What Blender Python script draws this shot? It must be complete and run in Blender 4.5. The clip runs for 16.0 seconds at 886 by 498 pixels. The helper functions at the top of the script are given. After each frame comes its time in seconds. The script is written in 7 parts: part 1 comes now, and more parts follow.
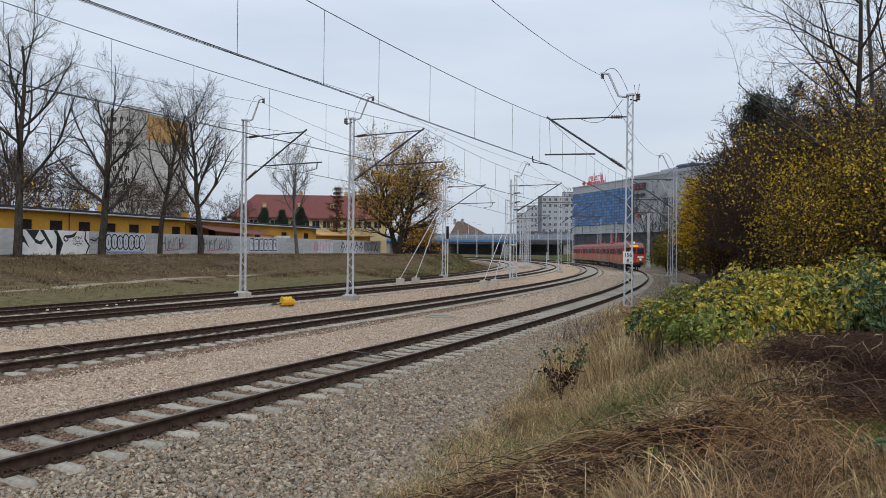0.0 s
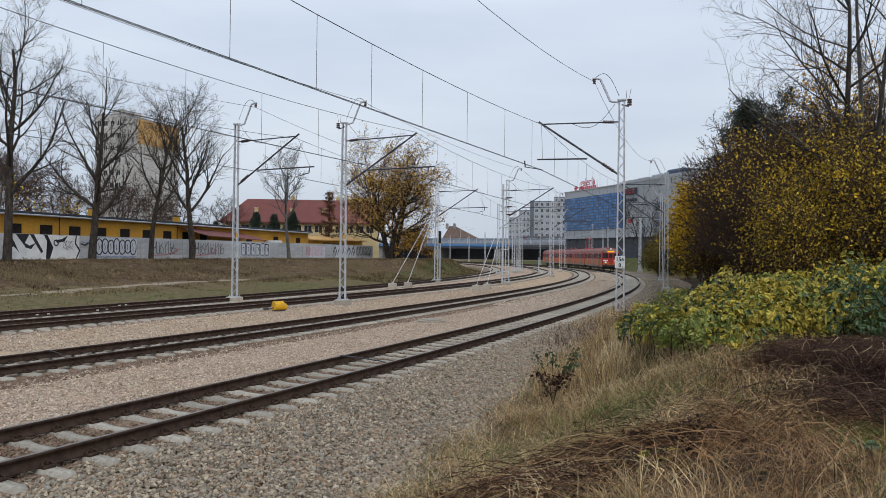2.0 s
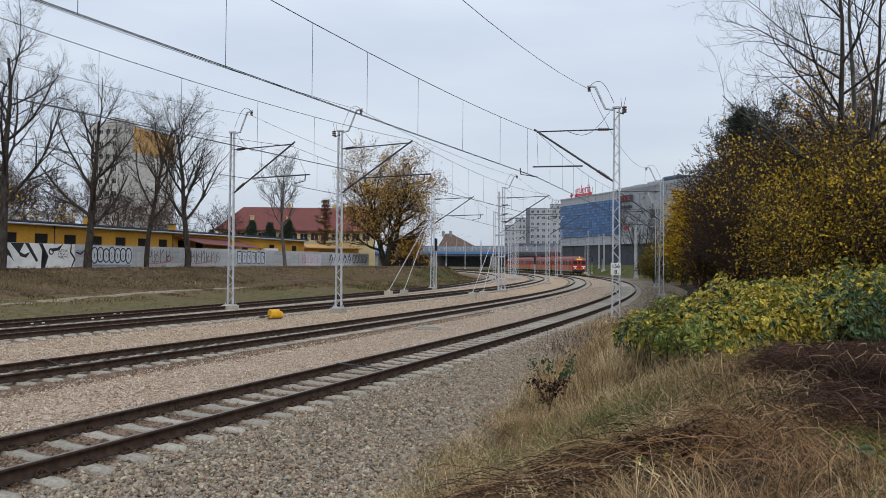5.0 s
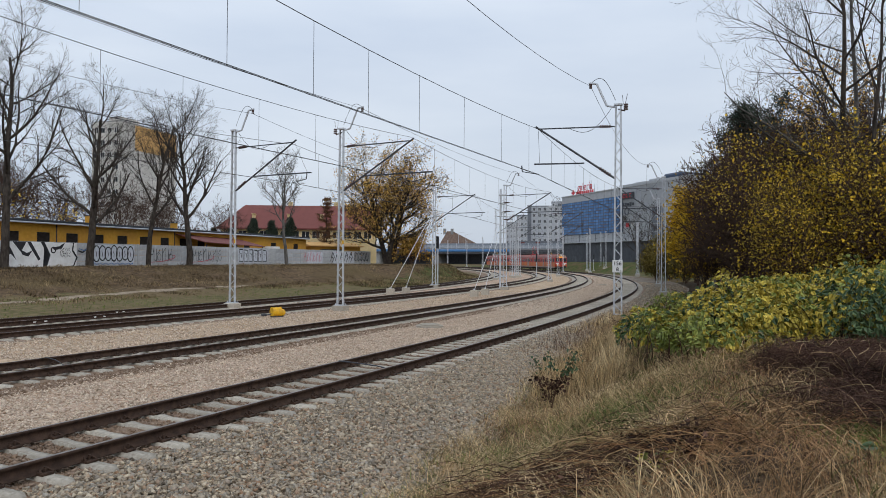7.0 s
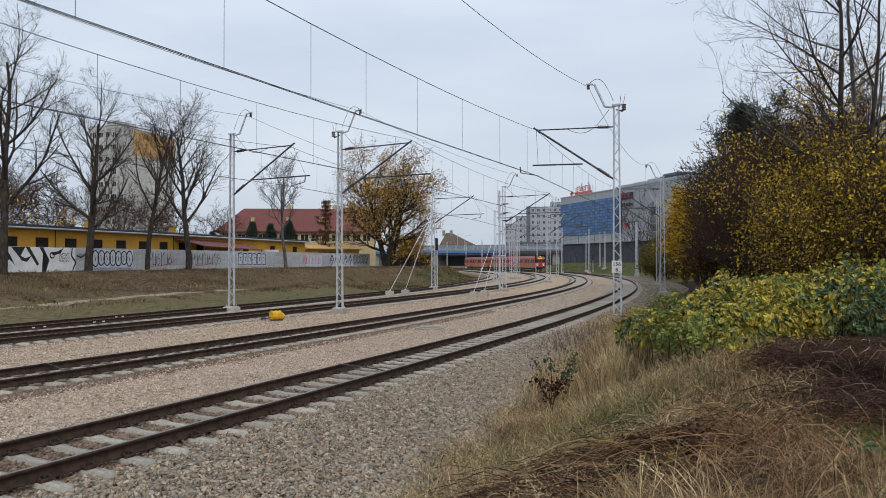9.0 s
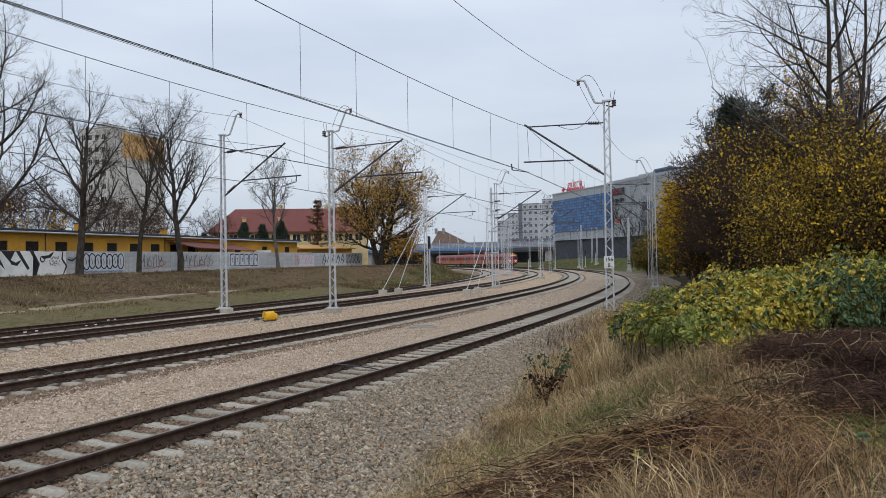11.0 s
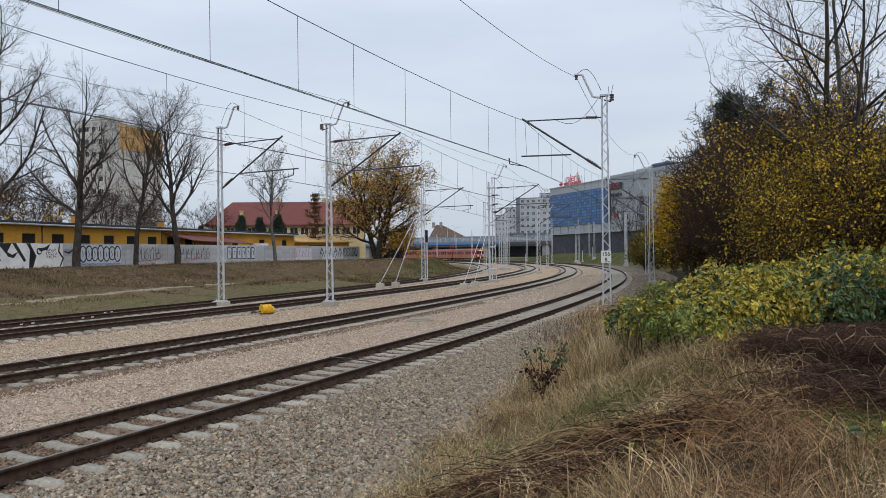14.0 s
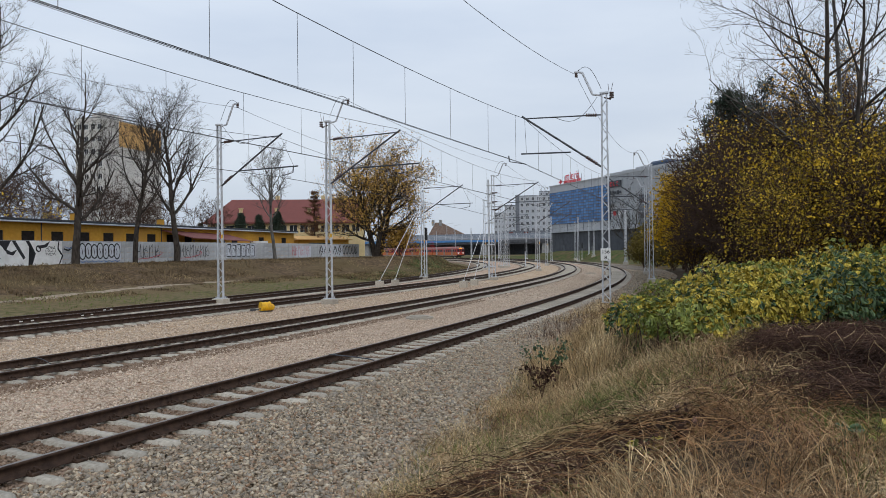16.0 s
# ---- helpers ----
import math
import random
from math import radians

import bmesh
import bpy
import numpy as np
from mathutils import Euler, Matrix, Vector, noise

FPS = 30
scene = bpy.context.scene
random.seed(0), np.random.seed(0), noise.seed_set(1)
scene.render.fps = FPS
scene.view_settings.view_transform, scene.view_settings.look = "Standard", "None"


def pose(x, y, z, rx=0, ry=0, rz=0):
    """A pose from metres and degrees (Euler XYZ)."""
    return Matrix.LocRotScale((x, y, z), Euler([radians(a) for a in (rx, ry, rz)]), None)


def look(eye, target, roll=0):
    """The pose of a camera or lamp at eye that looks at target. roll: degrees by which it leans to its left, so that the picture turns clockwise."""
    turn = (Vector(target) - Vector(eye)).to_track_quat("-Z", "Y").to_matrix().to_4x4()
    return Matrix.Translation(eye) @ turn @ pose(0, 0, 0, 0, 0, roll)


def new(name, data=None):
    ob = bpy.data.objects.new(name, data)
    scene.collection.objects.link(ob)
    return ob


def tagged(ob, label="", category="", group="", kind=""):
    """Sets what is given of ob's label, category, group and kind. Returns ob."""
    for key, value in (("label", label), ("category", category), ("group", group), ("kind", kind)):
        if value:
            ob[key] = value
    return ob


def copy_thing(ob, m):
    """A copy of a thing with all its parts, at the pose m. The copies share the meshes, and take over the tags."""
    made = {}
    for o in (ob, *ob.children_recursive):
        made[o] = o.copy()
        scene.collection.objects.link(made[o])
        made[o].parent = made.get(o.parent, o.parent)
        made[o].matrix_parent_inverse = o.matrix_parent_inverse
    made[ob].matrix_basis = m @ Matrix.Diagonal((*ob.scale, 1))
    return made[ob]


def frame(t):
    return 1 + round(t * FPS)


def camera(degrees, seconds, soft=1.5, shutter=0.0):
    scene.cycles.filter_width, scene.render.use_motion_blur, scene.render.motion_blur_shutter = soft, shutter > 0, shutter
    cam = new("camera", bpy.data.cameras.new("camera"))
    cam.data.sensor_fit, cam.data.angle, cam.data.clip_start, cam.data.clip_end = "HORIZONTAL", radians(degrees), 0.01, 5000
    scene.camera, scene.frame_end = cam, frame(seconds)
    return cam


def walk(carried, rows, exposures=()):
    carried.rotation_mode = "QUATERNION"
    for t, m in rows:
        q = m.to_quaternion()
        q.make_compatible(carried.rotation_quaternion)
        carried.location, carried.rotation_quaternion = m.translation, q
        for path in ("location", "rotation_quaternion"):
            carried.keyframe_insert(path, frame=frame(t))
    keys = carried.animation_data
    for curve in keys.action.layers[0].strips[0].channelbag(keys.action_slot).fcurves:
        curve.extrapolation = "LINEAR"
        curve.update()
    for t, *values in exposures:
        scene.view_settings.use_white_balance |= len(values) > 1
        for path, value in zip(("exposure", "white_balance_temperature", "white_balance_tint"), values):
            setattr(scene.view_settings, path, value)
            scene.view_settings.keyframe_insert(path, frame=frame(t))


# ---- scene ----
cam = camera(63.36, 16.0, soft=0.75)
walk(cam, [
    (0.0, pose(0.016, 0.016, 2.628, 90.057, -0.648, 0.037)),
    (0.5, pose(0.014, 0.015, 2.630, 90.182, -0.884, -0.201)),
    (1.0, pose(0.002, 0.002, 2.618, 90.307, -1.000, -0.382)),
    (1.5, pose(0.007, 0.004, 2.625, 90.305, -0.973, -0.467)),
    (2.0, pose(0.009, 0.003, 2.621, 90.437, -0.662, -0.584)),
    (2.5, pose(0.014, -0.005, 2.623, 90.543, -0.584, -0.642)),
    (3.0, pose(0.019, -0.009, 2.628, 90.717, -0.637, -0.710)),
    (3.5, pose(0.020, -0.006, 2.621, 91.115, -0.438, -0.817)),
    (4.0, pose(0.012, -0.015, 2.610, 91.184, -0.742, -0.922)),
    (6.5, pose(0.022, -0.008, 2.618, 90.788, -0.010, -0.825)),
    (7.0, pose(0.011, -0.015, 2.612, 90.858, -0.355, -0.760)),
    (7.5, pose(0.018, -0.012, 2.613, 90.853, -0.233, -0.748)),
    (8.0, pose(0.013, -0.011, 2.615, 90.878, -0.140, -0.617)),
    (8.5, pose(0.012, -0.002, 2.619, 90.905, -0.212, -0.695)),
    (9.0, pose(0.016, 0.010, 2.620, 91.001, 0.130, -0.817)),
    (11.5, pose(0.017, -0.004, 2.621, 90.786, 1.011, -1.431)),
    (12.0, pose(0.021, -0.010, 2.616, 90.713, 0.969, -1.486)),
    (12.5, pose(0.011, -0.006, 2.604, 90.496, 1.204, -1.501)),
    (13.0, pose(0.019, -0.001, 2.609, 90.326, 1.171, -1.555)),
    (13.5, pose(0.033, -0.004, 2.617, 90.313, 1.063, -1.530)),
    (14.0, pose(0.025, -0.010, 2.616, 90.347, 0.738, -1.607)),
    (14.5, pose(0.018, -0.010, 2.615, 90.385, 0.636, -1.618)),
    (15.0, pose(0.022, -0.013, 2.616, 90.360, 0.831, -1.666)),
    (15.5, pose(0.013, -0.007, 2.611, 90.277, 0.591, -1.708)),
    (16.0, pose(0.018, -0.003, 2.614, 90.161, 0.703, -1.651)),
])

# ---- light: an overcast autumn noon ----
world = bpy.data.worlds.new("overcast")
scene.world = world
world.use_nodes = True
wn, wl = world.node_tree.nodes, world.node_tree.links
bg = wn["Background"]
sky = wn.new("ShaderNodeTexSky")
sky.sky_type, sky.sun_disc = "NISHITA", False
sky.sun_elevation, sky.sun_rotation = radians(38), radians(159)
sky.air_density, sky.dust_density = 1.0, 2.5
wtc = wn.new("ShaderNodeTexCoord")
wmap = wn.new("ShaderNodeMapping")
wmap.inputs["Scale"].default_value = (1.0, 1.0, 4.5)
cloud = wn.new("ShaderNodeTexNoise")
cloud.inputs["Scale"].default_value, cloud.inputs["Detail"].default_value = 1.7, 7
cramp = wn.new("ShaderNodeValToRGB")
cramp.color_ramp.elements[0].position, cramp.color_ramp.elements[0].color = 0.3, (5.55, 6.4, 7.75, 1)
cramp.color_ramp.elements[1].position, cramp.color_ramp.elements[1].color = 0.72, (7.4, 8.1, 9.05, 1)
wmix = wn.new("ShaderNodeMixRGB")
wmix.inputs[0].default_value = 0.9
wl.new(wtc.outputs["Generated"], wmap.inputs["Vector"])
wl.new(wmap.outputs["Vector"], cloud.inputs["Vector"])
wl.new(cloud.outputs["Fac"], cramp.inputs["Fac"])
wl.new(sky.outputs["Color"], wmix.inputs[1])
wl.new(cramp.outputs["Color"], wmix.inputs[2])
wl.new(wmix.outputs["Color"], bg.inputs["Color"])
wsep = wn.new("ShaderNodeSeparateXYZ")
whor = wn.new("ShaderNodeMapRange")
whor.inputs["From Min"].default_value, whor.inputs["From Max"].default_value = 0.0, 0.36
whor.inputs["To Min"].default_value, whor.inputs["To Max"].default_value = 0.78, 1.0
wmul = wn.new("ShaderNodeVectorMath")
wmul.operation = "SCALE"
wl.new(wtc.outputs["Generated"], wsep.inputs["Vector"])
wl.new(wsep.outputs["Z"], whor.inputs["Value"])
wl.new(wmix.outputs["Color"], wmul.inputs[0])
wl.new(whor.outputs["Result"], wmul.inputs["Scale"])
wl.new(wmul.outputs["Vector"], bg.inputs["Color"])
bg.inputs["Strength"].default_value = 0.114
sun_data = bpy.data.lights.new("sun", "SUN")
sun_data.energy, sun_data.angle, sun_data.color = 0.78, radians(25), (1.0, 0.96, 0.9)
sun = new("sun", sun_data)
sun.matrix_basis = look((25, -45, 60), (0, 20, 0))

# ---- materials ----


def mat(name, c1, c2=None, scale=8.0, rough=0.8, bump=0.0, bump_scale=40.0, metal=0.0, island=0.0, rand=0.0,
        c3=None, big=0.6, spec=0.4, stretch=(1, 1, 1), lo=0.35, hi=0.65):
    """Two-scale colour variation, fine relief; island and rand vary pieces of one mesh or objects."""
    m = bpy.data.materials.new(name)
    m.use_nodes = True
    n, l = m.node_tree.nodes, m.node_tree.links
    b = n["Principled BSDF"]
    b.inputs["Roughness"].default_value, b.inputs["Metallic"].default_value = rough, metal
    b.inputs["Specular IOR Level"].default_value = spec
    tc = n.new("ShaderNodeTexCoord")
    mp = n.new("ShaderNodeMapping")
    mp.inputs["Scale"].default_value = stretch
    l.new(tc.outputs["Object"], mp.inputs["Vector"])
    t1 = n.new("ShaderNodeTexNoise")
    t1.inputs["Scale"].default_value, t1.inputs["Detail"].default_value = scale, 6
    l.new(mp.outputs["Vector"], t1.inputs["Vector"])
    rmp = n.new("ShaderNodeValToRGB")
    rmp.color_ramp.elements[0].position, rmp.color_ramp.elements[1].position = lo, hi
    rmp.color_ramp.elements[0].color = (*c1, 1)
    rmp.color_ramp.elements[1].color = (*(c2 or c1), 1)
    l.new(t1.outputs["Fac"], rmp.inputs["Fac"])
    col = rmp.outputs["Color"]
    if c3:
        t2 = n.new("ShaderNodeTexNoise")
        t2.inputs["Scale"].default_value, t2.inputs["Detail"].default_value = big, 4
        l.new(mp.outputs["Vector"], t2.inputs["Vector"])
        r2 = n.new("ShaderNodeValToRGB")
        r2.color_ramp.elements[0].position, r2.color_ramp.elements[1].position = 0.42, 0.66
        l.new(t2.outputs["Fac"], r2.inputs["Fac"])
        mx = n.new("ShaderNodeMixRGB")
        l.new(r2.outputs["Color"], mx.inputs[0])
        l.new(col, mx.inputs[1])
        mx.inputs[2].default_value = (*c3, 1)
        col = mx.outputs["Color"]
    if island or rand:
        if island:
            src = n.new("ShaderNodeNewGeometry").outputs["Random Per Island"]
        else:
            src = n.new("ShaderNodeObjectInfo").outputs["Random"]
        amt = island or rand
        mr = n.new("ShaderNodeMapRange")
        mr.inputs["To Min"].default_value, mr.inputs["To Max"].default_value = 1 - amt, 1 + amt
        l.new(src, mr.inputs["Value"])
        hs = n.new("ShaderNodeHueSaturation")
        l.new(mr.outputs["Result"], hs.inputs["Value"])
        l.new(col, hs.inputs["Color"])
        col = hs.outputs["Color"]
    l.new(col, b.inputs["Base Color"])
    if bump:
        t3 = n.new("ShaderNodeTexNoise")
        t3.inputs["Scale"].default_value, t3.inputs["Detail"].default_value = bump_scale, 5
        l.new(mp.outputs["Vector"], t3.inputs["Vector"])
        bp = n.new("ShaderNodeBump")
        bp.inputs["Strength"].default_value, bp.inputs["Distance"].default_value = min(1, bump), 0.02
        l.new(t3.outputs["Fac"], bp.inputs["Height"])
        l.new(bp.outputs["Normal"], b.inputs["Normal"])
    return m


def pebble_mat(name, cols, size, bump=0.55, stain=None, spread=1.0):
    """Crushed stone: one tone a stone, dark gaps between them as relief."""
    m = bpy.data.materials.new(name)
    m.use_nodes = True
    n, l = m.node_tree.nodes, m.node_tree.links
    b = n["Principled BSDF"]
    b.inputs["Roughness"].default_value, b.inputs["Specular IOR Level"].default_value = 0.9, 0.2
    tc = n.new("ShaderNodeTexCoord")
    v = n.new("ShaderNodeTexVoronoi")
    v.inputs["Scale"].default_value = 1 / size
    l.new(tc.outputs["Object"], v.inputs["Vector"])
    sep = n.new("ShaderNodeSeparateColor")
    l.new(v.outputs["Color"], sep.inputs["Color"])
    r = n.new("ShaderNodeValToRGB")
    r.color_ramp.interpolation = "LINEAR"
    els = r.color_ramp.elements
    while len(els) < len(cols):
        els.new(0.5)
    for k, c in enumerate(cols):
        els[k].position, els[k].color = k / (len(cols) - 1), (*c, 1)
    l.new(sep.outputs["Red"], r.inputs["Fac"])
    col = r.outputs["Color"]
    t2 = n.new("ShaderNodeTexNoise")
    t2.inputs["Scale"].default_value, t2.inputs["Detail"].default_value = 0.45, 6
    l.new(tc.outputs["Object"], t2.inputs["Vector"])
    r2 = n.new("ShaderNodeValToRGB")
    r2.color_ramp.elements[0].position, r2.color_ramp.elements[1].position = 0.4, 0.7
    r2.color_ramp.elements[0].color = (1, 1, 1, 1)
    r2.color_ramp.elements[1].color = (*(stain or (0.8, 0.78, 0.75)), 1)
    l.new(t2.outputs["Fac"], r2.inputs["Fac"])
    mx = n.new("ShaderNodeMixRGB")
    mx.blend_type = "MULTIPLY"
    mx.inputs[0].default_value = spread
    l.new(col, mx.inputs[1])
    l.new(r2.outputs["Color"], mx.inputs[2])
    l.new(mx.outputs["Color"], b.inputs["Base Color"])
    bp = n.new("ShaderNodeBump")
    bp.invert = True
    bp.inputs["Strength"].default_value, bp.inputs["Distance"].default_value = bump, size * 0.6
    l.new(v.outputs["Distance"], bp.inputs["Height"])
    l.new(bp.outputs["Normal"], b.inputs["Normal"])
    return m


def chip_mat(name, cols):
    """Loose chips: a tone of its own for each one."""
    m = bpy.data.materials.new(name)
    m.use_nodes = True
    n, l = m.node_tree.nodes, m.node_tree.links
    b = n["Principled BSDF"]
    b.inputs["Roughness"].default_value, b.inputs["Specular IOR Level"].default_value = 0.9, 0.2
    g = n.new("ShaderNodeNewGeometry")
    r = n.new("ShaderNodeValToRGB")
    els = r.color_ramp.elements
    while len(els) < len(cols):
        els.new(0.5)
    for k, c in enumerate(cols):
        els[k].position, els[k].color = k / (len(cols) - 1), (*c, 1)
    l.new(g.outputs["Random Per Island"], r.inputs["Fac"])
    tc = n.new("ShaderNodeTexCoord")
    t = n.new("ShaderNodeTexNoise")
    t.inputs["Scale"].default_value, t.inputs["Detail"].default_value = 45, 4
    l.new(tc.outputs["Object"], t.inputs["Vector"])
    mr = n.new("ShaderNodeMapRange")
    mr.inputs["To Min"].default_value, mr.inputs["To Max"].default_value = 0.7, 1.3
    l.new(t.outputs["Fac"], mr.inputs["Value"])
    hs = n.new("ShaderNodeHueSaturation")
    l.new(mr.outputs["Result"], hs.inputs["Value"])
    l.new(r.outputs["Color"], hs.inputs["Color"])
    l.new(hs.outputs["Color"], b.inputs["Base Color"])
    return m


def glow(name, c, power):
    m = bpy.data.materials.new(name)
    m.use_nodes = True
    b = m.node_tree.nodes["Principled BSDF"]
    b.inputs["Base Color"].default_value = (*c, 1)
    b.inputs["Emission Color"].default_value = (*c, 1)
    b.inputs["Emission Strength"].default_value = power
    return m


M_GRASS = mat("verge_grass", (0.09, 0.088, 0.034), (0.2, 0.155, 0.083), 2.6, 1.0, 0.9, 9, c3=(0.17, 0.115, 0.065), big=0.12, spec=0.1)
M_BANK = mat("bank_grass", (0.065, 0.043, 0.026), (0.19, 0.13, 0.075), 2.4, 1.0, 1.0, 7, c3=(0.125, 0.09, 0.045), big=0.16, spec=0.1)
# grey sheet kept darker than M_STONE: shade of the gaps put into its colour
M_GREY = pebble_mat("grey_ballast", [(0.15, 0.122, 0.095), (0.32, 0.27, 0.215), (0.22, 0.188, 0.155), (0.4, 0.34, 0.275)], 0.07, bump=0.9, stain=(0.62, 0.54, 0.45))
M_TAN = pebble_mat("tan_ballast", [(0.359, 0.248, 0.18), (0.548, 0.403, 0.3), (0.459, 0.343, 0.262), (0.638, 0.48, 0.368)], 0.085, stain=(0.86, 0.8, 0.72))
M_SAND = pebble_mat("sandy_ballast", [(0.37, 0.265, 0.175), (0.56, 0.42, 0.29), (0.47, 0.35, 0.245), (0.62, 0.475, 0.335)], 0.085, stain=(0.85, 0.78, 0.68))
M_BED = pebble_mat("stained_ballast", [(0.177, 0.12, 0.082), (0.307, 0.224, 0.156), (0.242, 0.174, 0.127), (0.391, 0.299, 0.224)], 0.05, stain=(0.75, 0.66, 0.58))
M_STONE = chip_mat("crushed_stone", [(0.13, 0.098, 0.068), (0.46, 0.37, 0.265), (0.25, 0.218, 0.178), (0.58, 0.48, 0.35), (0.33, 0.205, 0.125), (0.4, 0.37, 0.315), (0.18, 0.148, 0.11), (0.66, 0.56, 0.42)])
M_STONE_TAN = chip_mat("limestone", [(0.36, 0.28, 0.215), (0.68, 0.55, 0.43), (0.52, 0.42, 0.33), (0.8, 0.67, 0.53), (0.4, 0.29, 0.21), (0.72, 0.6, 0.48)])
M_STONE_BED = chip_mat("rusty_stone", [(0.167, 0.104, 0.067), (0.307, 0.216, 0.149), (0.242, 0.174, 0.13), (0.372, 0.274, 0.201)])
M_RAIL = mat("rail_rust", (0.036, 0.021, 0.0145), (0.078, 0.046, 0.031), 9, 0.75, 0.4, 60, metal=0.2, spec=0.3)
M_RAILTOP = mat("rail_running_face", (0.2, 0.17, 0.15), (0.3, 0.27, 0.25), 3, 0.45, metal=0.8)
M_CONC = mat("concrete", (0.36, 0.325, 0.265), (0.6, 0.55, 0.47), 14, 0.95, 0.7, 90, c3=(0.45, 0.405, 0.34), big=2.2, rand=0.16, spec=0.15)
M_FENCE = mat("fence_concrete", (0.36, 0.37, 0.385), (0.5, 0.51, 0.52), 4, 0.9, 0.4, 30, c3=(0.42, 0.42, 0.42), big=0.7, rand=0.1)
M_STEEL = mat("galvanised_steel", (0.48, 0.5, 0.53), (0.64, 0.66, 0.69), 5, 0.55, 0.1, 30, metal=0.25, spec=0.5)
M_IRON = mat("dark_tube", (0.05, 0.055, 0.065), (0.1, 0.105, 0.115), 7, 0.6, metal=0.4)
M_WIRE = mat("wire_metal", (0.055, 0.055, 0.06), (0.1, 0.1, 0.105), 5, 0.6, metal=0.4)
M_INSUL = mat("insulator", (0.05, 0.022, 0.018), (0.075, 0.035, 0.028), 9, 0.3)
M_GUY = mat("guy_rod", (0.6, 0.61, 0.62), (0.7, 0.71, 0.72), 5, 0.5, metal=0.3)
M_YEL = mat("yellow_paint", (0.78, 0.42, 0.01), (0.85, 0.5, 0.02), 7, 0.45, c3=(0.6, 0.33, 0.03), big=5)
M_WHITE = mat("white_paint", (0.76, 0.76, 0.75), (0.82, 0.82, 0.81), 5, 0.6, c3=(0.7, 0.69, 0.67), big=2)
M_BLACK = mat("black_paint", (0.012, 0.012, 0.014), (0.025, 0.025, 0.028), 9, 0.6)
M_BLUEGR = mat("blue_spray", (0.1, 0.2, 0.42), (0.16, 0.28, 0.5), 6, 0.7)
M_REDSP = mat("red_spray", (0.45, 0.06, 0.09), (0.55, 0.12, 0.14), 6, 0.7)
# grey-blue tone of hazy distant buildings, haze included in the colour
M_SCREEN = mat("hazy_skyline_tone", (0.19, 0.22, 0.26), (0.28, 0.31, 0.35), 3, 0.5)
M_SILVER = mat("silver_spray", (0.5, 0.53, 0.58), (0.62, 0.64, 0.68), 6, 0.6)
M_ORANGE = mat("ochre_render", (0.6, 0.3, 0.035), (0.68, 0.36, 0.05), 3, 0.9, 0.15, 40, c3=(0.55, 0.28, 0.05), big=0.4)
M_ROOFDK = mat("dark_roof_felt", (0.045, 0.05, 0.058), (0.08, 0.086, 0.097), 3, 0.95, spec=0.15)
M_REDROOF = mat("red_roof_sheet", (0.15, 0.046, 0.04), (0.215, 0.068, 0.056), 2, 0.75, 0.3, 14, c3=(0.2, 0.062, 0.052), big=0.3, stretch=(3, 3, 1))
M_CREAM = mat("cream_render", (0.66, 0.52, 0.27), (0.74, 0.6, 0.34), 3, 0.9, c3=(0.6, 0.48, 0.26), big=0.4)
M_TOWER = mat("grey_block_render", (0.58, 0.56, 0.52), (0.68, 0.66, 0.62), 2, 0.9, c3=(0.52, 0.5, 0.46), big=0.2)
M_TOWERO = mat("apricot_block_render", (0.62, 0.36, 0.13), (0.68, 0.42, 0.17), 2, 0.9)
M_DARKWIN = mat("dark_glass", (0.02, 0.022, 0.027), (0.04, 0.043, 0.05), 2, 0.2, spec=0.35)
M_GRIME = mat("grimy_dark_pane", (0.018, 0.014, 0.012), (0.035, 0.028, 0.024), 3, 0.7, spec=0.15)
M_PALEFR = mat("white_window_paint", (0.74, 0.74, 0.72), (0.8, 0.8, 0.78), 4, 0.5)
M_MALL = mat("pale_metal_cladding", (0.41, 0.425, 0.44), (0.49, 0.505, 0.52), 1, 0.5, metal=0.1, c3=(0.44, 0.455, 0.47), big=0.1)
M_MALLDK = mat("slate_cladding", (0.05, 0.055, 0.066), (0.075, 0.08, 0.092), 1, 0.6)
M_BLUEGL = mat("blue_curtain_glass", (0.055, 0.165, 0.38), (0.1, 0.24, 0.5), 0.35, 0.15, rand=0.28, spec=0.6)
M_MULL = mat("blue_grey_mullion", (0.03, 0.055, 0.1), (0.05, 0.08, 0.135), 3, 0.5)
M_OFFICE = mat("pale_office_render", (0.4, 0.42, 0.45), (0.48, 0.5, 0.53), 1, 0.8)
M_OFFICED = mat("grey_office_render", (0.15, 0.165, 0.19), (0.2, 0.215, 0.24), 1, 0.8)
M_REDSIGN = mat("red_sign", (0.6, 0.045, 0.06), (0.66, 0.06, 0.07), 3, 0.5)
M_BRIDGE = mat("bridge_blue_paint", (0.06, 0.2, 0.46), (0.09, 0.25, 0.52), 1, 0.6)
M_BRCONC = mat("bridge_concrete", (0.24, 0.24, 0.24), (0.34, 0.34, 0.33), 1, 0.9, c3=(0.26, 0.26, 0.27), big=0.1)
M_BRDARK = mat("bridge_steel", (0.07, 0.075, 0.085), (0.12, 0.125, 0.14), 1, 0.8)
M_TRED = mat("train_red", (0.37, 0.024, 0.02), (0.43, 0.034, 0.027), 2, 0.55, c3=(0.43, 0.035, 0.028), big=0.5)
M_TORA = mat("train_orange", (0.52, 0.12, 0.02), (0.58, 0.15, 0.028), 2, 0.55, c3=(0.42, 0.12, 0.04), big=0.5)
M_TGREY = mat("train_grey", (0.24, 0.17, 0.14), (0.32, 0.24, 0.2), 2, 0.5)
M_TDARK = mat("train_underframe", (0.03, 0.026, 0.024), (0.06, 0.052, 0.046), 4, 0.8)
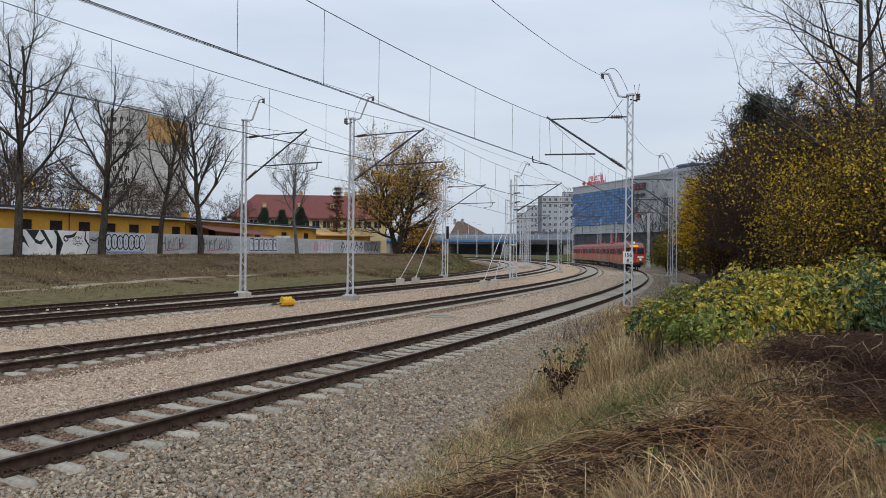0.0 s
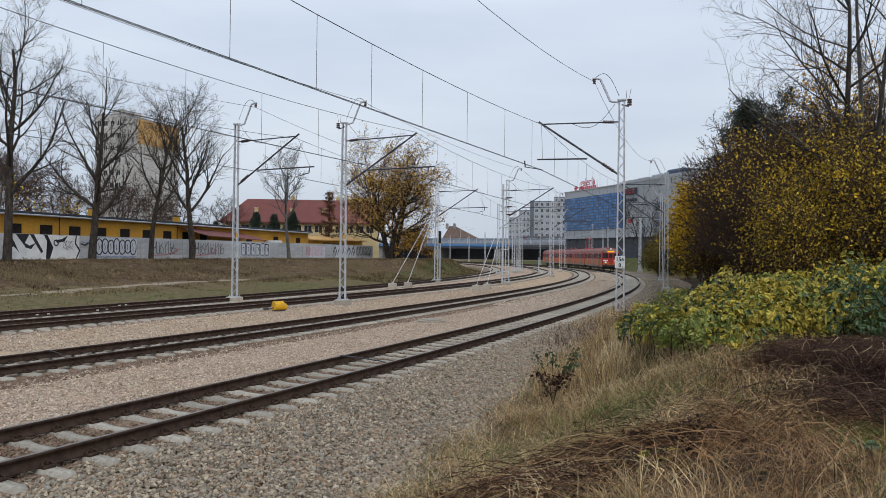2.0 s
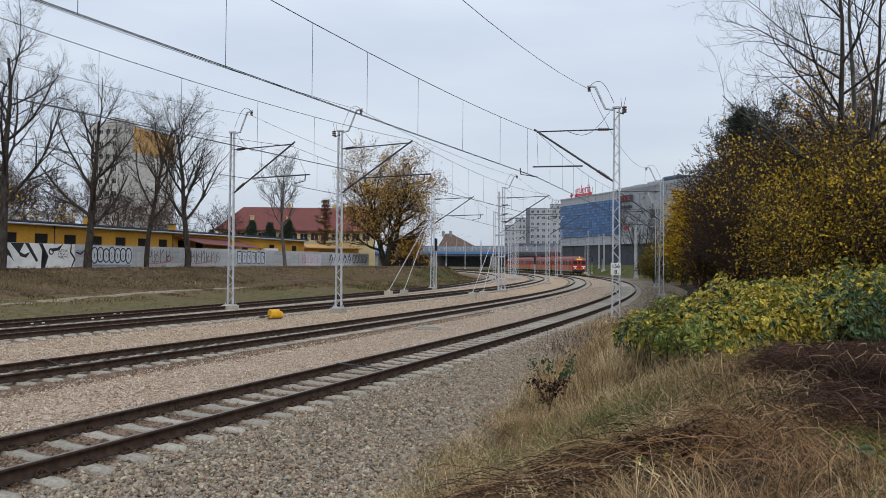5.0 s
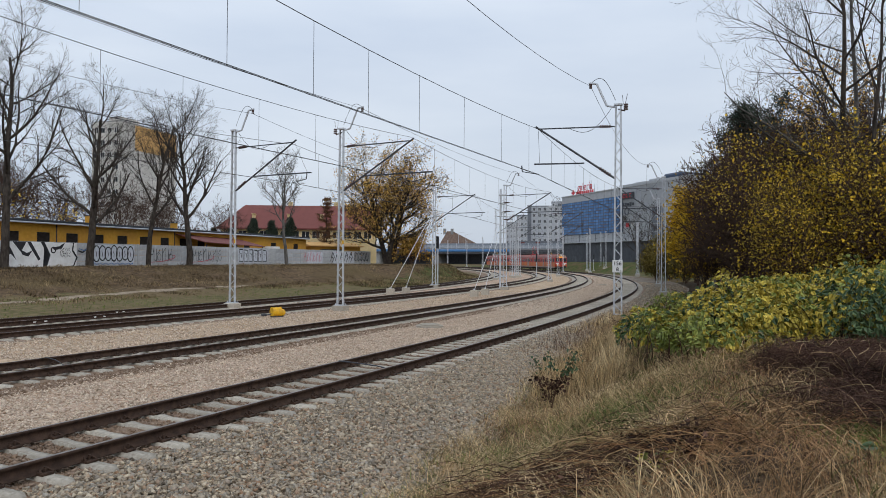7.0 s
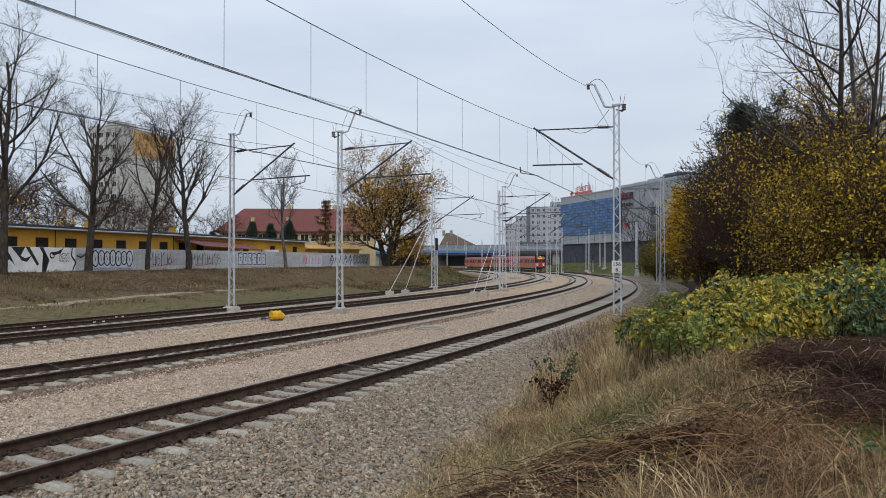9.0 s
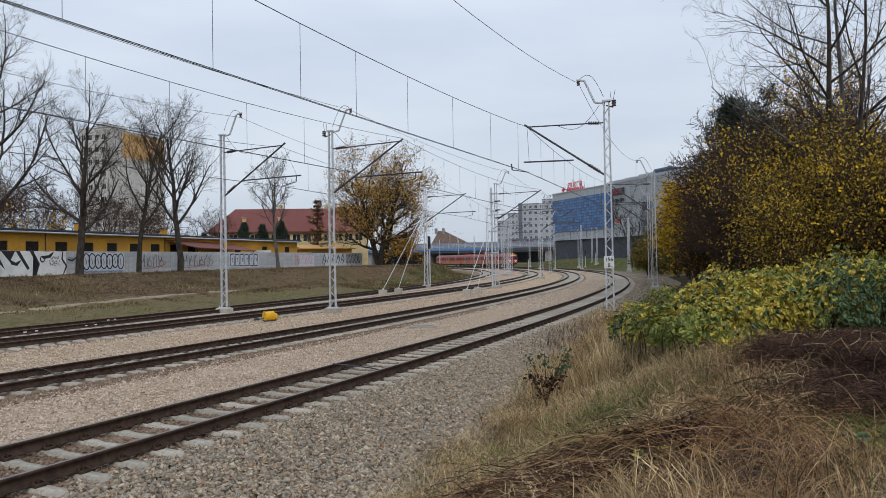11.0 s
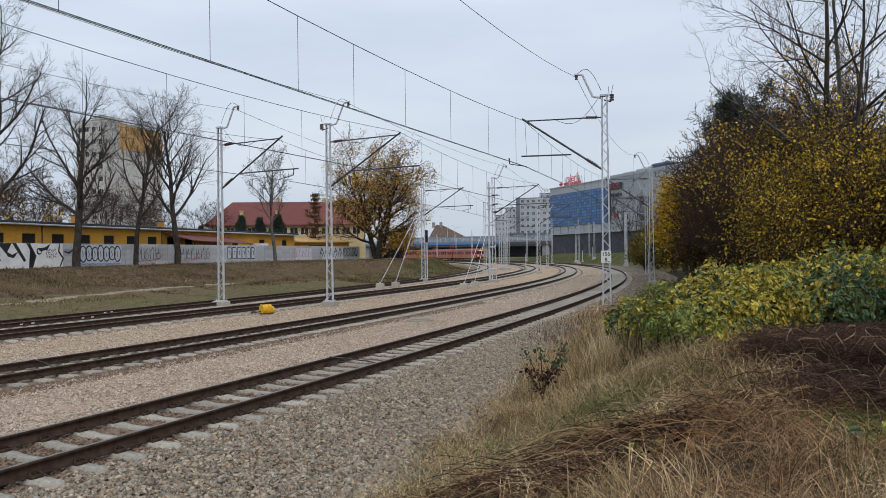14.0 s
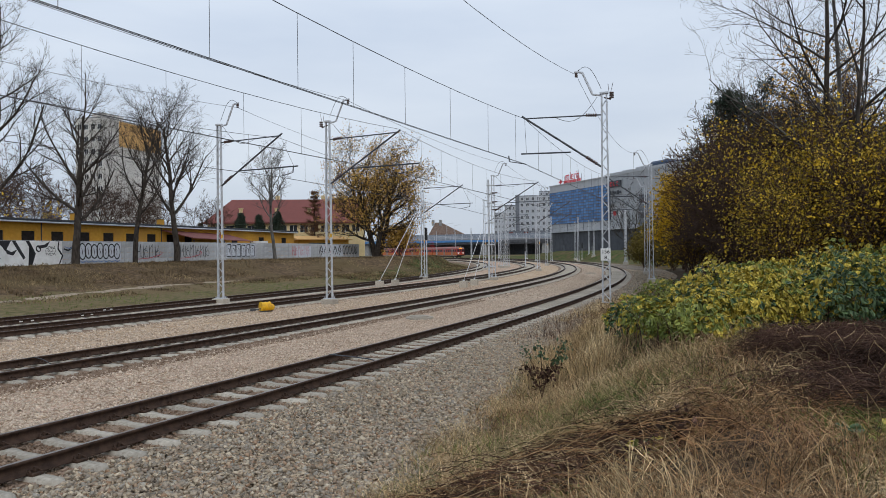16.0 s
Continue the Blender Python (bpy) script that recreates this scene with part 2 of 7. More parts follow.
M_TROOF = mat("train_roof", (0.27, 0.095, 0.08), (0.36, 0.14, 0.12), 2, 0.7, c3=(0.22, 0.11, 0.1), big=0.6)
M_LAMP = glow("display_glow", (1.0, 0.36, 0.02), 0.75)
M_TAIL = glow("headlamp_glow", (0.8, 0.78, 0.72), 0.1)
M_BARK = mat("bark", (0.03, 0.025, 0.021), (0.08, 0.066, 0.055), 6, 0.95, 0.8, 30, stretch=(1, 1, 0.3), spec=0.15)
M_BARKB = mat("brown_twigs", (0.045, 0.03, 0.022), (0.11, 0.07, 0.052), 5, 0.95, spec=0.15)
M_BARKP = mat("grey_bark", (0.07, 0.065, 0.06), (0.16, 0.15, 0.135), 6, 0.95, 0.8, 30, stretch=(1, 1, 0.3), spec=0.15)
M_OAKLEAF = mat("amber_leaves", (0.42, 0.23, 0.05), (0.58, 0.37, 0.085), 0.5, 0.8, island=0.45, spec=0.2)
M_YELLEAF = mat("yellow_leaves", (0.45, 0.27, 0.016), (0.64, 0.42, 0.035), 0.6, 0.7, island=0.4, spec=0.2)
M_GOLD = mat("golden_crown_leaves", (0.48, 0.29, 0.014), (0.68, 0.45, 0.03), 0.6, 0.7, island=0.4, spec=0.2)
M_OLIVE = mat("olive_leaves", (0.07, 0.055, 0.014), (0.17, 0.13, 0.022), 0.6, 0.8, island=0.45, spec=0.2)
M_OLIVEY = mat("yellowing_olive_leaves", (0.26, 0.185, 0.026), (0.46, 0.33, 0.04), 0.6, 0.8, island=0.45, spec=0.2)
M_NEEDLE = mat("needles", (0.026, 0.042, 0.03), (0.065, 0.085, 0.06), 1.0, 0.8, island=0.4, spec=0.2)
M_LARCH = mat("rusty_needles", (0.1, 0.05, 0.025), (0.17, 0.09, 0.045), 1.0, 0.8, island=0.4, spec=0.2)
M_LEAFG = mat("bramble_leaf_green", (0.15, 0.19, 0.04), (0.3, 0.32, 0.07), 3.0, 0.5, island=0.4, rand=0, spec=0.35)
M_LEAFY = mat("bramble_leaf_yellow", (0.38, 0.31, 0.045), (0.62, 0.47, 0.075), 3.0, 0.55, island=0.35, spec=0.3)
M_LEAFO = mat("bramble_leaf_dark", (0.045, 0.085, 0.034), (0.09, 0.14, 0.055), 1.2, 0.45, island=0.35, spec=0.4)
M_STRAW = mat("dry_grass", (0.33, 0.235, 0.115), (0.68, 0.53, 0.31), 0.8, 0.9, island=0.85, c3=(0.28, 0.165, 0.08), big=0.5, spec=0.15)
M_RUST = mat("rusty_grass", (0.2, 0.1, 0.045), (0.4, 0.23, 0.11), 0.8, 0.9, island=0.6, spec=0.15)
M_GREENB = mat("green_grass", (0.09, 0.13, 0.03), (0.18, 0.22, 0.055), 0.8, 0.9, island=0.45, spec=0.15)
M_BANKT = mat("faded_bank_grass", (0.08, 0.055, 0.03), (0.27, 0.2, 0.11), 0.25, 0.95, island=0.75, spec=0.1)
M_BANKD = mat("dark_bank_weeds", (0.05, 0.035, 0.02), (0.13, 0.09, 0.05), 0.3, 0.95, island=0.5, spec=0.1)
M_DEAD = mat("dead_stems", (0.042, 0.024, 0.018), (0.14, 0.08, 0.057), 0.8, 0.95, island=0.75, spec=0.1)
M_LAWN = mat("lush_bank_grass", (0.04, 0.062, 0.017), (0.095, 0.115, 0.034), 1.4, 1.0, 1.0, 7, c3=(0.135, 0.1, 0.052), big=0.35, spec=0.1)
# soil colour lowered further to carry the shade between the grass blades
M_LITTER = mat("leaf_litter_soil", (0.02, 0.0145, 0.01), (0.07, 0.048, 0.03), 6.0, 1.0, 0.9, 12, c3=(0.05, 0.036, 0.02), big=1.7, spec=0.1)

# ---- mesh tools ----


def fast(name, verts, faces, material, smooth=False):
    me = bpy.data.meshes.new(name)
    v = np.asarray(verts, dtype=np.float32).reshape(-1, 3)
    f = np.asarray(faces, dtype=np.int32)
    k = f.shape[1]
    me.vertices.add(len(v))
    me.vertices.foreach_set("co", v.ravel())
    me.loops.add(f.size)
    me.loops.foreach_set("vertex_index", f.ravel())
    me.polygons.add(len(f))
    me.polygons.foreach_set("loop_start", np.arange(0, f.size, k, dtype=np.int32))
    me.polygons.foreach_set("loop_total", np.full(len(f), k, dtype=np.int32))
    if smooth:
        me.polygons.foreach_set("use_smooth", np.ones(len(f), dtype=bool))
    me.update(calc_edges=True)
    me.validate()
    me.materials.append(material)
    return me


def put(name, me, parent=None, m=None, label=""):
    ob = new(name, me)
    if parent:
        ob.parent = parent
    if m is not None:
        ob.matrix_basis = m
    if label:
        ob["label"] = label
    return ob


def part(name, bm, material, parent, label="", m=None):
    me = bpy.data.meshes.new(name)
    bm.to_mesh(me)
    bm.free()
    me.materials.append(material)
    return put(name, me, parent, m, label)


def box_into(bm, c, size, rot=None, bevel=0.0):
    g = bmesh.ops.create_cube(bm, size=1.0, matrix=Matrix.Translation(c) @ (rot or Matrix.Identity(4)) @ Matrix.Diagonal((*size, 1)))
    if bevel:
        es = list({e for v in g["verts"] for e in v.link_edges})
        bmesh.ops.bevel(bm, geom=es, offset=bevel, segments=1, affect="EDGES")


def box(c, size, rot=None, bevel=0.0):
    bm = bmesh.new()
    box_into(bm, c, size, rot, bevel)
    return bm


def rod_into(bm, a, b, r, r2=None, n=8):
    a, b = Vector(a), Vector(b)
    d = b - a
    m = Matrix.Translation((a + b) / 2) @ d.to_track_quat("Z", "Y").to_matrix().to_4x4()
    bmesh.ops.create_cone(bm, cap_ends=True, segments=n, radius1=r, radius2=r if r2 is None else r2, depth=d.length, matrix=m)


def rod(a, b, r, r2=None, n=8):
    bm = bmesh.new()
    rod_into(bm, a, b, r, r2, n)
    return bm


def tubes(lines, material, name):
    """Tapered tubes along many polylines: each (points, radii, sides)."""
    V, F, base = [], [], 0
    for pts, rad, n in lines:
        pts = np.asarray(pts, float)
        d = np.gradient(pts, axis=0)
        d /= np.linalg.norm(d, axis=1)[:, None] + 1e-9
        up = np.where(abs(d[:, 2:3]) > 0.9, np.array([[1.0, 0, 0]]), np.array([[0, 0, 1.0]]))
        a = np.cross(d, up)
        a /= np.linalg.norm(a, axis=1)[:, None] + 1e-9
        b = np.cross(d, a)
        th = np.arange(n) * 2 * np.pi / n
        r = np.asarray(rad, float)[:, None, None]
        ring = pts[:, None, :] + r * (np.cos(th)[None, :, None] * a[:, None, :] + np.sin(th)[None, :, None] * b[:, None, :])
        V.append(ring.reshape(-1, 3))
        i = np.arange(len(pts) - 1)[:, None] * n + base
        j = np.arange(n)[None, :]
        k = (j + 1) % n
        F.append(np.stack([i + j, i + k, i + n + k, i + n + j], -1).reshape(-1, 4))
        base += len(pts) * n
    return fast(name, np.concatenate(V), np.concatenate(F), material, smooth=True)


# ---- the line of the railway: a spiral that eases into a curve ----
TS = np.arange(-40.0, 460.0, 0.5)
_k = -0.0035 * np.clip((TS + 95.95) / 163.24, 0, 1)
_th = np.concatenate([[0], np.cumsum((_k[1:] + _k[:-1]) * 0.25)])
_th += 0.48846 - np.interp(0, TS, _th)
_sx, _cy = np.sin(_th), np.cos(_th)
_x = np.concatenate([[0], np.cumsum((_sx[1:] + _sx[:-1]) * 0.25)])
_y = np.concatenate([[0], np.cumsum((_cy[1:] + _cy[:-1]) * 0.25)])
_x += -8.2104 - np.interp(0, TS, _x)
_y += 2.0490 - np.interp(0, TS, _y)


def on_line(s, off):
    """Plan point at s along the near track's outer rail, off to the inside of the curve; and the heading."""
    h = np.interp(s, TS, _th)
    return np.interp(s, TS, _x) - np.cos(h) * off, np.interp(s, TS, _y) + np.sin(h) * off, h


def track_off(i, s):
    s = np.minimum(s, 120.0)
    return (0 * s, 6.789 - 1.447 * s / 100, 15.15 - 3.613 * s / 100, 18.195 + 0.288 * s / 100)[i]


def place(s, off, z=0.0, turn=0.0):
    """Pose with +y along the track, +x to its outer side."""
    x, y, h = on_line(s, off)
    return Matrix.Translation((float(x), float(y), z)) @ Matrix.Rotation(-float(h) + radians(turn), 4, "Z")


def line_coords(x, y):
    """s and off of plan points."""
    x, y = np.ravel(x), np.ravel(y)
    s, o = np.empty(len(x)), np.empty(len(x))
    for a in range(0, len(x), 4000):
        dx, dy = x[a:a + 4000, None] - _x[None, ::2], y[a:a + 4000, None] - _y[None, ::2]
        i = np.argmin(dx * dx + dy * dy, axis=1) * 2
        ddx, ddy = x[a:a + 4000] - _x[i], y[a:a + 4000] - _y[i]
        s[a:a + 4000] = TS[i] + ddx * _sx[i] + ddy * _cy[i]
        o[a:a + 4000] = -ddx * _cy[i] + ddy * _sx[i]
    return s, o


def smooth01(u):
    u = np.clip(u, 0, 1)
    return u * u * (3 - 2 * u)


def verge(s):
    """Distance from the outer rail to the edge of the grass."""
    return np.interp(s, [-10, 8, 13, 20, 35, 60, 80, 105, 140], [4.4, 3.9, 3.5, 2.5, 1.9, 3.0, 4.8, 5.8, 5.8])


def ground_z(x, y):
    s, o = line_coords(x, y)
    x, y = np.ravel(x), np.ravel(y)
    z = np.full(len(s), -0.34)
    e = -o - verge(s)
    near = np.interp(s, [28, 60], [1.0, 0.0])
    far = np.interp(s, [110, 150, 225, 255], [0.0, 1.0, 1.0, 0.0])
    rise = (-0.3 + near * 1.28 * smooth01(e / 4.6) + (1 - near) * (1 - far) * 0.6 * smooth01(e / 7) + far * 2.5 * smooth01((e - 7) / 9))
    z = np.where(e > 0, rise, z)
    u = o - track_off(3, s) - 1.5 - 1.5
    w = np.interp(s, [30, 55, 75, 90, 105], [27, 24, 17, 9, 6])
    bank = -0.3 + 0.45 * smooth01(u / (0.5 * w)) + 1.63 * smooth01((u - 0.42 * w) / (0.55 * w))
    sink = np.interp(s, [126, 150], [0.0, 1.0]) * (1 - smooth01((u - 12) / 15))
    bank = bank * (1 - sink) - 0.3 * sink
    z = np.where(u > 0, bank, z)
    return z

# ---- the ground, one sheet to the horizon ----


def bumps(x, y, sc, amp, seed=0.0):
    return amp * (np.sin(x * sc + 1.3 * seed) * np.cos(y * sc * 1.13 + seed) + 0.6 * np.sin(x * sc * 2.3 - y * sc * 1.9 + seed * 2) + 0.4 * np.cos(x * sc * 4.1 + y * sc * 3.7))


def make_ground():
    ang = np.concatenate([np.radians(np.arange(-48, 48, 0.3)), np.radians(np.arange(48, 312, 6.0))])
    rad = np.concatenate([[0.01, 0.4], 0.8 * 1.036 ** np.arange(236)])
    A, R = np.meshgrid(ang, rad)
    X, Y = (R * np.sin(A)).ravel() + 0.3, (R * np.cos(A)).ravel() - 0.4
    Z = ground_z(X, Y)
    s, o = line_coords(X, Y)
    soft = ((-o - verge(s)) > 0.3) | (o > track_off(3, s) + 3.2)
    Z = Z + np.where(soft, bumps(X, Y, 0.9, 0.035) + bumps(X, Y, 0.23, 0.06, 2.0), 0) * np.where(np.hypot(X, Y) < 130, 1, 0)
    n, m = len(ang), len(rad)
    i, j = np.meshgrid(np.arange(m - 1), np.arange(n), indexing="ij")
    k = (j + 1) % n
    F = np.stack([i * n + j, i * n + k, (i + 1) * n + k, (i + 1) * n + j], -1).reshape(-1, 4)[:, ::-1]
    me = fast("ground", np.c_[X, Y, Z], F, M_BANK, smooth=True)
    me.materials.append(M_GRASS)
    me.materials.append(M_LITTER)
    me.materials.append(M_LAWN)
    fc = np.stack([X, Y], -1)[F].mean(axis=1)
    fs, fo = line_coords(fc[:, 0], fc[:, 1])
    u = fo - track_off(3, fs)
    idx = np.where(u > 1.5, 0, 1)
    w = np.interp(fs, [30, 55, 75, 90, 105], [27, 24, 17, 9, 6])
    idx = np.where((u > 2) & (u < 3 + 0.47 * w), 1, idx)
    idx = np.where((-fo > verge(fs) + 0.2) & (fs < 100), 2, idx)
    idx = np.where((u > 1.5) & (u < 9) & (fs > 66) & (fs < 128), 3, idx)
    idx = np.where((-fo > verge(fs) + 3) & (fs > 105) & (fs < 290), 3, idx)
    me.polygons.foreach_set("material_index", idx.astype(np.int32))
    return tagged(put("ground", me), "rough autumn grass and bare soil beside the railway", "ground", kind="structure")


make_ground()


def bed_z(s, o):
    """Height of the ballast: level between the tracks, falling off outside."""
    z = np.full(np.shape(o), -0.085)
    for i in range(4):
        d = abs(o - track_off(i, s) - 0.75)
        z = np.maximum(z, -0.055 - 0.03 * smooth01((d - 1.5) / 0.8))
    z = np.where(o < -0.75, -0.055 - 0.19 * smooth01((-o - 0.75) / 2.6), z)
    edge = track_off(3, s) + 1.5
    z = np.where(o > edge + 0.7, -0.05 - 0.28 * smooth01((o - edge - 0.7) / 1.6), z)
    return z


def strip(name, fa, fb, s0, s1, material, label, n_o):
    ss = np.concatenate([np.arange(s0, 40, 0.3), np.arange(40, s1 + 1, 1.0)])
    T = np.linspace(0, 1, n_o)
    Sg, Tg = np.meshgrid(ss, T, indexing="ij")
    Og = fa(Sg) * (1 - Tg) + fb(Sg) * Tg
    X, Y, _ = on_line(Sg, Og)
    Z = bed_z(Sg, Og) + bumps(X, Y, 1.7, 0.008) + bumps(X, Y, 5.3, 0.004, 1.0)
    i, j = np.meshgrid(np.arange(len(ss) - 1), np.arange(n_o - 1), indexing="ij")
    a = (i * n_o + j).ravel()
    F = np.stack([a, a + n_o, a + n_o + 1, a + 1], -1)[:, ::-1]
    tagged(put(name, fast(name, np.c_[X.ravel(), Y.ravel(), Z.ravel()], F, material, smooth=True)), label, "ballast", kind="structure")


S0, S1 = -14.0, 345.0
strip("ballast_shoulder", lambda s: -verge(s) - 0.5, lambda s: 0 * s - 0.95, S0, S1, M_GREY, "grey crushed stone shoulder beside the near track", 22)
LABELS = ("near", "second", "third", "far")
for ti in range(4):
    strip("ballast_bed", lambda s, ti=ti: track_off(ti, s) - 0.95, lambda s, ti=ti: np.minimum(track_off(ti, s) + 2.4, track_off(ti + 1, s) - 0.95) if ti < 3 else track_off(3, s) + 3.4,
          S0, S1, M_BED, "rust-stained crushed stone under the %s track" % LABELS[ti], 16)
for ti, mm, lab in ((0, M_TAN, "pale limestone ballast between the tracks"), (1, M_SAND, "sandy limestone ballast between the tracks"), (2, M_TAN, "pale ballast strip between the two back tracks")):
    strip("ballast_middle", lambda s, ti=ti: np.minimum(track_off(ti, s) + 2.4, track_off(ti + 1, s) - 0.96), lambda s, ti=ti: track_off(ti + 1, s) - 0.95, S0, S1, mm, lab, 20)

CHIP = np.array([[1.1, 0.3, 0], [-0.3, 1.1, 0], [-1.1, -0.3, 0], [0.3, -1.1, 0], [0.35, 0.25, 0.75], [-0.2, -0.3, -0.8]])
CHIPF = np.array([[0, 1, 4], [1, 2, 4], [2, 3, 4], [3, 0, 4], [1, 0, 5], [2, 1, 5], [3, 2, 5], [0, 3, 5]])


def stones(name, n, s0, s1, fa, fb, size, material, label, seed, skip=False):
    rng = np.random.default_rng(seed)
    s = s0 + (s1 - s0) * rng.random(n) ** 1.5
    t = rng.random(n)
    o = fa(s) * (1 - t) + fb(s) * t
    if skip:
        keep = (abs(((s - 0.35) / 0.6) % 1 - 0.5) < 0.27) | (o < -0.62) | (o > 2.12)
        s, o = s[keep], o[keep]
        n = len(s)
    x, y, _ = on_line(s, o)
    z = bed_z(s, o)
    r = size * (0.55 + 0.75 * rng.random(n))
    sh = CHIP[None] * (0.5 + 0.6 * rng.random((n, 1, 3))) + 0.32 * rng.normal(size=(n, 6, 3))
    q = rng.normal(size=(n, 4))
    q /= np.linalg.norm(q, axis=1)[:, None]
    w, a, b, c = q.T
    Rm = np.stack([1 - 2 * (b * b + c * c), 2 * (a * b - w * c), 2 * (a * c + w * b), 2 * (a * b + w * c), 1 - 2 * (a * a + c * c), 2 * (b * c - w * a),
                   2 * (a * c - w * b), 2 * (b * c + w * a), 1 - 2 * (a * a + b * b)], -1).reshape(n, 3, 3)
    V = np.einsum("nij,nkj->nki", Rm, sh) * r[:, None, None]
    V[..., 2] *= 0.75
    V += np.stack([x, y, z + r * (1.0 * rng.random(n) - 0.25)], -1)[:, None]
    F = (np.arange(n)[:, None, None] * 6 + CHIPF[None]).reshape(-1, 3)
    tagged(put(name, fast(name, V.reshape(-1, 3), F, material)), label, "gravel", kind="stuff")


stones("gravel", 120000, 4.0, 30, lambda s: -verge(s) - 0.2, lambda s: 0 * s - 0.3, 0.037, M_STONE, "loose grey-brown crushed stone beside the track", 1, True)
stones("gravel", 22000, 6.0, 30, lambda s: 0 * s - 0.45, lambda s: 0 * s + 1.95, 0.031, M_STONE_BED, "rusty crushed stone between the sleepers", 2, True)
stones("gravel", 19000, 9, 44, lambda s: track_off(1, s) - 1.2, lambda s: track_off(1, s) - 0.5, 0.032, M_STONE_BED, "stained stone along the second track", 4)
stones("gravel", 22000, 14, 60, lambda s: track_off(1, s) + 2.3, lambda s: track_off(2, s) - 0.7, 0.034, M_STONE_TAN, "loose sandy limestone chippings before the third track", 5)
stones("gravel", 26000, 28, 95, lambda s: -verge(s) - 0.2, lambda s: 0 * s - 0.7, 0.052, M_STONE, "grey-brown crushed stone farther along the near track", 6)
stones("gravel", 26000, 38, 120, lambda s: 0 * s + 2.2, lambda s: track_off(1, s) - 0.8, 0.05, M_STONE_TAN, "pale limestone farther along between the tracks", 7)
stones("gravel", 50000, 7.5, 42, lambda s: 0 * s + 2.0, lambda s: track_off(1, s) - 0.8, 0.029, M_STONE_TAN, "loose pale limestone chippings between the tracks", 3)

# ---- the four tracks ----
PROF = np.array([(-0.075, 0.0), (-0.075, 0.012), (-0.012, 0.035), (-0.009, 0.125), (-0.036, 0.135), (-0.036, 0.163), (-0.028, 0.172),
                 (0.028, 0.172), (0.036, 0.163), (0.036, 0.135), (0.009, 0.125), (0.012, 0.035), (0.075, 0.012), (0.075, 0.0)])


def rail_mesh(ti, extra):
    ss = np.arange(S0, S1, 1.0)
    n = len(PROF)
    X, Y, _ = on_line(ss[:, None], (track_off(ti, ss) + extra)[:, None] + PROF[None, :, 0])
    Z = np.broadcast_to(PROF[None, :, 1] + 0.013, X.shape)
    i = np.arange(len(ss) - 1)[:, None] * n
    j = np.arange(n)[None]
    k = (j + 1) % n
    F = np.stack([i + j, i + k, i + n + k, i + n + j], -1).reshape(-1, 4)
    me = fast("rail", np.stack([X, Y, Z], -1).reshape(-1, 3), F, M_RAIL)
    me.materials.append(M_RAILTOP)
    idx = np.zeros((len(ss) - 1, n), np.int32)
    idx[:, 6] = 1
    me.polygons.foreach_set("material_index", idx.ravel())
    return me


def sleeper_geo():
    """Prestressed sleeper along x: raised ends, slimmer waist, tapered sides."""
    xs = np.array([-1.3, -1.24, -0.5, -0.34, 0.34, 0.5, 1.24, 1.3])
    top = np.array([-0.05, 0.0, 0.004, -0.016, -0.016, 0.004, 0.0, -0.05])
    wt = np.array([0.08, 0.088, 0.09, 0.08, 0.08, 0.09, 0.088, 0.08])
    V = []
    for x, z, w in zip(xs, top, wt):
        V += [(x, -w - 0.025, -0.2), (x, w + 0.025, -0.2), (x, w, z), (x, -w, z)]
    F = []
    for a in range(len(xs) - 1):
        for k in range(4):
            F.append((a * 4 + k, a * 4 + (k + 1) % 4, a * 4 + 4 + (k + 1) % 4, a * 4 + 4 + k))
    F += [(3, 2, 1, 0), (28, 29, 30, 31)]
    return np.array(V), np.array(F)[:, ::-1]


SLV, SLF = sleeper_geo()
SL_ME = fast("sleeper", SLV, SLF, M_CONC)


def clip_mesh():
    bm = bmesh.new()
    box_into(bm, (0.0, 0, 0.016), (0.1, 0.13, 0.03), bevel=0.006)
    rod_into(bm, (-0.02, -0.05, 0.05), (-0.02, 0.05, 0.05), 0.013, n=6)
    rod_into(bm, (0.03, -0.06, 0.03), (-0.02, -0.045, 0.05), 0.012, n=6)
    rod_into(bm, (0.03, 0.06, 0.03), (-0.02, 0.045, 0.05), 0.012, n=6)
    rod_into(bm, (0.0, 0, 0.02), (0.0, 0, 0.08), 0.016, n=6)
    me = bpy.data.meshes.new("rail_clip")
    bm.to_mesh(me)
    bm.free()
    me.materials.append(M_RAIL)
    return me


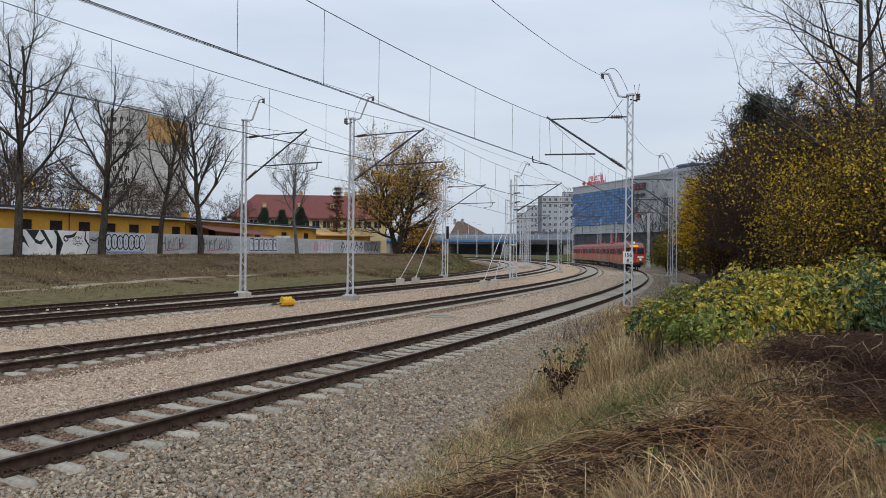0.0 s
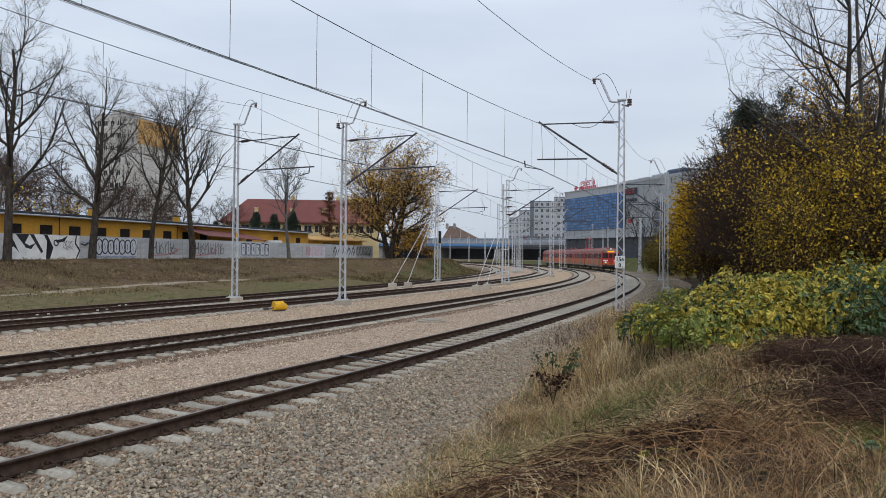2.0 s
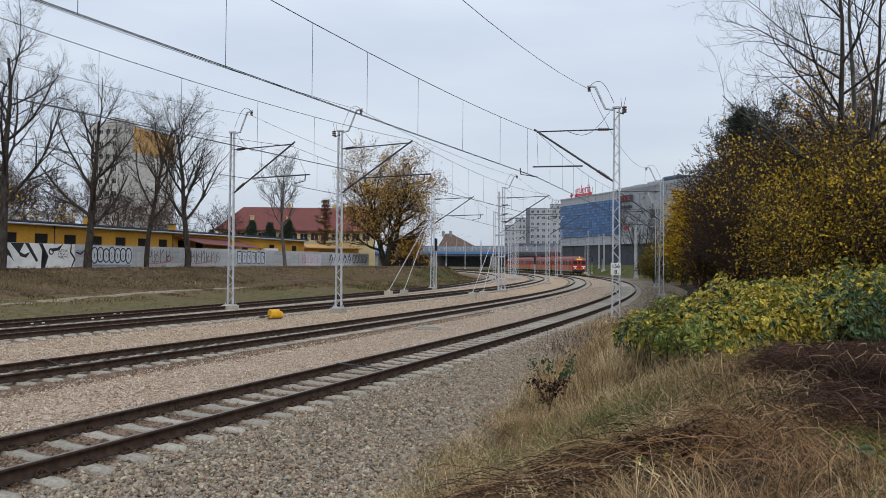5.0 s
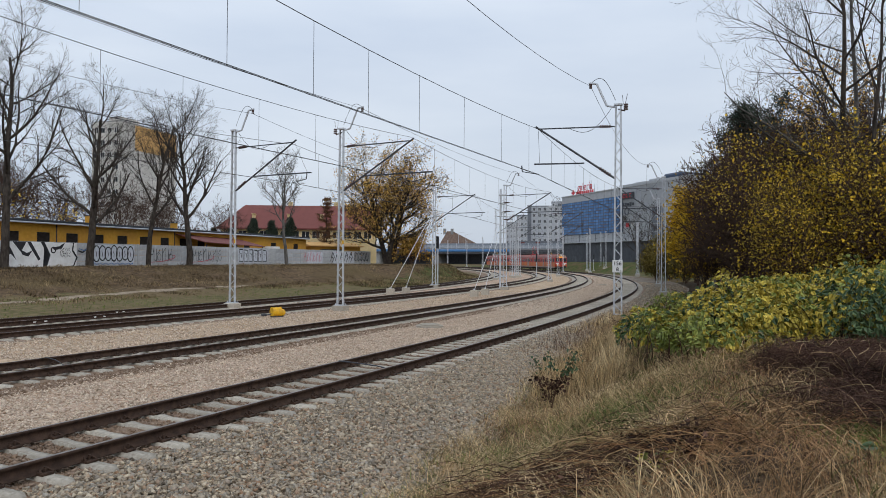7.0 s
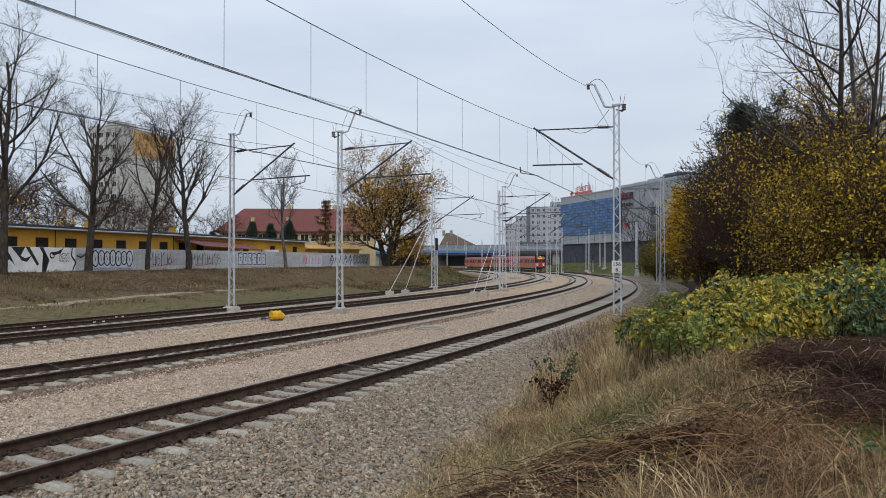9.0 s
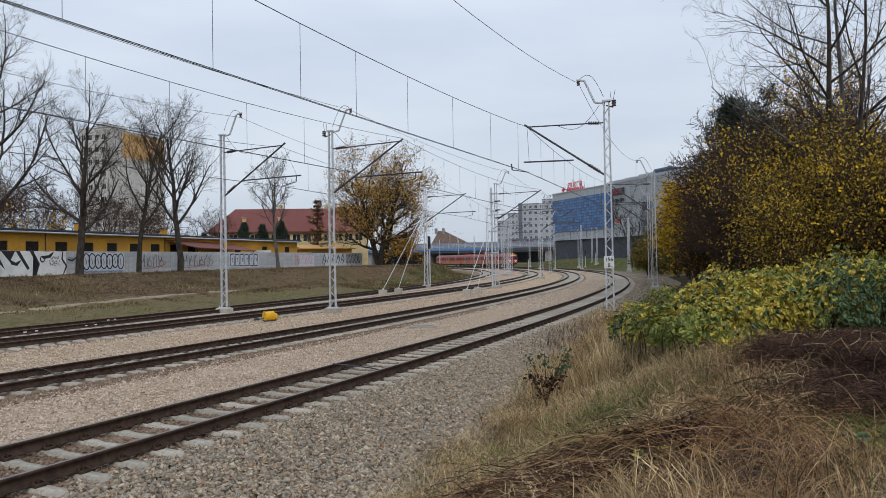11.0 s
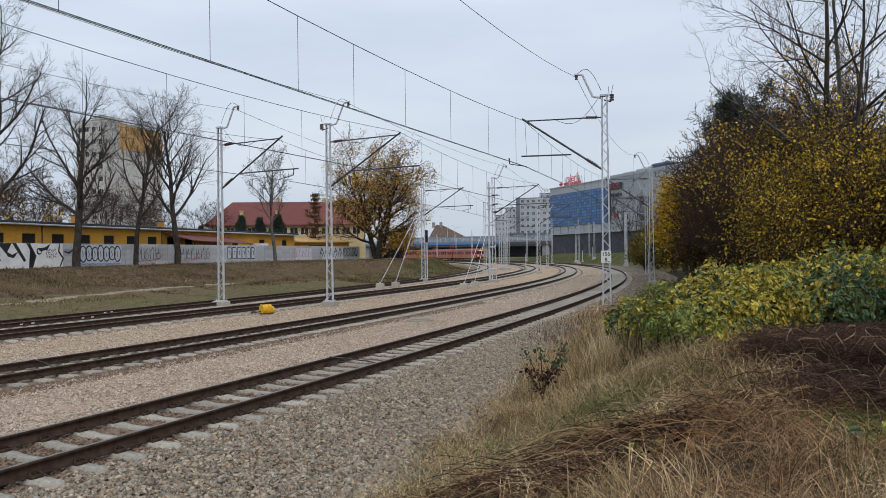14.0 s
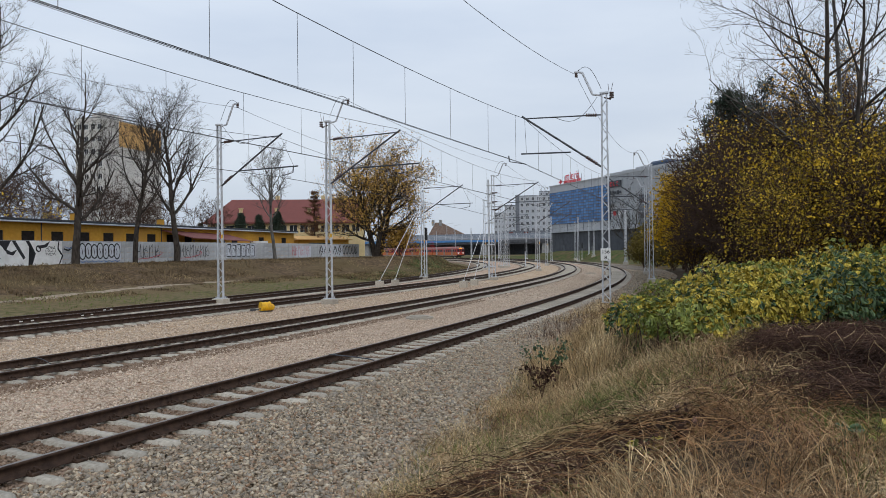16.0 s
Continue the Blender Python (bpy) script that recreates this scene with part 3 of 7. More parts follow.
CLIP = clip_mesh()
SINGLE = (185, 150, 90, 60)
CLIPS = (46, 36, 0, 0)
SPAN0 = (4.2, 6.6, 8.4, 10.2)
for ti in range(4):
    track = tagged(new("railway_track"), "%s railway track, rusty rails on concrete sleepers" % ("near", "second", "third", "farthest")[ti], "railway track", "parallel tracks", "structure")
    for ex in (0.0, 1.5):
        put("rail", rail_mesh(ti, ex), track, label="dark rusty steel rail with a worn bright top")
    rest_v, rest_f = [], []
    for k in range(int((S1 - S0) / 0.6)):
        s = S0 + k * 0.6 + 0.55
        o = float(track_off(ti, s)) + 0.75
        m = place(s, o)
        kk = int(round((s - SPAN0[ti]) / 0.6))
        if 0 <= kk < SINGLE[ti]:
            sl = put("sleeper", SL_ME, track, m)
            if kk < CLIPS[ti]:
                for rx, sg in ((0.75, 1), (0.75, -1), (-0.75, 1), (-0.75, -1)):
                    put("rail_clip", CLIP, sl, Matrix.Translation((rx + sg * 0.1, 0, 0.002)) @ Matrix.Rotation(0 if sg > 0 else math.pi, 4, "Z") @ Matrix.Scale(1.25, 4))
        else:
            R3 = np.array(m.to_3x3())
            rest_f.append(SLF + len(rest_v) * 32)
            rest_v.append(SLV @ R3.T + np.array(m.translation))
    put("sleepers", fast("sleepers", np.concatenate(rest_v), np.concatenate(rest_f), M_CONC), track)["kind"] = "stuff"

# ---- masts with their arms ----


def mast(label, reach, reg_a, reg_b, foundation=True, horn=True, arm=True, height=9.5, plate=True):
    """A laced two-channel mast; its arm points along local +x, 'reach' metres long."""
    t = tagged(new("catenary_mast"), label, "catenary mast", "catenary masts")
    wb, wt_ = 0.19, 0.13
    for sg in (-1, 1):
        bm = bmesh.new()
        a0, a1 = sg * wb, sg * wt_
        hgt = height - 0.25
        for dy, ty in ((0, 0.11), (-0.055, 0.012), (0.055, 0.012)):
            cx0, cx1 = (a0, a1) if dy == 0 else (a0 - sg * 0.025, a1 - sg * 0.025)
            tx = 0.012 if dy == 0 else 0.055
            vs = [bm.verts.new((c + px * tx / 2, dy + py * ty / 2, z)) for z, c in ((0.25, cx0), (0.25 + hgt, cx1)) for px, py in ((-1, -1), (1, -1), (1, 1), (-1, 1))]
            for k in range(4):
                bm.faces.new((vs[k], vs[(k + 1) % 4], vs[4 + (k + 1) % 4], vs[4 + k]))
            bm.faces.new(vs[4:])
        part("channel", bm, M_STEEL, t)
    nl = 22
    for k in range(nl):
        z0, z1 = 0.35 + (height - 0.6) * k / nl, 0.35 + (height - 0.6) * (k + 1) / nl
        w0, w1 = wb + (wt_ - wb) * z0 / height, wb + (wt_ - wb) * z1 / height
        sg = 1 if k % 2 else -1
        part("lace", rod((sg * w0, 0, z0), (-sg * w1, 0, z1), 0.02, n=4), M_STEEL, t)
    part("cap", box((0, 0, height), (0.36, 0.2, 0.09), bevel=0.01), M_STEEL, t)
    bm = box((0, 0, 0.27), (0.6, 0.36, 0.04) if foundation else (0.4, 0.16, 0.04))
    for px in (-0.22, 0.22) if foundation else ():
        for py in (-0.12, 0.12):
            rod_into(bm, (px, py, 0.2), (px, py, 0.37), 0.02, n=6)
        box_into(bm, (px * 0.95, 0, 0.4), (0.05, 0.02, 0.26))
    part("base_plate", bm, M_STEEL, t)
    if foundation:
        part("foundation", box((0, 0, 0.0), (0.72, 0.6, 0.5), bevel=0.03), M_CONC, t, "weathered concrete footing")
    if plate:
        part("number_plate", box((0.17, -0.075, 3.55), (0.1, 0.012, 0.2)), M_YEL, t, "small yellow plate")
    if horn:
        bm = rod((0.1, 0, height - 0.1), (0.5, 0, height - 0.02), 0.045, n=6)
        rod_into(bm, (0.5, 0, height - 0.02), (0.95, 0, height + 1.0), 0.05, n=6)
        rod_into(bm, (0.95, 0, height + 1.0), (1.3, 0, height + 1.06), 0.045, n=6)
        part("horn", bm, M_STEEL, t, "cranked galvanised bracket")
        bm = bmesh.new()
        for k in range(3):
            rod_into(bm, (1.22, 0, height + 1.0 - 0.07 * k), (1.22, 0, height + 0.96 - 0.07 * k), 0.07, n=10)
        part("insulator", bm, M_INSUL, t)
        pts = [(1.2 * (1 - u) + 0.12 * u, 0, height + 1.05 * (1 - u) + 0.2 * u + 0.55 * math.sin(math.pi * u)) for u in np.linspace(0, 1, 10)]
        put("jumper", tubes([(pts, [0.012] * 10, 4)], M_WIRE, "jumper"), t)
        if arm:
            pts = [(0.3 + (reach * 0.62 - 0.3) * u, -0.1 * math.sin(3.1 * u), height - 0.15 + (8.62 - height + 0.15) * u - 0.55 * math.sin(math.pi * u)) for u in np.linspace(0, 1, 10)]
            put("jumper", tubes([(pts, [0.011] * 10, 4)], M_WIRE, "jumper"), t)
    if arm:
        zt, zf = 8.55, 6.25
        tip = (reach, 0, 8.65)
        part("tie_tube", rod((0.15, 0, zt), tip, 0.03, n=8), M_IRON, t)
        part("stay_tube", rod((0.15, 0, zf), (reach + 0.12, 0, 8.76), 0.045, n=8), M_IRON, t)
        for za, zb, xa in ((zt, zt + 0.04, 0.35), (zf + 0.15, zf + 0.5, 0.35)):
            bm = bmesh.new()
            for k in range(5):
                u = k / 5
                rod_into(bm, (xa + 0.5 * u, 0, za + (zb - za) * u), (xa + 0.5 * u + 0.05, 0, za + (zb - za) * (u + 0.1)), 0.075, n=10)
            part("insulator", bm, M_INSUL, t)
        part("registration_tube", rod((reg_a, 0, 6.98), (reg_b, 0, 7.04), 0.035, n=8), M_IRON, t)
        bm = rod((reach - 0.05, 0, 6.56), (reach + 0.75, 0, 6.72), 0.02, n=6)
        rod_into(bm, (reach + 0.75, 0, 6.72), (reach + 0.78, 0, 7.0), 0.03, n=6)
        part("steady_arm", bm, M_IRON, t)
        part("suspension", rod((reach, 0, 8.65), (reg_b - 0.25, 0, 7.06), 0.008, n=4), M_WIRE, t)
    return t


def set_pose(ob, m):
    ob.matrix_basis = m
    return ob


def toward(s, off, z, outward):
    """Pose of a mast whose arm reaches to the outer side (1) or the inner side (-1)."""
    return place(s, off, z, 0 if outward > 0 else 180)


M_LABEL = "galvanised steel lattice catenary mast on a concrete footing"
m1 = set_pose(mast(M_LABEL, 3.85, 1.35, 4.9), toward(32.5, 18.2, -0.02, 1))
m4 = copy_thing(m1, toward(65.5, 18.4, -0.02, 1))
ma = copy_thing(m1, toward(98.5, 17.6, -0.02, 1))
mb = copy_thing(m1, toward(125.0, 15.6, -0.02, 1))
m2 = set_pose(mast("galvanised steel lattice mast between the ballasted tracks", 4.05, 1.3, 5.2), toward(34.0, 12.4, -0.06, 1))
m5 = copy_thing(m2, toward(65.0, 11.5, -0.06, 1))
me_ = copy_thing(m2, toward(92.5, 10.1, -0.06, 1))
mf = copy_thing(m2, toward(124.5, 8.6, -0.06, 1))
m3 = set_pose(mast("galvanised lattice mast with a white kilometre board, in the grass", 3.62, 1.5, 3.8, foundation=False, plate=False), toward(33.5, -1.92, 0.0, -1))
plain = set_pose(mast("galvanised lattice mast beside the near track", 3.5, 1.4, 3.7, foundation=True, plate=True), toward(61.5, -2.3, -0.1, -1))
copy_thing(plain, toward(82.0, -2.3, -0.1, -1))
bare = set_pose(mast("plain lattice mast without an arm beside the track", 0, 0, 0, arm=False, horn=False, plate=False), toward(110.5, 15.9, 0, -1))
for s, o, z in ((131.5, -5.8, 0), (134.5, -6.6, 0), (200.5, -1.4, 0), (160, 6.2, 0), (160, -3.0, 0), (186, -10, 0.1), (197, -18, 0.9), (190, -16.5, 0.8),
                (114.4, 16.4, 0), (114.5, 15.4, 0), (115.6, 15.1, 0), (154.8, 3.9, 0), (264, 5.2, 0), (269, -4.6, 0), (272, -12.9, 0.4), (228, 6.5, 0), (228, -2.6, 0), (255, 20.5, 0.2)):
    copy_thing(bare, toward(s, o, z, -1))

# tension fittings on the middle mast: a second post, clamps and insulator strings
part("anchor_post", box((-0.42, 0, 4.6), (0.16, 0.18, 9.1), bevel=0.02), M_STEEL, m5, "slim post beside the lattice mast")
for z_ in (1.2, 3.2, 5.2, 7.0, 8.6):
    part("clamp", box((-0.2, 0, z_), (0.72, 0.26, 0.12), bevel=0.02), M_STEEL, m5)
for z_, dx in ((6.4, 0.9), (7.1, 1.0), (7.9, 0.8)):
    bm = rod((-0.2, -0.1, z_), (dx, -0.9, z_ - 0.1), 0.02, n=5)
    for k in range(5):
        rod_into(bm, (0.12 * k, -0.3 - 0.1 * k, z_ - 0.04), (0.12 * k + 0.05, -0.33 - 0.1 * k, z_ - 0.045), 0.06, n=8)
    part("insulator_string", bm, M_INSUL, m5)

# lightning gap and fittings at two mast heads
for mm_, sx in ((m2, -0.35), (m3, -0.3)):
    bm = bmesh.new()
    for k in range(3):
        rod_into(bm, (sx - 0.03, 0, 9.25 + 0.1 * k), (sx - 0.03, 0, 9.31 + 0.1 * k), 0.1, n=10)
    rod_into(bm, (sx, 0, 9.2), (0, 0, 9.3), 0.03, n=6)
    rod_into(bm, (sx, 0.02, 9.5), (sx - 0.1, 0.02, 9.95), 0.01, n=4)
    rod_into(bm, (sx + 0.08, 0.02, 9.5), (sx + 0.12, 0.02, 9.9), 0.01, n=4)
    part("surge_arrester", bm, M_INSUL, mm_)

# kilometre board on the near mast
board = part("kilometre_board", box((0, 0.11, 2.37), (0.44, 0.02, 0.54), bevel=0.01), M_WHITE, m3, "white board with black numerals", m=Matrix.Identity(4))


def text_part(body, size, c, material, parent, face):
    cu = bpy.data.curves.new("lettering", "FONT")
    cu.offset = 0.012 * size
    cu.body, cu.size, cu.align_x, cu.align_y, cu.extrude = body, size, "CENTER", "CENTER", 0.004
    tmp = bpy.data.objects.new("lettering", cu)
    me = bpy.data.meshes.new_from_object(tmp)
    bpy.data.objects.remove(tmp)
    me.materials.clear()
    me.materials.append(material)
    return put("lettering", me, parent, Matrix.Translation(c) @ face)


FACE = Matrix.Rotation(math.pi / 2, 4, "X")

# ---- wires ----


def wire_row(name, label, rows, dz0, dz1, sag, first, hung):
    """Messenger and twin contact wire between supports, with droppers."""
    t = tagged(new(name), label, "overhead wire", "overhead wires")
    lines_c, lines_m, drops = [], [], []
    for i, ((sa, oa), (sb, ob)) in enumerate(zip(rows[:-1], rows[1:])):
        xa, ya, _ = on_line(sa, oa)
        xb, yb, _ = on_line(sb, ob)
        ca, cb = (first if i < 2 else dz0), (first if i < 1 else dz0)
        A, B = np.array([xa, ya, 0.0]), np.array([xb, yb, 0.0])
        U = np.linspace(0, 1, 13)[:, None]
        base = A + (B - A) * U
        ht = base + np.array([0, 0, 1.0]) * (dz1 - sag * 4 * U * (1 - U))
        hc = base + np.array([0, 0, 1.0]) * (ca + (cb - ca) * U)
        nrm = np.array([B[1] - A[1], A[0] - B[0], 0]) / np.linalg.norm(B - A)
        lines_m.append((ht, [0.011] * 13, 5))
        for q in (-0.03, 0.03):
            lines_c.append((hc + nrm * q, [0.0095] * 13, 5))
        for u in hung:
            p = A + (B - A) * u
            drops.append(([p + [0, 0, ca + (cb - ca) * u], p + [0, 0, dz1 - sag * 4 * u * (1 - u)]], [0.006, 0.006], 4))
    for ln in lines_m:
        put("messenger_wire", tubes([ln], M_WIRE, "messenger_wire"), t)
    for ln in lines_c:
        put("contact_wire", tubes([ln], M_WIRE, "contact_wire"), t)
    for d in drops:
        put("dropper", tubes([d], M_WIRE, "dropper"), t)


T1W = [(-29, 1.6), (3.0, 1.7), (33.5, 1.7), (61.5, 1.2), (82, 1.1), (126, 0.9), (160, 0.8), (200, 0.8)]
T2W = [(-29, 8.7), (3.5, 8.6), (34, 8.35), (65, 7.45), (92.5, 6.05), (124.5, 4.6), (160, 5.6), (200, 5.6)]
T3W = [(-29, 16.2), (2.0, 15.6), (32.5, 14.35), (65.5, 14.5), (98.5, 13.7), (125, 11.7), (160, 11.0), (200, 11.0)]
wire_row("catenary", "twin copper contact wire hung from a messenger over the near track", T1W, 6.56, 8.65, 0.42, 6.41, (0.1, 0.21, 0.32, 0.417, 0.5, 0.6, 0.715, 0.84, 0.955))
wire_row("catenary", "contact and messenger wires over the second track", T2W, 6.56, 8.75, 0.5, 6.46, (0.1, 0.2, 0.29, 0.39, 0.49, 0.61, 0.725, 0.845, 0.95))
wire_row("catenary", "contact and messenger wires over the third track", T3W, 6.5, 8.5, 0.5, 6.45, (0.08, 0.2, 0.32, 0.44, 0.56, 0.68, 0.8, 0.92))


def feeder(rows, label, sag, top=10.42):
    lines = []
    for (sa, oa), (sb, ob) in zip(rows[:-1], rows[1:]):
        xa, ya, _ = on_line(sa, oa)
        xb, yb, _ = on_line(sb, ob)
        A, B = np.array([xa, ya, top]), np.array([xb, yb, top])
        U = np.linspace(0, 1, 13)[:, None]
        lines.append((A + (B - A) * U - np.array([0, 0, sag]) * 4 * U * (1 - U), [0.0095] * 13, 5))
    tagged(put("feeder_wire", tubes(lines, M_WIRE, "feeder_wire")), label, "overhead wire", "overhead wires")


feeder([(-29, -0.7), (3, -0.7), (33.5, -0.7), (61.5, -1.0), (82, -1.0)], "single feeder wire between the horns beside the near track", 0.85)
feeder([(-29, 11.6), (3.5, 11.5), (34, 11.2), (65, 10.3), (92.5, 8.9), (124.5, 7.4)], "single feeder wire between the middle mast horns", 0.32)
feeder([(-29, 17), (2, 17), (32.5, 17), (65.5, 17.2), (98.5, 16.4), (125, 14.4)], "single feeder wire between the back mast horns", 0.6, 10.3)

# ---- guy anchors ----


def guy(s, o, mast_s, mast_o, top):
    t = tagged(new("guy_anchor"), "small concrete anchor block with a taut pale guy rod", "anchor block", "guy anchors")
    m = place(s, o, 0.0)
    t.matrix_basis = m
    part("block", box((0, 0, 0.1), (0.55, 0.45, 0.62), bevel=0.03), M_CONC, t)
    x, y, _ = on_line(mast_s, mast_o)
    p = m.inverted() @ Vector((float(x), float(y), top))
    part("guy_rod", rod((0, 0, 0.4), p, 0.02, n=6), M_GUY, t)
    part("eye_plate", box((0, 0.02, 0.42), (0.1, 0.16, 0.12)), M_STEEL, t)


guy(51.0, 17.2, 65.5, 18.25, 7.6)
guy(53.5, 16.9, 65.5, 18.55, 6.9)
guy(51.5, 10.7, 65.0, 11.4, 7.6)
guy(54.5, 10.7, 65.0, 11.6, 6.9)

# numerals of the kilometre board, facing down the line
BACK = Matrix.Rotation(math.pi, 4, "Z") @ FACE
text_part("156", 0.235, (0, 0.126, 2.49), M_BLACK, board, BACK)
text_part("8", 0.235, (0.0, 0.126, 2.235), M_BLACK, board, BACK)
part("small_marking", box((-0.12, 0.124, 2.17), (0.07, 0.006, 0.025)), M_BLACK, board)

# ---- small things on the ballast ----


def winch_drum():
    t = tagged(new("yellow_drum"), "yellow painted steel drum lying beside the third track", "drum")
    t.matrix_basis = place(28.8, 12.75, 0.13, 60) @ Matrix.Scale(0.8, 4)
    part("barrel", rod((-0.3, 0, 0.05), (0.22, 0, 0.05), 0.26, n=20), M_YEL, t)
    bm = rod((0.22, 0, 0.0), (0.42, 0, 0.0), 0.19, n=16)
    rod_into(bm, (0.42, 0, 0.0), (0.5, 0, 0.0), 0.1, n=12)
    part("hub", bm, M_YEL, t)
    for x in (-0.3, -0.02, 0.22):
        part("rim", rod((x - 0.02, 0, 0.05), (x + 0.02, 0, 0.05), 0.285, n=20), M_YEL, t)
    part("skid", box((0, 0, -0.2), (0.7, 0.3, 0.06)), M_IRON, t)
    bm = rod((-0.6, 0.1, -0.12), (-0.3, 0, -0.05), 0.03, n=6)
    box_into(bm, (-0.72, 0.12, -0.1), (0.3, 0.12, 0.12), bevel=0.02)
    part("linkage", bm, M_IRON, t)


winch_drum()


def manhole(s, o):
    t = tagged(new("drain_cover"), "round concrete drain cover set in the pale ballast", "drain cover", "drain covers")
    t.matrix_basis = place(s, o, -0.07)
    part("ring", rod((0, 0, -0.1), (0, 0, 0.07), 0.55, n=28), M_CONC, t)
    part("lid", rod((0, 0, 0.05), (0, 0, 0.12), 0.4, n=24), M_CONC, t)


manhole(27.6, 4.5)
manhole(81.0, 3.6)
bar = tagged(put("loose_bar", tubes([([(-1.08, -0.06, 0.2), (-0.6, 0.0, 0.17), (-0.1, 0.06, 0.13), (0.3, 0.1, 0.06)], [0.016] * 4, 6)], M_IRON, "loose_bar"), None, place(16.2, 0.4, 0)), "loose dark iron bar lying across the rails", "iron bar")
cable = tagged(put("cable_loop", tubes([([(0.3, -0.3, 0.0), (0.15, -0.1, 0.14), (0.0, 0.05, 0.2), (-0.2, 0.15, 0.16), (-0.32, 0.3, 0.02)], [0.011] * 5, 6)], M_IRON, "cable_loop"), None, place(13.3, 7.95, 0, 75)), "pale bonding cable looped over the rail", "cable")


def signal(s, o, z, h=4.6):
    t = tagged(new("signal_post"), "slim railway signal with a black head", "railway signal", "signals")
    t.matrix_basis = place(s, o, z, 0)
    part("post", rod((0, 0, 0), (0, 0, h), 0.06, n=8), M_STEEL, t)
    part("head", box((0, -0.1, h + 0.3), (0.24, 0.2, 1.2), bevel=0.04), M_BLACK, t)
    for k in range(4):
        part("hood", rod((0, -0.2, h - 0.15 + 0.32 * k), (0, -0.36, h - 0.15 + 0.32 * k), 0.11, n=10), M_BLACK, t)
    part("foundation", box((0, 0, 0.05), (0.4, 0.4, 0.3)), M_CONC, t)


signal(68.0, 18.75, 0, 4.0)
signal(107.5, 12.4, 0, 2.7)
signal(189, -15.6, 0.6, 3.4)
signal(178, -9.0, 0.2, 3.0)

# chalk marks on the web of the farthest rail
for k, s_ in enumerate((20.5, 21.0, 23.4, 23.9, 26.0, 26.4)):
    tagged(part("chalk_mark", box((0.013, 0, 0.09), (0.006, 0.13, 0.045)), M_WHITE, None, m=place(s_, float(track_off(3, s_)) + (1.5 if k > 3 else 0.0), 0.0)), "white chalk figures on the rusty rail web", "chalk mark", "chalk marks")

# ---- concrete fence with painted graffiti ----
FD = Vector((0.349, 0.937, 0)).normalized()
FN = Vector((FD.y, -FD.x, 0))
FA = Vector((-32.9, 62.0, 1.72))
FROT = Matrix.Translation(FA) @ Matrix.Rotation(math.atan2(FD.y, FD.x), 4, "Z")
FBAY, FH = 2.05, 2.22
fence = tagged(new("fence"), "grey concrete panel fence covered with graffiti, on a grass bank", "concrete fence", kind="structure")
fence.matrix_basis = FROT
bm = box((0, 0, 0), (FBAY - 0.1, 0.07, FH / 4 - 0.012), bevel=0.012)
board_me = bpy.data.meshes.new("panel")
bm.to_mesh(board_me)
bm.free()
board_me.materials.append(M_FENCE)
bm = box((0, 0, FH / 2), (0.13, 0.13, FH + 0.02), bevel=0.015)
post_me = bpy.data.meshes.new("post")
bm.to_mesh(post_me)
bm.free()
post_me.materials.append(M_FENCE)
NB0, NB1 = -13, 31
for k in range(NB0, NB1 + 1):
    put("post", post_me, fence, Matrix.Translation((k * FBAY, 0, 0)))
    if k < NB1:
        for q in range(4):
            put("panel", board_me, fence, Matrix.Translation(((k + 0.5) * FBAY, 0, FH * (q + 0.5) / 4)))


def graf_ribbon(pts, w, material, depth=-0.07, nm="graffiti_stroke"):
    """A painted stroke on the fence's face."""
    p = np.array(pts, float)
    d = np.gradient(p, axis=0)
    d /= np.linalg.norm(d, axis=1)[:, None] + 1e-9
    nn = np.c_[-d[:, 1], d[:, 0]]
    ww = w * (0.6 + 0.4 * np.sin(np.linspace(0.2, 2.9, len(p))))[:, None]
    a, b = p + nn * ww / 2, p - nn * ww / 2
    V = np.concatenate([np.c_[a[:, 0], np.full(len(a), depth), a[:, 1]], np.c_[b[:, 0], np.full(len(b), depth), b[:, 1]]])
    i = np.arange(len(p) - 1)
    F = np.stack([i, i + 1, i + 1 + len(p), i + len(p)], -1)
    return put(nm, fast(nm, V, F, material), fence)


def graf_field(x0, x1, z0, z1, material):
    """A painted field, one piece a bay, just proud of the posts."""
    bm = bmesh.new()
    n = max(2, int((x1 - x0) / 0.5))
    top = [bm.verts.new((x0 + (x1 - x0) * k / n, -0.0685, z1 - 0.06 * (k % 3 == 1))) for k in range(n + 1)]
    bot = [bm.verts.new((x0 + (x1 - x0) * k / n, -0.0685, z0 + 0.05 * (k % 4 == 2))) for k in range(n + 1)]
    for k in range(n):
        bm.faces.new((bot[k], bot[k + 1], top[k + 1], top[k]))
    part("graffiti_field", bm, material, fence, "painted field of graffiti")


graf_field(-4.3, 2.75, 0.06, FH - 0.03, M_WHITE)
graf_field(4.6, 9.7, 0.4, FH - 0.1, M_SILVER)
graf_field(26.6, 32.8, 0.4, FH - 0.15, M_SILVER)
graf_field(42.8, 47.2, 0.2, FH - 0.3, M_SILVER)
graf_field(50.3, 57.5, 0.25, FH - 0.15, M_SILVER)
grng = random.Random(5)


def curl(cx, cz, w, h, n=12, turn=0.0):
    ph = grng.uniform(0, 6.28)
    k1, k2 = grng.uniform(1.5, 4.5), grng.uniform(1.5, 4.0)
    return [(cx + w * 0.5 * math.sin(ph + k1 * u * 1.6), cz + h * 0.5 * math.cos(ph * 1.7 + k2 * u * 1.6)) for u in np.linspace(0, 1, n)]


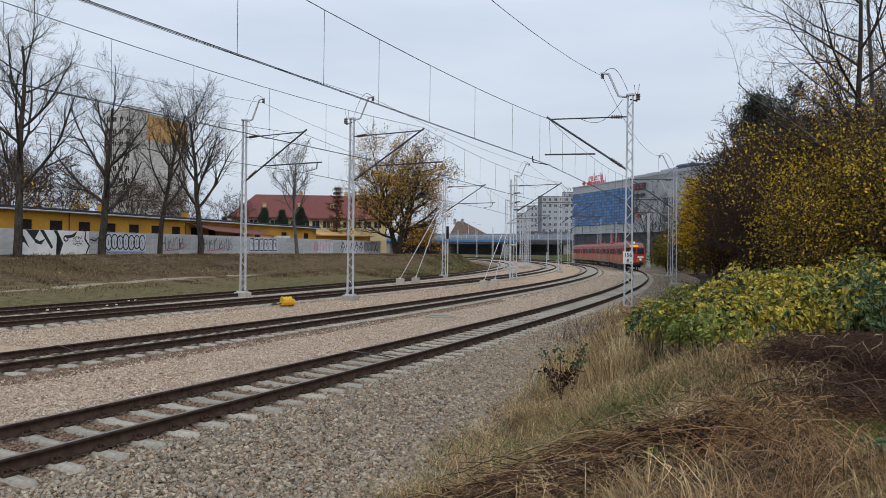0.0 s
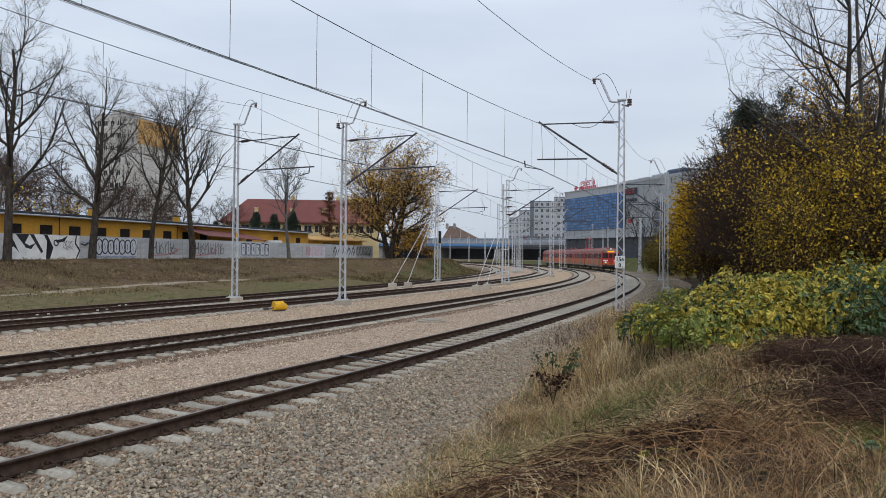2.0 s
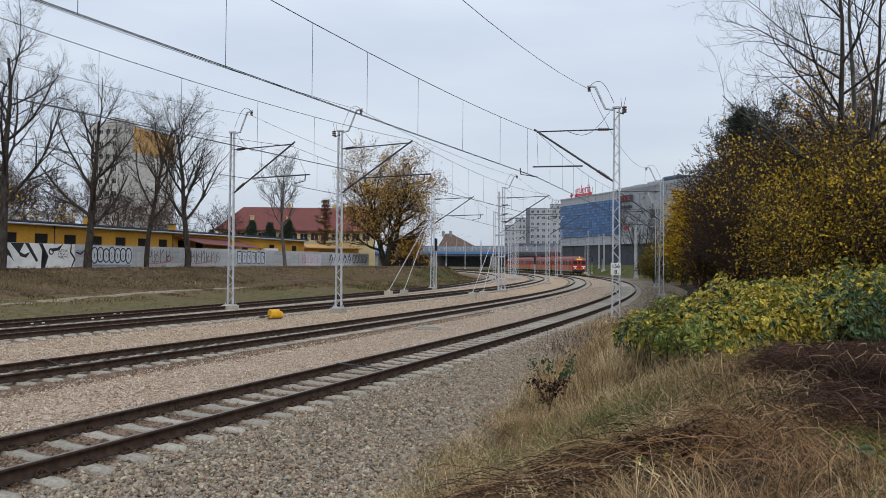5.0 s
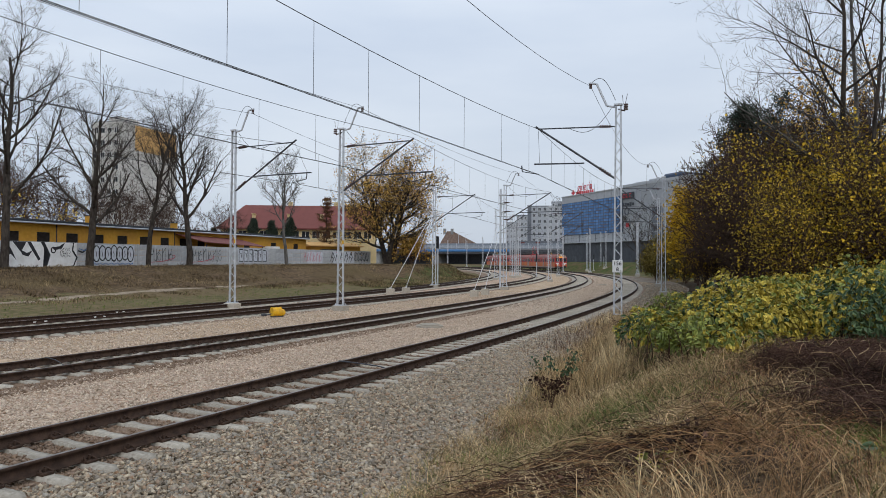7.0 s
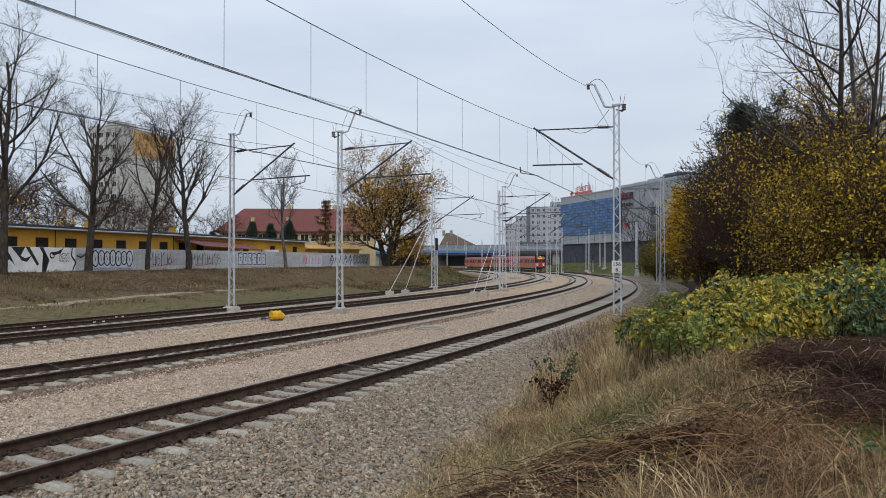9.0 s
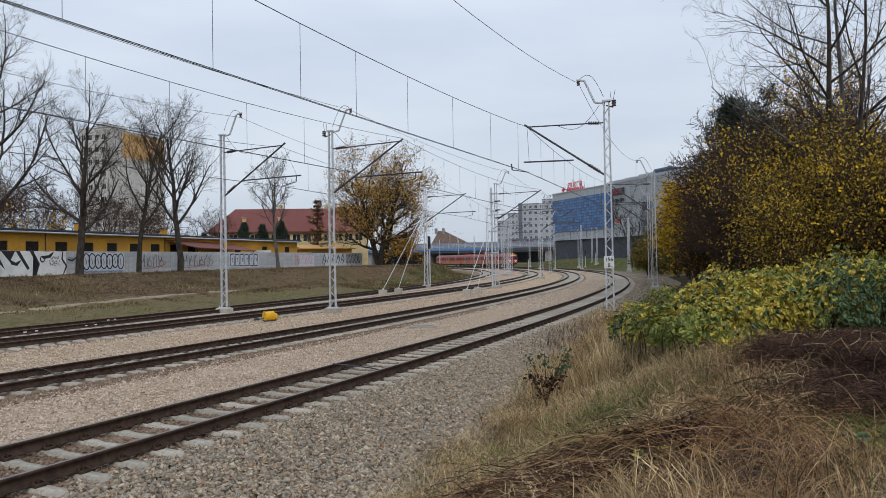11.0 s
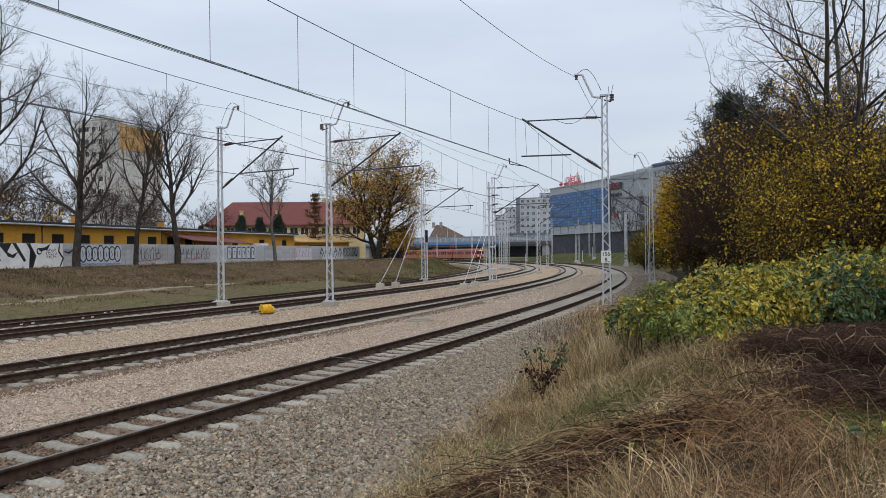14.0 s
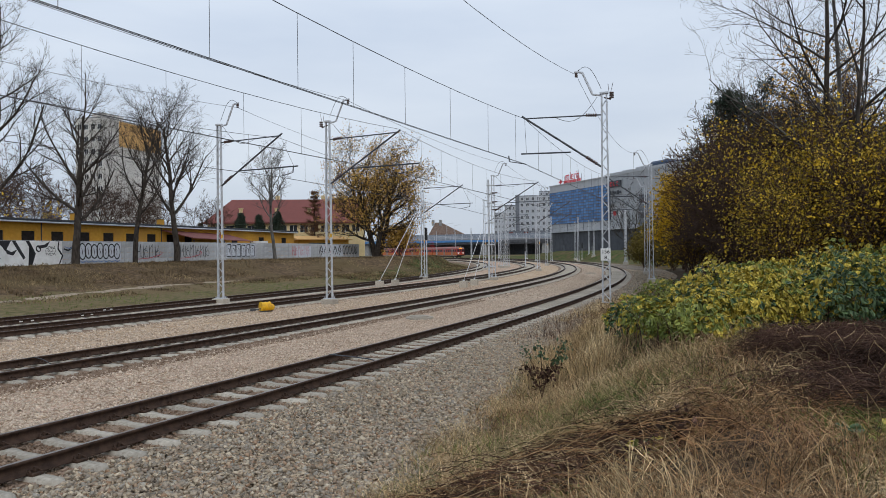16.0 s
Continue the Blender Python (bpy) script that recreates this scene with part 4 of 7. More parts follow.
def graf_poly(pts, material, depth=-0.074):
    """A filled painted shape on the fence's face."""
    bm = bmesh.new()
    bm.faces.new([bm.verts.new((x, depth, z)) for x, z in pts])
    bmesh.ops.triangulate(bm, faces=bm.faces[:])
    part("graffiti_shape", bm, material, fence)


def stroke(pts, w, material, depth=-0.074, n=16):
    p, v = np.array(pts, float), np.linspace(0, 1, len(pts))
    u = np.linspace(0, 1, n)
    graf_ribbon(np.c_[np.interp(u, v, p[:, 0]), np.interp(u, v, p[:, 1])], w, material, depth)


def oval(cx, cz, rx, rz, w, material, a0=0.0, a1=6.4, depth=-0.074):
    graf_ribbon([(cx + rx * math.cos(u), cz + rz * math.sin(u)) for u in np.linspace(a0, a1, 18)], w, material, depth)


# the white piece: bold black shapes and three lines of scribble
for pts in ([(-3.63, 2.18), (-2.33, 2.19), (-2.84, 1.3)], [(-2.95, 1.55), (-2.3, 1.24), (-1.72, 1.48), (-2.15, 0.95), (-2.7, 1.08)],
            [(-2.3, 2.19), (-1.92, 2.19), (-0.98, 0.75), (-1.18, 0.6)], [(-0.98, 2.19), (-0.6, 2.19), (0.02, 1.1), (-0.35, 0.03), (-0.72, 0.03), (-0.25, 1.05)],
            [(0.15, 1.75), (0.9, 1.86), (1.5, 2.2), (1.15, 1.66), (0.4, 1.5)], [(-4.28, 1.0), (-4.02, 1.95), (-3.7, 1.5), (-3.25, 0.65), (-3.75, 1.15)]):
    graf_poly(pts, M_BLACK)
oval(0.3, 1.52, 0.22, 0.24, 0.12, M_BLACK)
stroke([(2.4, 2.18), (2.3, 1.5), (2.78, 0.9), (2.4, 0.08)], 0.16, M_BLACK)
for row in range(3):
    for k in range(5):
        graf_ribbon(curl(1.1 + 0.22 * k, 1.62 - 0.3 * row, 0.17, 0.22), 0.045, M_BLACK, -0.0735)
stroke([(2.9, 1.5), (3.4, 1.35), (3.9, 1.7), (4.3, 1.5)], 0.16, M_BLACK)
stroke([(3.0, 1.7), (3.6, 1.5), (4.2, 1.95)], 0.07, M_BLUEGR)
# rounded silver letters with a heavy outline
for k in range(7):
    cx = 5.0 + 0.7 * k
    oval(cx, 1.25 + 0.06 * (k % 2), 0.4, 0.74 - 0.05 * (k % 3), 0.13, M_BLACK)
    stroke([(cx - 0.1, 1.55), (cx + 0.02, 1.2), (cx - 0.06, 0.95)], 0.07, M_BLACK, -0.0745)
    stroke([(cx - 0.3, 0.42), (cx, 0.25), (cx + 0.35, 0.36)], 0.08, M_BLUEGR, -0.0736)
# thin angular letters, partly red
for x0, n, c in ((11.9, 4, M_BLACK), (18.4, 6, M_BLACK), (41.9, 6, M_REDSP)):
    for k in range(n):
        x = x0 + 0.86 * k
        up = 1.95 - 0.12 * (k % 2)
        stroke([(x, up), (x + 0.06, 0.75), (x - 0.05, 0.5)], 0.08, c)
        stroke([(x, 1.3), (x + 0.35, 1.2 + 0.3 * (k % 3)), (x + 0.5, up)], 0.07, c)
        if k % 2:
            oval(x + 0.42, 1.0, 0.26, 0.34, 0.06, c)
        else:
            stroke([(x + 0.5, up), (x + 0.52, 0.7), (x + 0.8, 0.62)], 0.06, c)
    if c is M_BLACK:
        stroke([(x0, 0.45), (x0 + 1.8, 0.55), (x0 + 3.4, 0.85), (x0 + 3.7, 1.1), (x0 + 3.3, 1.2)], 0.07, M_REDSP, -0.0745)
# blocky outlined letters
for k in range(6):
    x = 26.8 + 1.0 * k
    stroke([(x, 0.55), (x, 1.95), (x + 0.75, 2.0 - 0.1 * (k % 2)), (x + 0.8, 0.55), (x, 0.55)], 0.13, M_BLACK, n=21)
    stroke([(x + 0.25, 1.5), (x + 0.5, 1.45), (x + 0.45, 1.0)], 0.1, M_BLACK, -0.0745)
# bold dark letters towards the end of the fence
for k in range(5):
    x = 49.6 + 1.5 * k
    stroke([(x, 0.6), (x + 0.7, 1.95), (x + 1.25, 1.2), (x + 0.6, 0.4)], 0.2, M_BLACK)
    stroke([(x + 0.2, 1.3), (x + 1.0, 1.0 + 0.5 * (k % 2))], 0.12, M_BLACK, -0.0745)
    if k in (1, 2):
        stroke([(x + 0.3, 2.0), (x + 1.2, 1.5), (x + 0.5, 0.8)], 0.12, M_REDSP, -0.075)
for k in range(5):
    x = 58.0 + 1.05 * k
    oval(x, 1.3, 0.5, 0.65, 0.15, M_BLACK, 0.4 * k, 5.4 + 0.4 * k)
    stroke([(x - 0.2, 1.9), (x + 0.2, 0.4)], 0.12, M_BLACK, -0.0745)
oval(-7.4, 1.2, 1.1, 0.7, 0.22, M_BLACK)
stroke([(-9.2, 0.6), (-8.7, 1.9), (-8.2, 0.7)], 0.22, M_BLACK)

# trodden path along the foot of the bank
ps = np.arange(6.0, 58.0, 1.0)
po = np.interp(ps, [6, 27, 33, 39, 51, 58], [28.5, 30.8, 31.8, 32.4, 33.0, 33.4])
pv = []
for k in range(5):
    wv = (0.3 + 0.25 * np.sin(ps * 0.31 + 1) ** 2) * (k - 2) / 1.3
    X, Y, _ = on_line(ps, po + wv + 0.1 * np.sin(ps * 0.4))
    pv.append(np.stack([X, Y, ground_z(X, Y) + bumps(X, Y, 0.9, 0.035) + bumps(X, Y, 0.23, 0.06, 2.0) + 0.035 - 0.02 * abs(k - 2)], -1))
PV = np.stack(pv, 1).reshape(-1, 3)
ii, jj = np.meshgrid(np.arange(len(ps) - 1), np.arange(4), indexing="ij")
aa = (ii * 5 + jj).ravel()
tagged(put("footpath", fast("footpath", PV, np.stack([aa, aa + 1, aa + 6, aa + 5], -1), mat("trodden_earth", (0.26, 0.2, 0.14), (0.4, 0.33, 0.25), 3, 1.0, 0.6, 20, spec=0.1), smooth=True)), "narrow trodden earth path along the bank", "path", kind="structure")

# ---- ochre workshop behind the fence ----


def wall_frame(p, ang):
    return Matrix.Translation(p) @ Matrix.Rotation(ang, 4, "Z")


def window_mesh(w, h, bars=1, d=0.06):
    bm = bmesh.new()
    for c, sz in (((0, 0, h / 2), (w, d, 0.07)), ((0, 0, -h / 2), (w, d, 0.07)), ((-w / 2, 0, 0), (0.07, d, h)), ((w / 2, 0, 0), (0.07, d, h))):
        box_into(bm, c, sz)
    for k in range(bars):
        box_into(bm, (-w / 2 + w * (k + 1) / (bars + 1), 0, 0), (0.06, d, h))
    me = bpy.data.meshes.new("window_surround")
    bm.to_mesh(me)
    bm.free()
    return me


def pane_mesh(w, h, material):
    bm = box((0, 0.02, 0), (w, 0.03, h))
    me = bpy.data.meshes.new("pane")
    bm.to_mesh(me)
    bm.free()
    me.materials.append(material)
    return me


WANG = math.atan2(0.949, 0.3146)
shop = tagged(new("workshop_building"), "long low ochre workshop with a dark flat roof behind the fence", "building")
shop.matrix_basis = wall_frame((-38.3, 62.0, 1.8), WANG)
L0, L1 = -22.0, 56.5
wz0, wz1 = 2.1, 3.16
wins = [2.5 + 3.38 * k for k in range(-7, 9)] + [39.7, 46.7, 53.3]
bm = bmesh.new()
box_into(bm, ((L0 + L1) / 2, 0.15, wz0 / 2 - 0.2), (L1 - L0, 0.3, wz0 + 0.4))
box_into(bm, ((L0 + L1) / 2, 0.15, (wz1 + 4.0) / 2), (L1 - L0, 0.3, 4.0 - wz1))
edges = [L0] + [v for c in wins for v in (c - 0.75, c + 0.75)] + [L1]
for a, b in zip(edges[::2], edges[1::2]):
    if b > a:
        box_into(bm, ((a + b) / 2, 0.15, (wz0 + wz1) / 2), (b - a, 0.3, wz1 - wz0))
part("wall", bm, M_ORANGE, shop)
bm = bmesh.new()
for x in (L0 + 0.15, L1 - 0.15):
    box_into(bm, (x, 4.2, 2.0), (0.3, 7.8, 4.0))
box_into(bm, ((L0 + L1) / 2, 8.2, 2.0), (L1 - L0, 0.3, 4.0))
part("wall", bm, M_ORANGE, shop)
part("roof", box(((L0 + L1) / 2, 4.0, 4.15), (L1 - L0 + 0.8, 9.2, 0.28), bevel=0.03), M_ROOFDK, shop, "dark bitumen flat roof with a pale edge")
part("gutter", rod((L0, -0.66, 3.98), (L1, -0.66, 3.98), 0.08, n=8), M_STEEL, shop)
for x in (-12.5, 7.3, 24.4, 37.0):
    part("downpipe", rod((x, -0.06, 0), (x, -0.06, 4.0), 0.05, n=8), M_ROOFDK, shop)
wf, wp = window_mesh(1.5, wz1 - wz0, 0), pane_mesh(1.44, wz1 - wz0 - 0.06, M_GRIME)
wf.materials.append(M_ROOFDK)
for c in wins:
    w_ = put("window", wf, shop, Matrix.Translation((c, 0.12, (wz0 + wz1) / 2)))
    put("pane", wp, w_)
for x, h in ((1.0, 0.7), (14.0, 0.9), (27.5, 0.8)):
    part("chimney", box((x, 2.5, 4.3 + h / 2), (0.6, 0.6, h)), M_ORANGE, shop)
    part("cowl", box((x, 2.5, 4.34 + h), (0.8, 0.8, 0.1)), M_ROOFDK, shop)
# lean-to with a red sheet roof
bm = bmesh.new()
vs = [bm.verts.new(v) for v in ((24.5, -0.05, 3.7), (38, -0.05, 3.4), (38.5, -3.6, 2.45), (25.5, -3.6, 2.75), (24.5, -0.05, 3.62), (38, -0.05, 3.32), (38.5, -3.6, 2.37), (25.5, -3.6, 2.67))]
for f in ((0, 1, 2, 3), (7, 6, 5, 4), (0, 4, 5, 1), (1, 5, 6, 2), (2, 6, 7, 3), (3, 7, 4, 0)):
    bm.faces.new([vs[k] for k in f])
part("canopy", bm, M_REDROOF, shop, "sloping red sheet-metal canopy")
for x in (25.8, 32, 38):
    part("canopy_post", rod((x, -3.5, -0.2), (x, -3.5, 2.5), 0.06), M_ROOFDK, shop)

# second ochre shed with a gable
shed = tagged(new("shed"), "small ochre shed with a low tan gable roof", "shed")
shed.matrix_basis = wall_frame((-20.6, 121.0, 1.8), WANG - radians(28))
part("wall", box((5.2, 3, 1.5), (10.4, 6, 3.4)), M_ORANGE, shed)
bm = bmesh.new()
vs = [bm.verts.new(v) for v in ((-0.5, -0.6, 3.1), (10.9, -0.6, 3.1), (10.9, 3, 3.75), (-0.5, 3, 3.75), (10.9, 6.6, 3.1), (-0.5, 6.6, 3.1), (-0.5, -0.6, 2.95), (10.9, -0.6, 2.95), (10.9, 6.6, 2.95), (-0.5, 6.6, 2.95))]
for f in ((0, 1, 2, 3), (3, 2, 4, 5), (6, 7, 1, 0), (9, 5, 4, 8), (7, 8, 4, 2, 1), (6, 0, 3, 5, 9), (6, 9, 8, 7)):
    bm.faces.new([vs[k] for k in f])
part("roof", bm, M_TOWERO, shed, "weathered tan sheet roof")
part("door", box((4.2, -0.03, 1.3), (4.6, 0.08, 2.4)), M_ROOFDK, shed)
tent = tagged(part("tank", rod((-23.2, 103.0, 1.8), (-23.2, 103.0, 4.35), 1.35, 1.2, 20), M_WHITE, None), "white rounded tank top behind the fence", "tank")

# ---- cream house with a big red roof ----


def red_house():
    t = tagged(new("school_building"), "cream two-storey house under a large red hipped roof", "house")
    t.matrix_basis = wall_frame((-42.0, 142.0, 1.8), radians(4))
    L, D, H, RZ = 30.5, 14.0, 6.9, 11.9
    bm = bmesh.new()
    zlo, zhi = 4.9, 6.3
    wx = [2.2 + 2.05 * k for k in range(14)]
    box_into(bm, (L / 2, 0.2, zlo / 2), (L, 0.4, zlo))
    box_into(bm, (L / 2, 0.2, (zhi + H) / 2), (L, 0.4, H - zhi))
    ed = [0] + [v for c in wx for v in (c - 0.75, c + 0.75)] + [L]
    for a, b in zip(ed[::2], ed[1::2]):
        box_into(bm, ((a + b) / 2, 0.2, (zlo + zhi) / 2), (b - a, 0.4, zhi - zlo))
    for x in (0.2, L - 0.2):
        box_into(bm, (x, D / 2 + 0.2, H / 2), (0.4, D - 0.4, H))
    box_into(bm, (L / 2, D + 0.2, H / 2), (L, 0.4, H))
    part("wall", bm, M_CREAM, t)
    bm = bmesh.new()
    o = 0.7
    pts = [(-o, -o, H), (L + o, -o, H), (L + o, D + o, H), (-o, D + o, H), (3.4, D / 2, RZ), (L + o, D / 2, RZ)]
    low = [bm.verts.new((x, y, z - 0.25)) for x, y, z in pts[:4]]
    v = [bm.verts.new(p) for p in pts]
    for f in ((0, 1, 5, 4), (2, 3, 4, 5), (3, 0, 4), (1, 2, 5)):
        bm.faces.new([v[k] for k in f])
    for k in range(4):
        bm.faces.new((low[k], low[(k + 1) % 4], v[(k + 1) % 4], v[k]))
    bm.faces.new(low[::-1])
    roof = part("roof", bm, M_REDROOF, t, "large weathered red metal roof")
    fm, pm = window_mesh(1.5, 1.4), pane_mesh(1.46, 1.36, M_DARKWIN)
    fm.materials.append(M_PALEFR)
    for c in wx:
        w_ = put("window", fm, t, Matrix.Translation((c, 0.1, (zlo + zhi) / 2)))
        put("pane", pm, w_)
    for x in (6, 13, 19.5):
        bm = box((x, 2.6, 9.35), (0.6, 1.2, 0.8))
        box_into(bm, (x, 2.5, 9.8), (0.8, 1.4, 0.1))
        part("dormer", bm, M_CREAM, roof, "small roof dormer")
    for x in (12.5, 22.0):
        part("chimney", box((x, D / 2 + 1.4, RZ + 0.1), (0.9, 0.7, 1.6)), M_CREAM, roof)


red_house()
# ---- tower block ----


def tower_block():
    t = tagged(new("apartment_block"), "tall grey apartment block with an apricot upper corner", "apartment block")
    t.matrix_basis = Matrix.Translation((-67.4, 155, 1.8)) @ Matrix.Rotation(radians(-16.7), 4, "Z")
    W, D, H, NF = 7.4, 18.8, 30.2, 11
    part("wall", box((-W / 2, D / 2, H / 2), (W, D, H)), M_TOWER, t)
    part("side_wing", box((-W - 1.4, D / 2 + 1.5, (H - 3.2) / 2), (2.8, D - 3, H - 3.2)), M_TOWER, t, "lower set-back stair wing")
    part("roof", box((-W / 2, D / 2, H + 0.12), (W + 0.1, D + 0.1, 0.24)), M_BRCONC, t)
    part("lift_house", box((-W / 2 - 0.4, 6.0, H + 0.9), (3.4, 6, 1.6)), M_TOWER, t)
    part("coloured_field", box((0.01, 11.6, H - 2.85), (0.1, 14.3, 5.5)), M_TOWERO, t, "apricot painted field")
    fm, pm = window_mesh(1.0, 1.15), pane_mesh(0.96, 1.1, M_DARKWIN)
    fm.materials.append(M_PALEFR)
    for f in range(NF):
        z = 1.6 + f * 2.68
        for k in range(4):
            w_ = put("window", fm, t, Matrix.Translation((-W + 1.0 + k * 1.75, -0.02, z)))
            put("pane", pm, w_, Matrix.Translation((0, -0.02, 0)))
        if f < NF - 1:
            w_ = put("window", fm, t, Matrix.Translation((-W - 1.5, 2.98, z)))
            put("pane", pm, w_, Matrix.Translation((0, -0.02, 0)))
        part("floor_joint", box((0.0, D / 2, z + 1.35), (0.04, D, 0.05)), M_BRCONC, t)


tower_block()
# ---- shopping centre with blue glass ----


def shopping_centre():
    t = tagged(new("shopping_centre"), "pale metal-clad shopping centre with a large blue glass front", "shopping centre")
    a, b = Vector((43.5, 243.0, 0)), Vector((60.5, 194.0, 0))
    d = (b - a).normalized()
    t.matrix_basis = Matrix.Translation((a.x, a.y, 1.9)) @ Matrix.Rotation(math.atan2(d.y, d.x), 4, "Z")
    L, H = 66.0, 22.0
    part("upper_wall", box((L / 2, 20.1, (6.4 + H) / 2), (L, 40, H - 6.4)), M_MALL, t, "pale grey metal cladding")
    part("plinth", box((L / 2, 20.4, 2.3), (L - 0.4, 40, 8.2)), M_MALLDK, t, "dark slate-grey ground floor wall")
    part("ledge", box((L / 2, 19.8, 6.55), (L + 0.5, 40.5, 0.35)), M_MALL, t, "pale canopy band")
    part("parapet", box((17.0, 20, H + 0.12), (34.4, 40.3, 0.3)), M_MALL, t)
    part("parapet", box(((36.0 + L) / 2, 20, H + 0.4), (L - 36.0, 40.3, 0.8)), M_MALL, t)
    part("roof_plant", box((41.5, 6, H + 1.0), (5, 8, 0.8), bevel=0.15), M_OFFICE, t)
    part("roof_plant", box((47.5, 6, H + 1.2), (4, 8, 0.9), bevel=0.15), M_OFFICE, t)
    part("roof_plant", box((56, 6, H + 1.4), (7, 9, 1.8), bevel=0.5), M_MULL, t, "rounded blue-grey roof light")
    part("recess_glazing", box((52.4, -0.15, 9.2), (4.4, 0.4, 12.6)), M_OFFICED, t, "tall dark glazed recess")
    for z in np.arange(4.6, 15.0, 2.1):
        part("transom", box((52.4, -0.38, z), (4.4, 0.08, 0.22)), M_MALL, t)
    gx0, gx1, gz0, gz1 = 0.3, 36.0, 9.1, 19.8
    nx, nz = 25, 12
    part("curtain_backing", box(((gx0 + gx1) / 2, -0.05, (gz0 + gz1) / 2), (gx1 - gx0, 0.2, gz1 - gz0)), M_MULL, t)
    pw, ph = (gx1 - gx0) / nx, (gz1 - gz0) / nz
    bm = box((0, 0, 0), (pw - 0.3, 0.1, ph - 0.2), bevel=0.02)
    pme = bpy.data.meshes.new("pane")
    bm.to_mesh(pme)
    bm.free()
    pme.materials.append(M_BLUEGL)
    for i in range(nx):
        for k in range(nz):
            put("pane", pme, t, Matrix.Translation((gx0 + (i + 0.5) * pw, -0.19, gz0 + (k + 0.5) * ph)))
    for x in np.arange(37.5, L, 2.4):
        part("cladding_joint", box((x, -0.02, 14.3), (0.08, 0.12, 15.0)), M_OFFICE, t)
    for z in np.arange(8.2, 22, 1.2):
        part("cladding_rib", box(((36.6 + L) / 2, -0.03, z), (L - 36.8, 0.1, 0.07)), M_OFFICE, t)
    for x in np.arange(2.0, 36, 4.8):
        part("cladding_joint", box((x, -0.02, 7.8), (0.07, 0.12, 2.4)), M_OFFICED, t)
    for x in np.arange(3.0, 50, 5.2):
        part("plinth_joint", box((x, 0.38, 2.6), (0.1, 0.1, 7.2)), M_BRDARK, t)
    for x in (8.0, 21.0, 33.5):
        part("delivery_door", box((x, 0.36, 0.6), (3.0, 0.12, 3.2)), M_BRDARK, t, "dark roller door")
    sg = part("sign_panel", box((38.9, -0.3, 19.5), (5.6, 0.4, 1.9)), M_MALLDK, t, "dark sign panel with three red rings")
    for k in range(3):
        ps = [(37.3 + 1.6 * k + 0.55 * math.cos(u), -0.54, 19.5 + 0.5 * math.sin(u)) for u in np.linspace(0.7, 5.6, 12)]
        put("sign_mark", tubes([(ps, [0.16] * 12, 5)], M_REDSIGN, "sign_mark"), sg)
    sg = part("sign_letters", box((36.8, -0.3, 17.0), (0.4, 0.2, 1.0)), M_MALLDK, t, "dark bars of an unreadable sign")
    for k in range(4):
        part("bar", box((37.8 + 1.2 * k, -0.3, 17.0), (0.75, 0.2, 1.1 - 0.35 * (k % 2))), M_MALLDK, sg)
    ps = [(38.2 + 1.1 * math.cos(u), -0.25, 15.0 + 0.9 * math.sin(u)) for u in np.linspace(0, 6.28, 16)]
    put("sign_ring", tubes([(ps, [0.16] * 16, 5)], M_OFFICED, "sign_ring"), t)
    for k in range(3):
        part("poster", box((38.5 + 2.6 * k, -0.2, 11.0), (1.3, 0.12, 1.2)), M_REDSIGN if k == 0 else M_PALEFR, t)
    # roof letters
    sg = part("roof_sign", box((11.8, 2.0, H + 0.2), (13.0, 0.3, 0.16)), M_MALLDK, t, "red roof-top letters on a steel rack")
    for k in range(6):
        part("strut", rod((6.4 + 2.1 * k, 2.3, H), (6.4 + 2.1 * k, 2.1, H + 3.0), 0.07, n=6), M_MALLDK, sg)
    text_part("galeria", 3.5, (11.8, 1.8, H + 2.75), M_REDSIGN, sg, FACE)
    for k, w in enumerate((0.9, 1.1, 0.9, 1.1, 1.0, 1.1, 0.9, 1.0, 1.1)):
        part("bar", box((6.9 + 1.2 * k, 1.8, H + 1.0), (w * 0.75, 0.2, 0.95)), M_REDSIGN, sg)
    bm = box((4.4, 1.8, H + 1.1), (0.5, 0.25, 2.2))
    box_into(bm, (4.4, 1.8, H + 1.3), (1.9, 0.25, 0.55))
    part("emblem", bm, M_REDSIGN, sg, "red cross-shaped emblem")
    for x in (4.8, 5.6):
        part("antenna", rod((x, 8, H), (x, 8, H + 5.6), 0.09, 0.05, 6), M_MALLDK, t)


shopping_centre()
# ---- pale office blocks behind ----


def office(label, p, ang, W, D, H, nx, nf, material, wmat=None):
    t = tagged(new("office_block"), label, "office block")
    t.matrix_basis = Matrix.Translation((p[0], p[1], 1.8)) @ Matrix.Rotation(ang, 4, "Z")
    part("wall", box((W / 2, D / 2, H / 2), (W, D, H)), material, t)
    part("roof", box((W / 2, D / 2, H + 0.2), (W + 0.3, D + 0.3, 0.4)), M_OFFICED, t)
    if nx:
        sx, sz = W / nx, H / nf
        fm, pm = window_mesh(sx * 0.5, sz * 0.48, 1, 0.14), pane_mesh(sx * 0.48, sz * 0.46, M_BRDARK)
        fm.materials.append(M_PALEFR)
        for i in range(nx):
            for k in range(nf):
                w_ = put("window", fm, t, Matrix.Translation((sx * (i + 0.5), -0.03, sz * (k + 0.55))))
                put("pane", pm, w_, Matrix.Translation((0, -0.03, 0)))
    return t


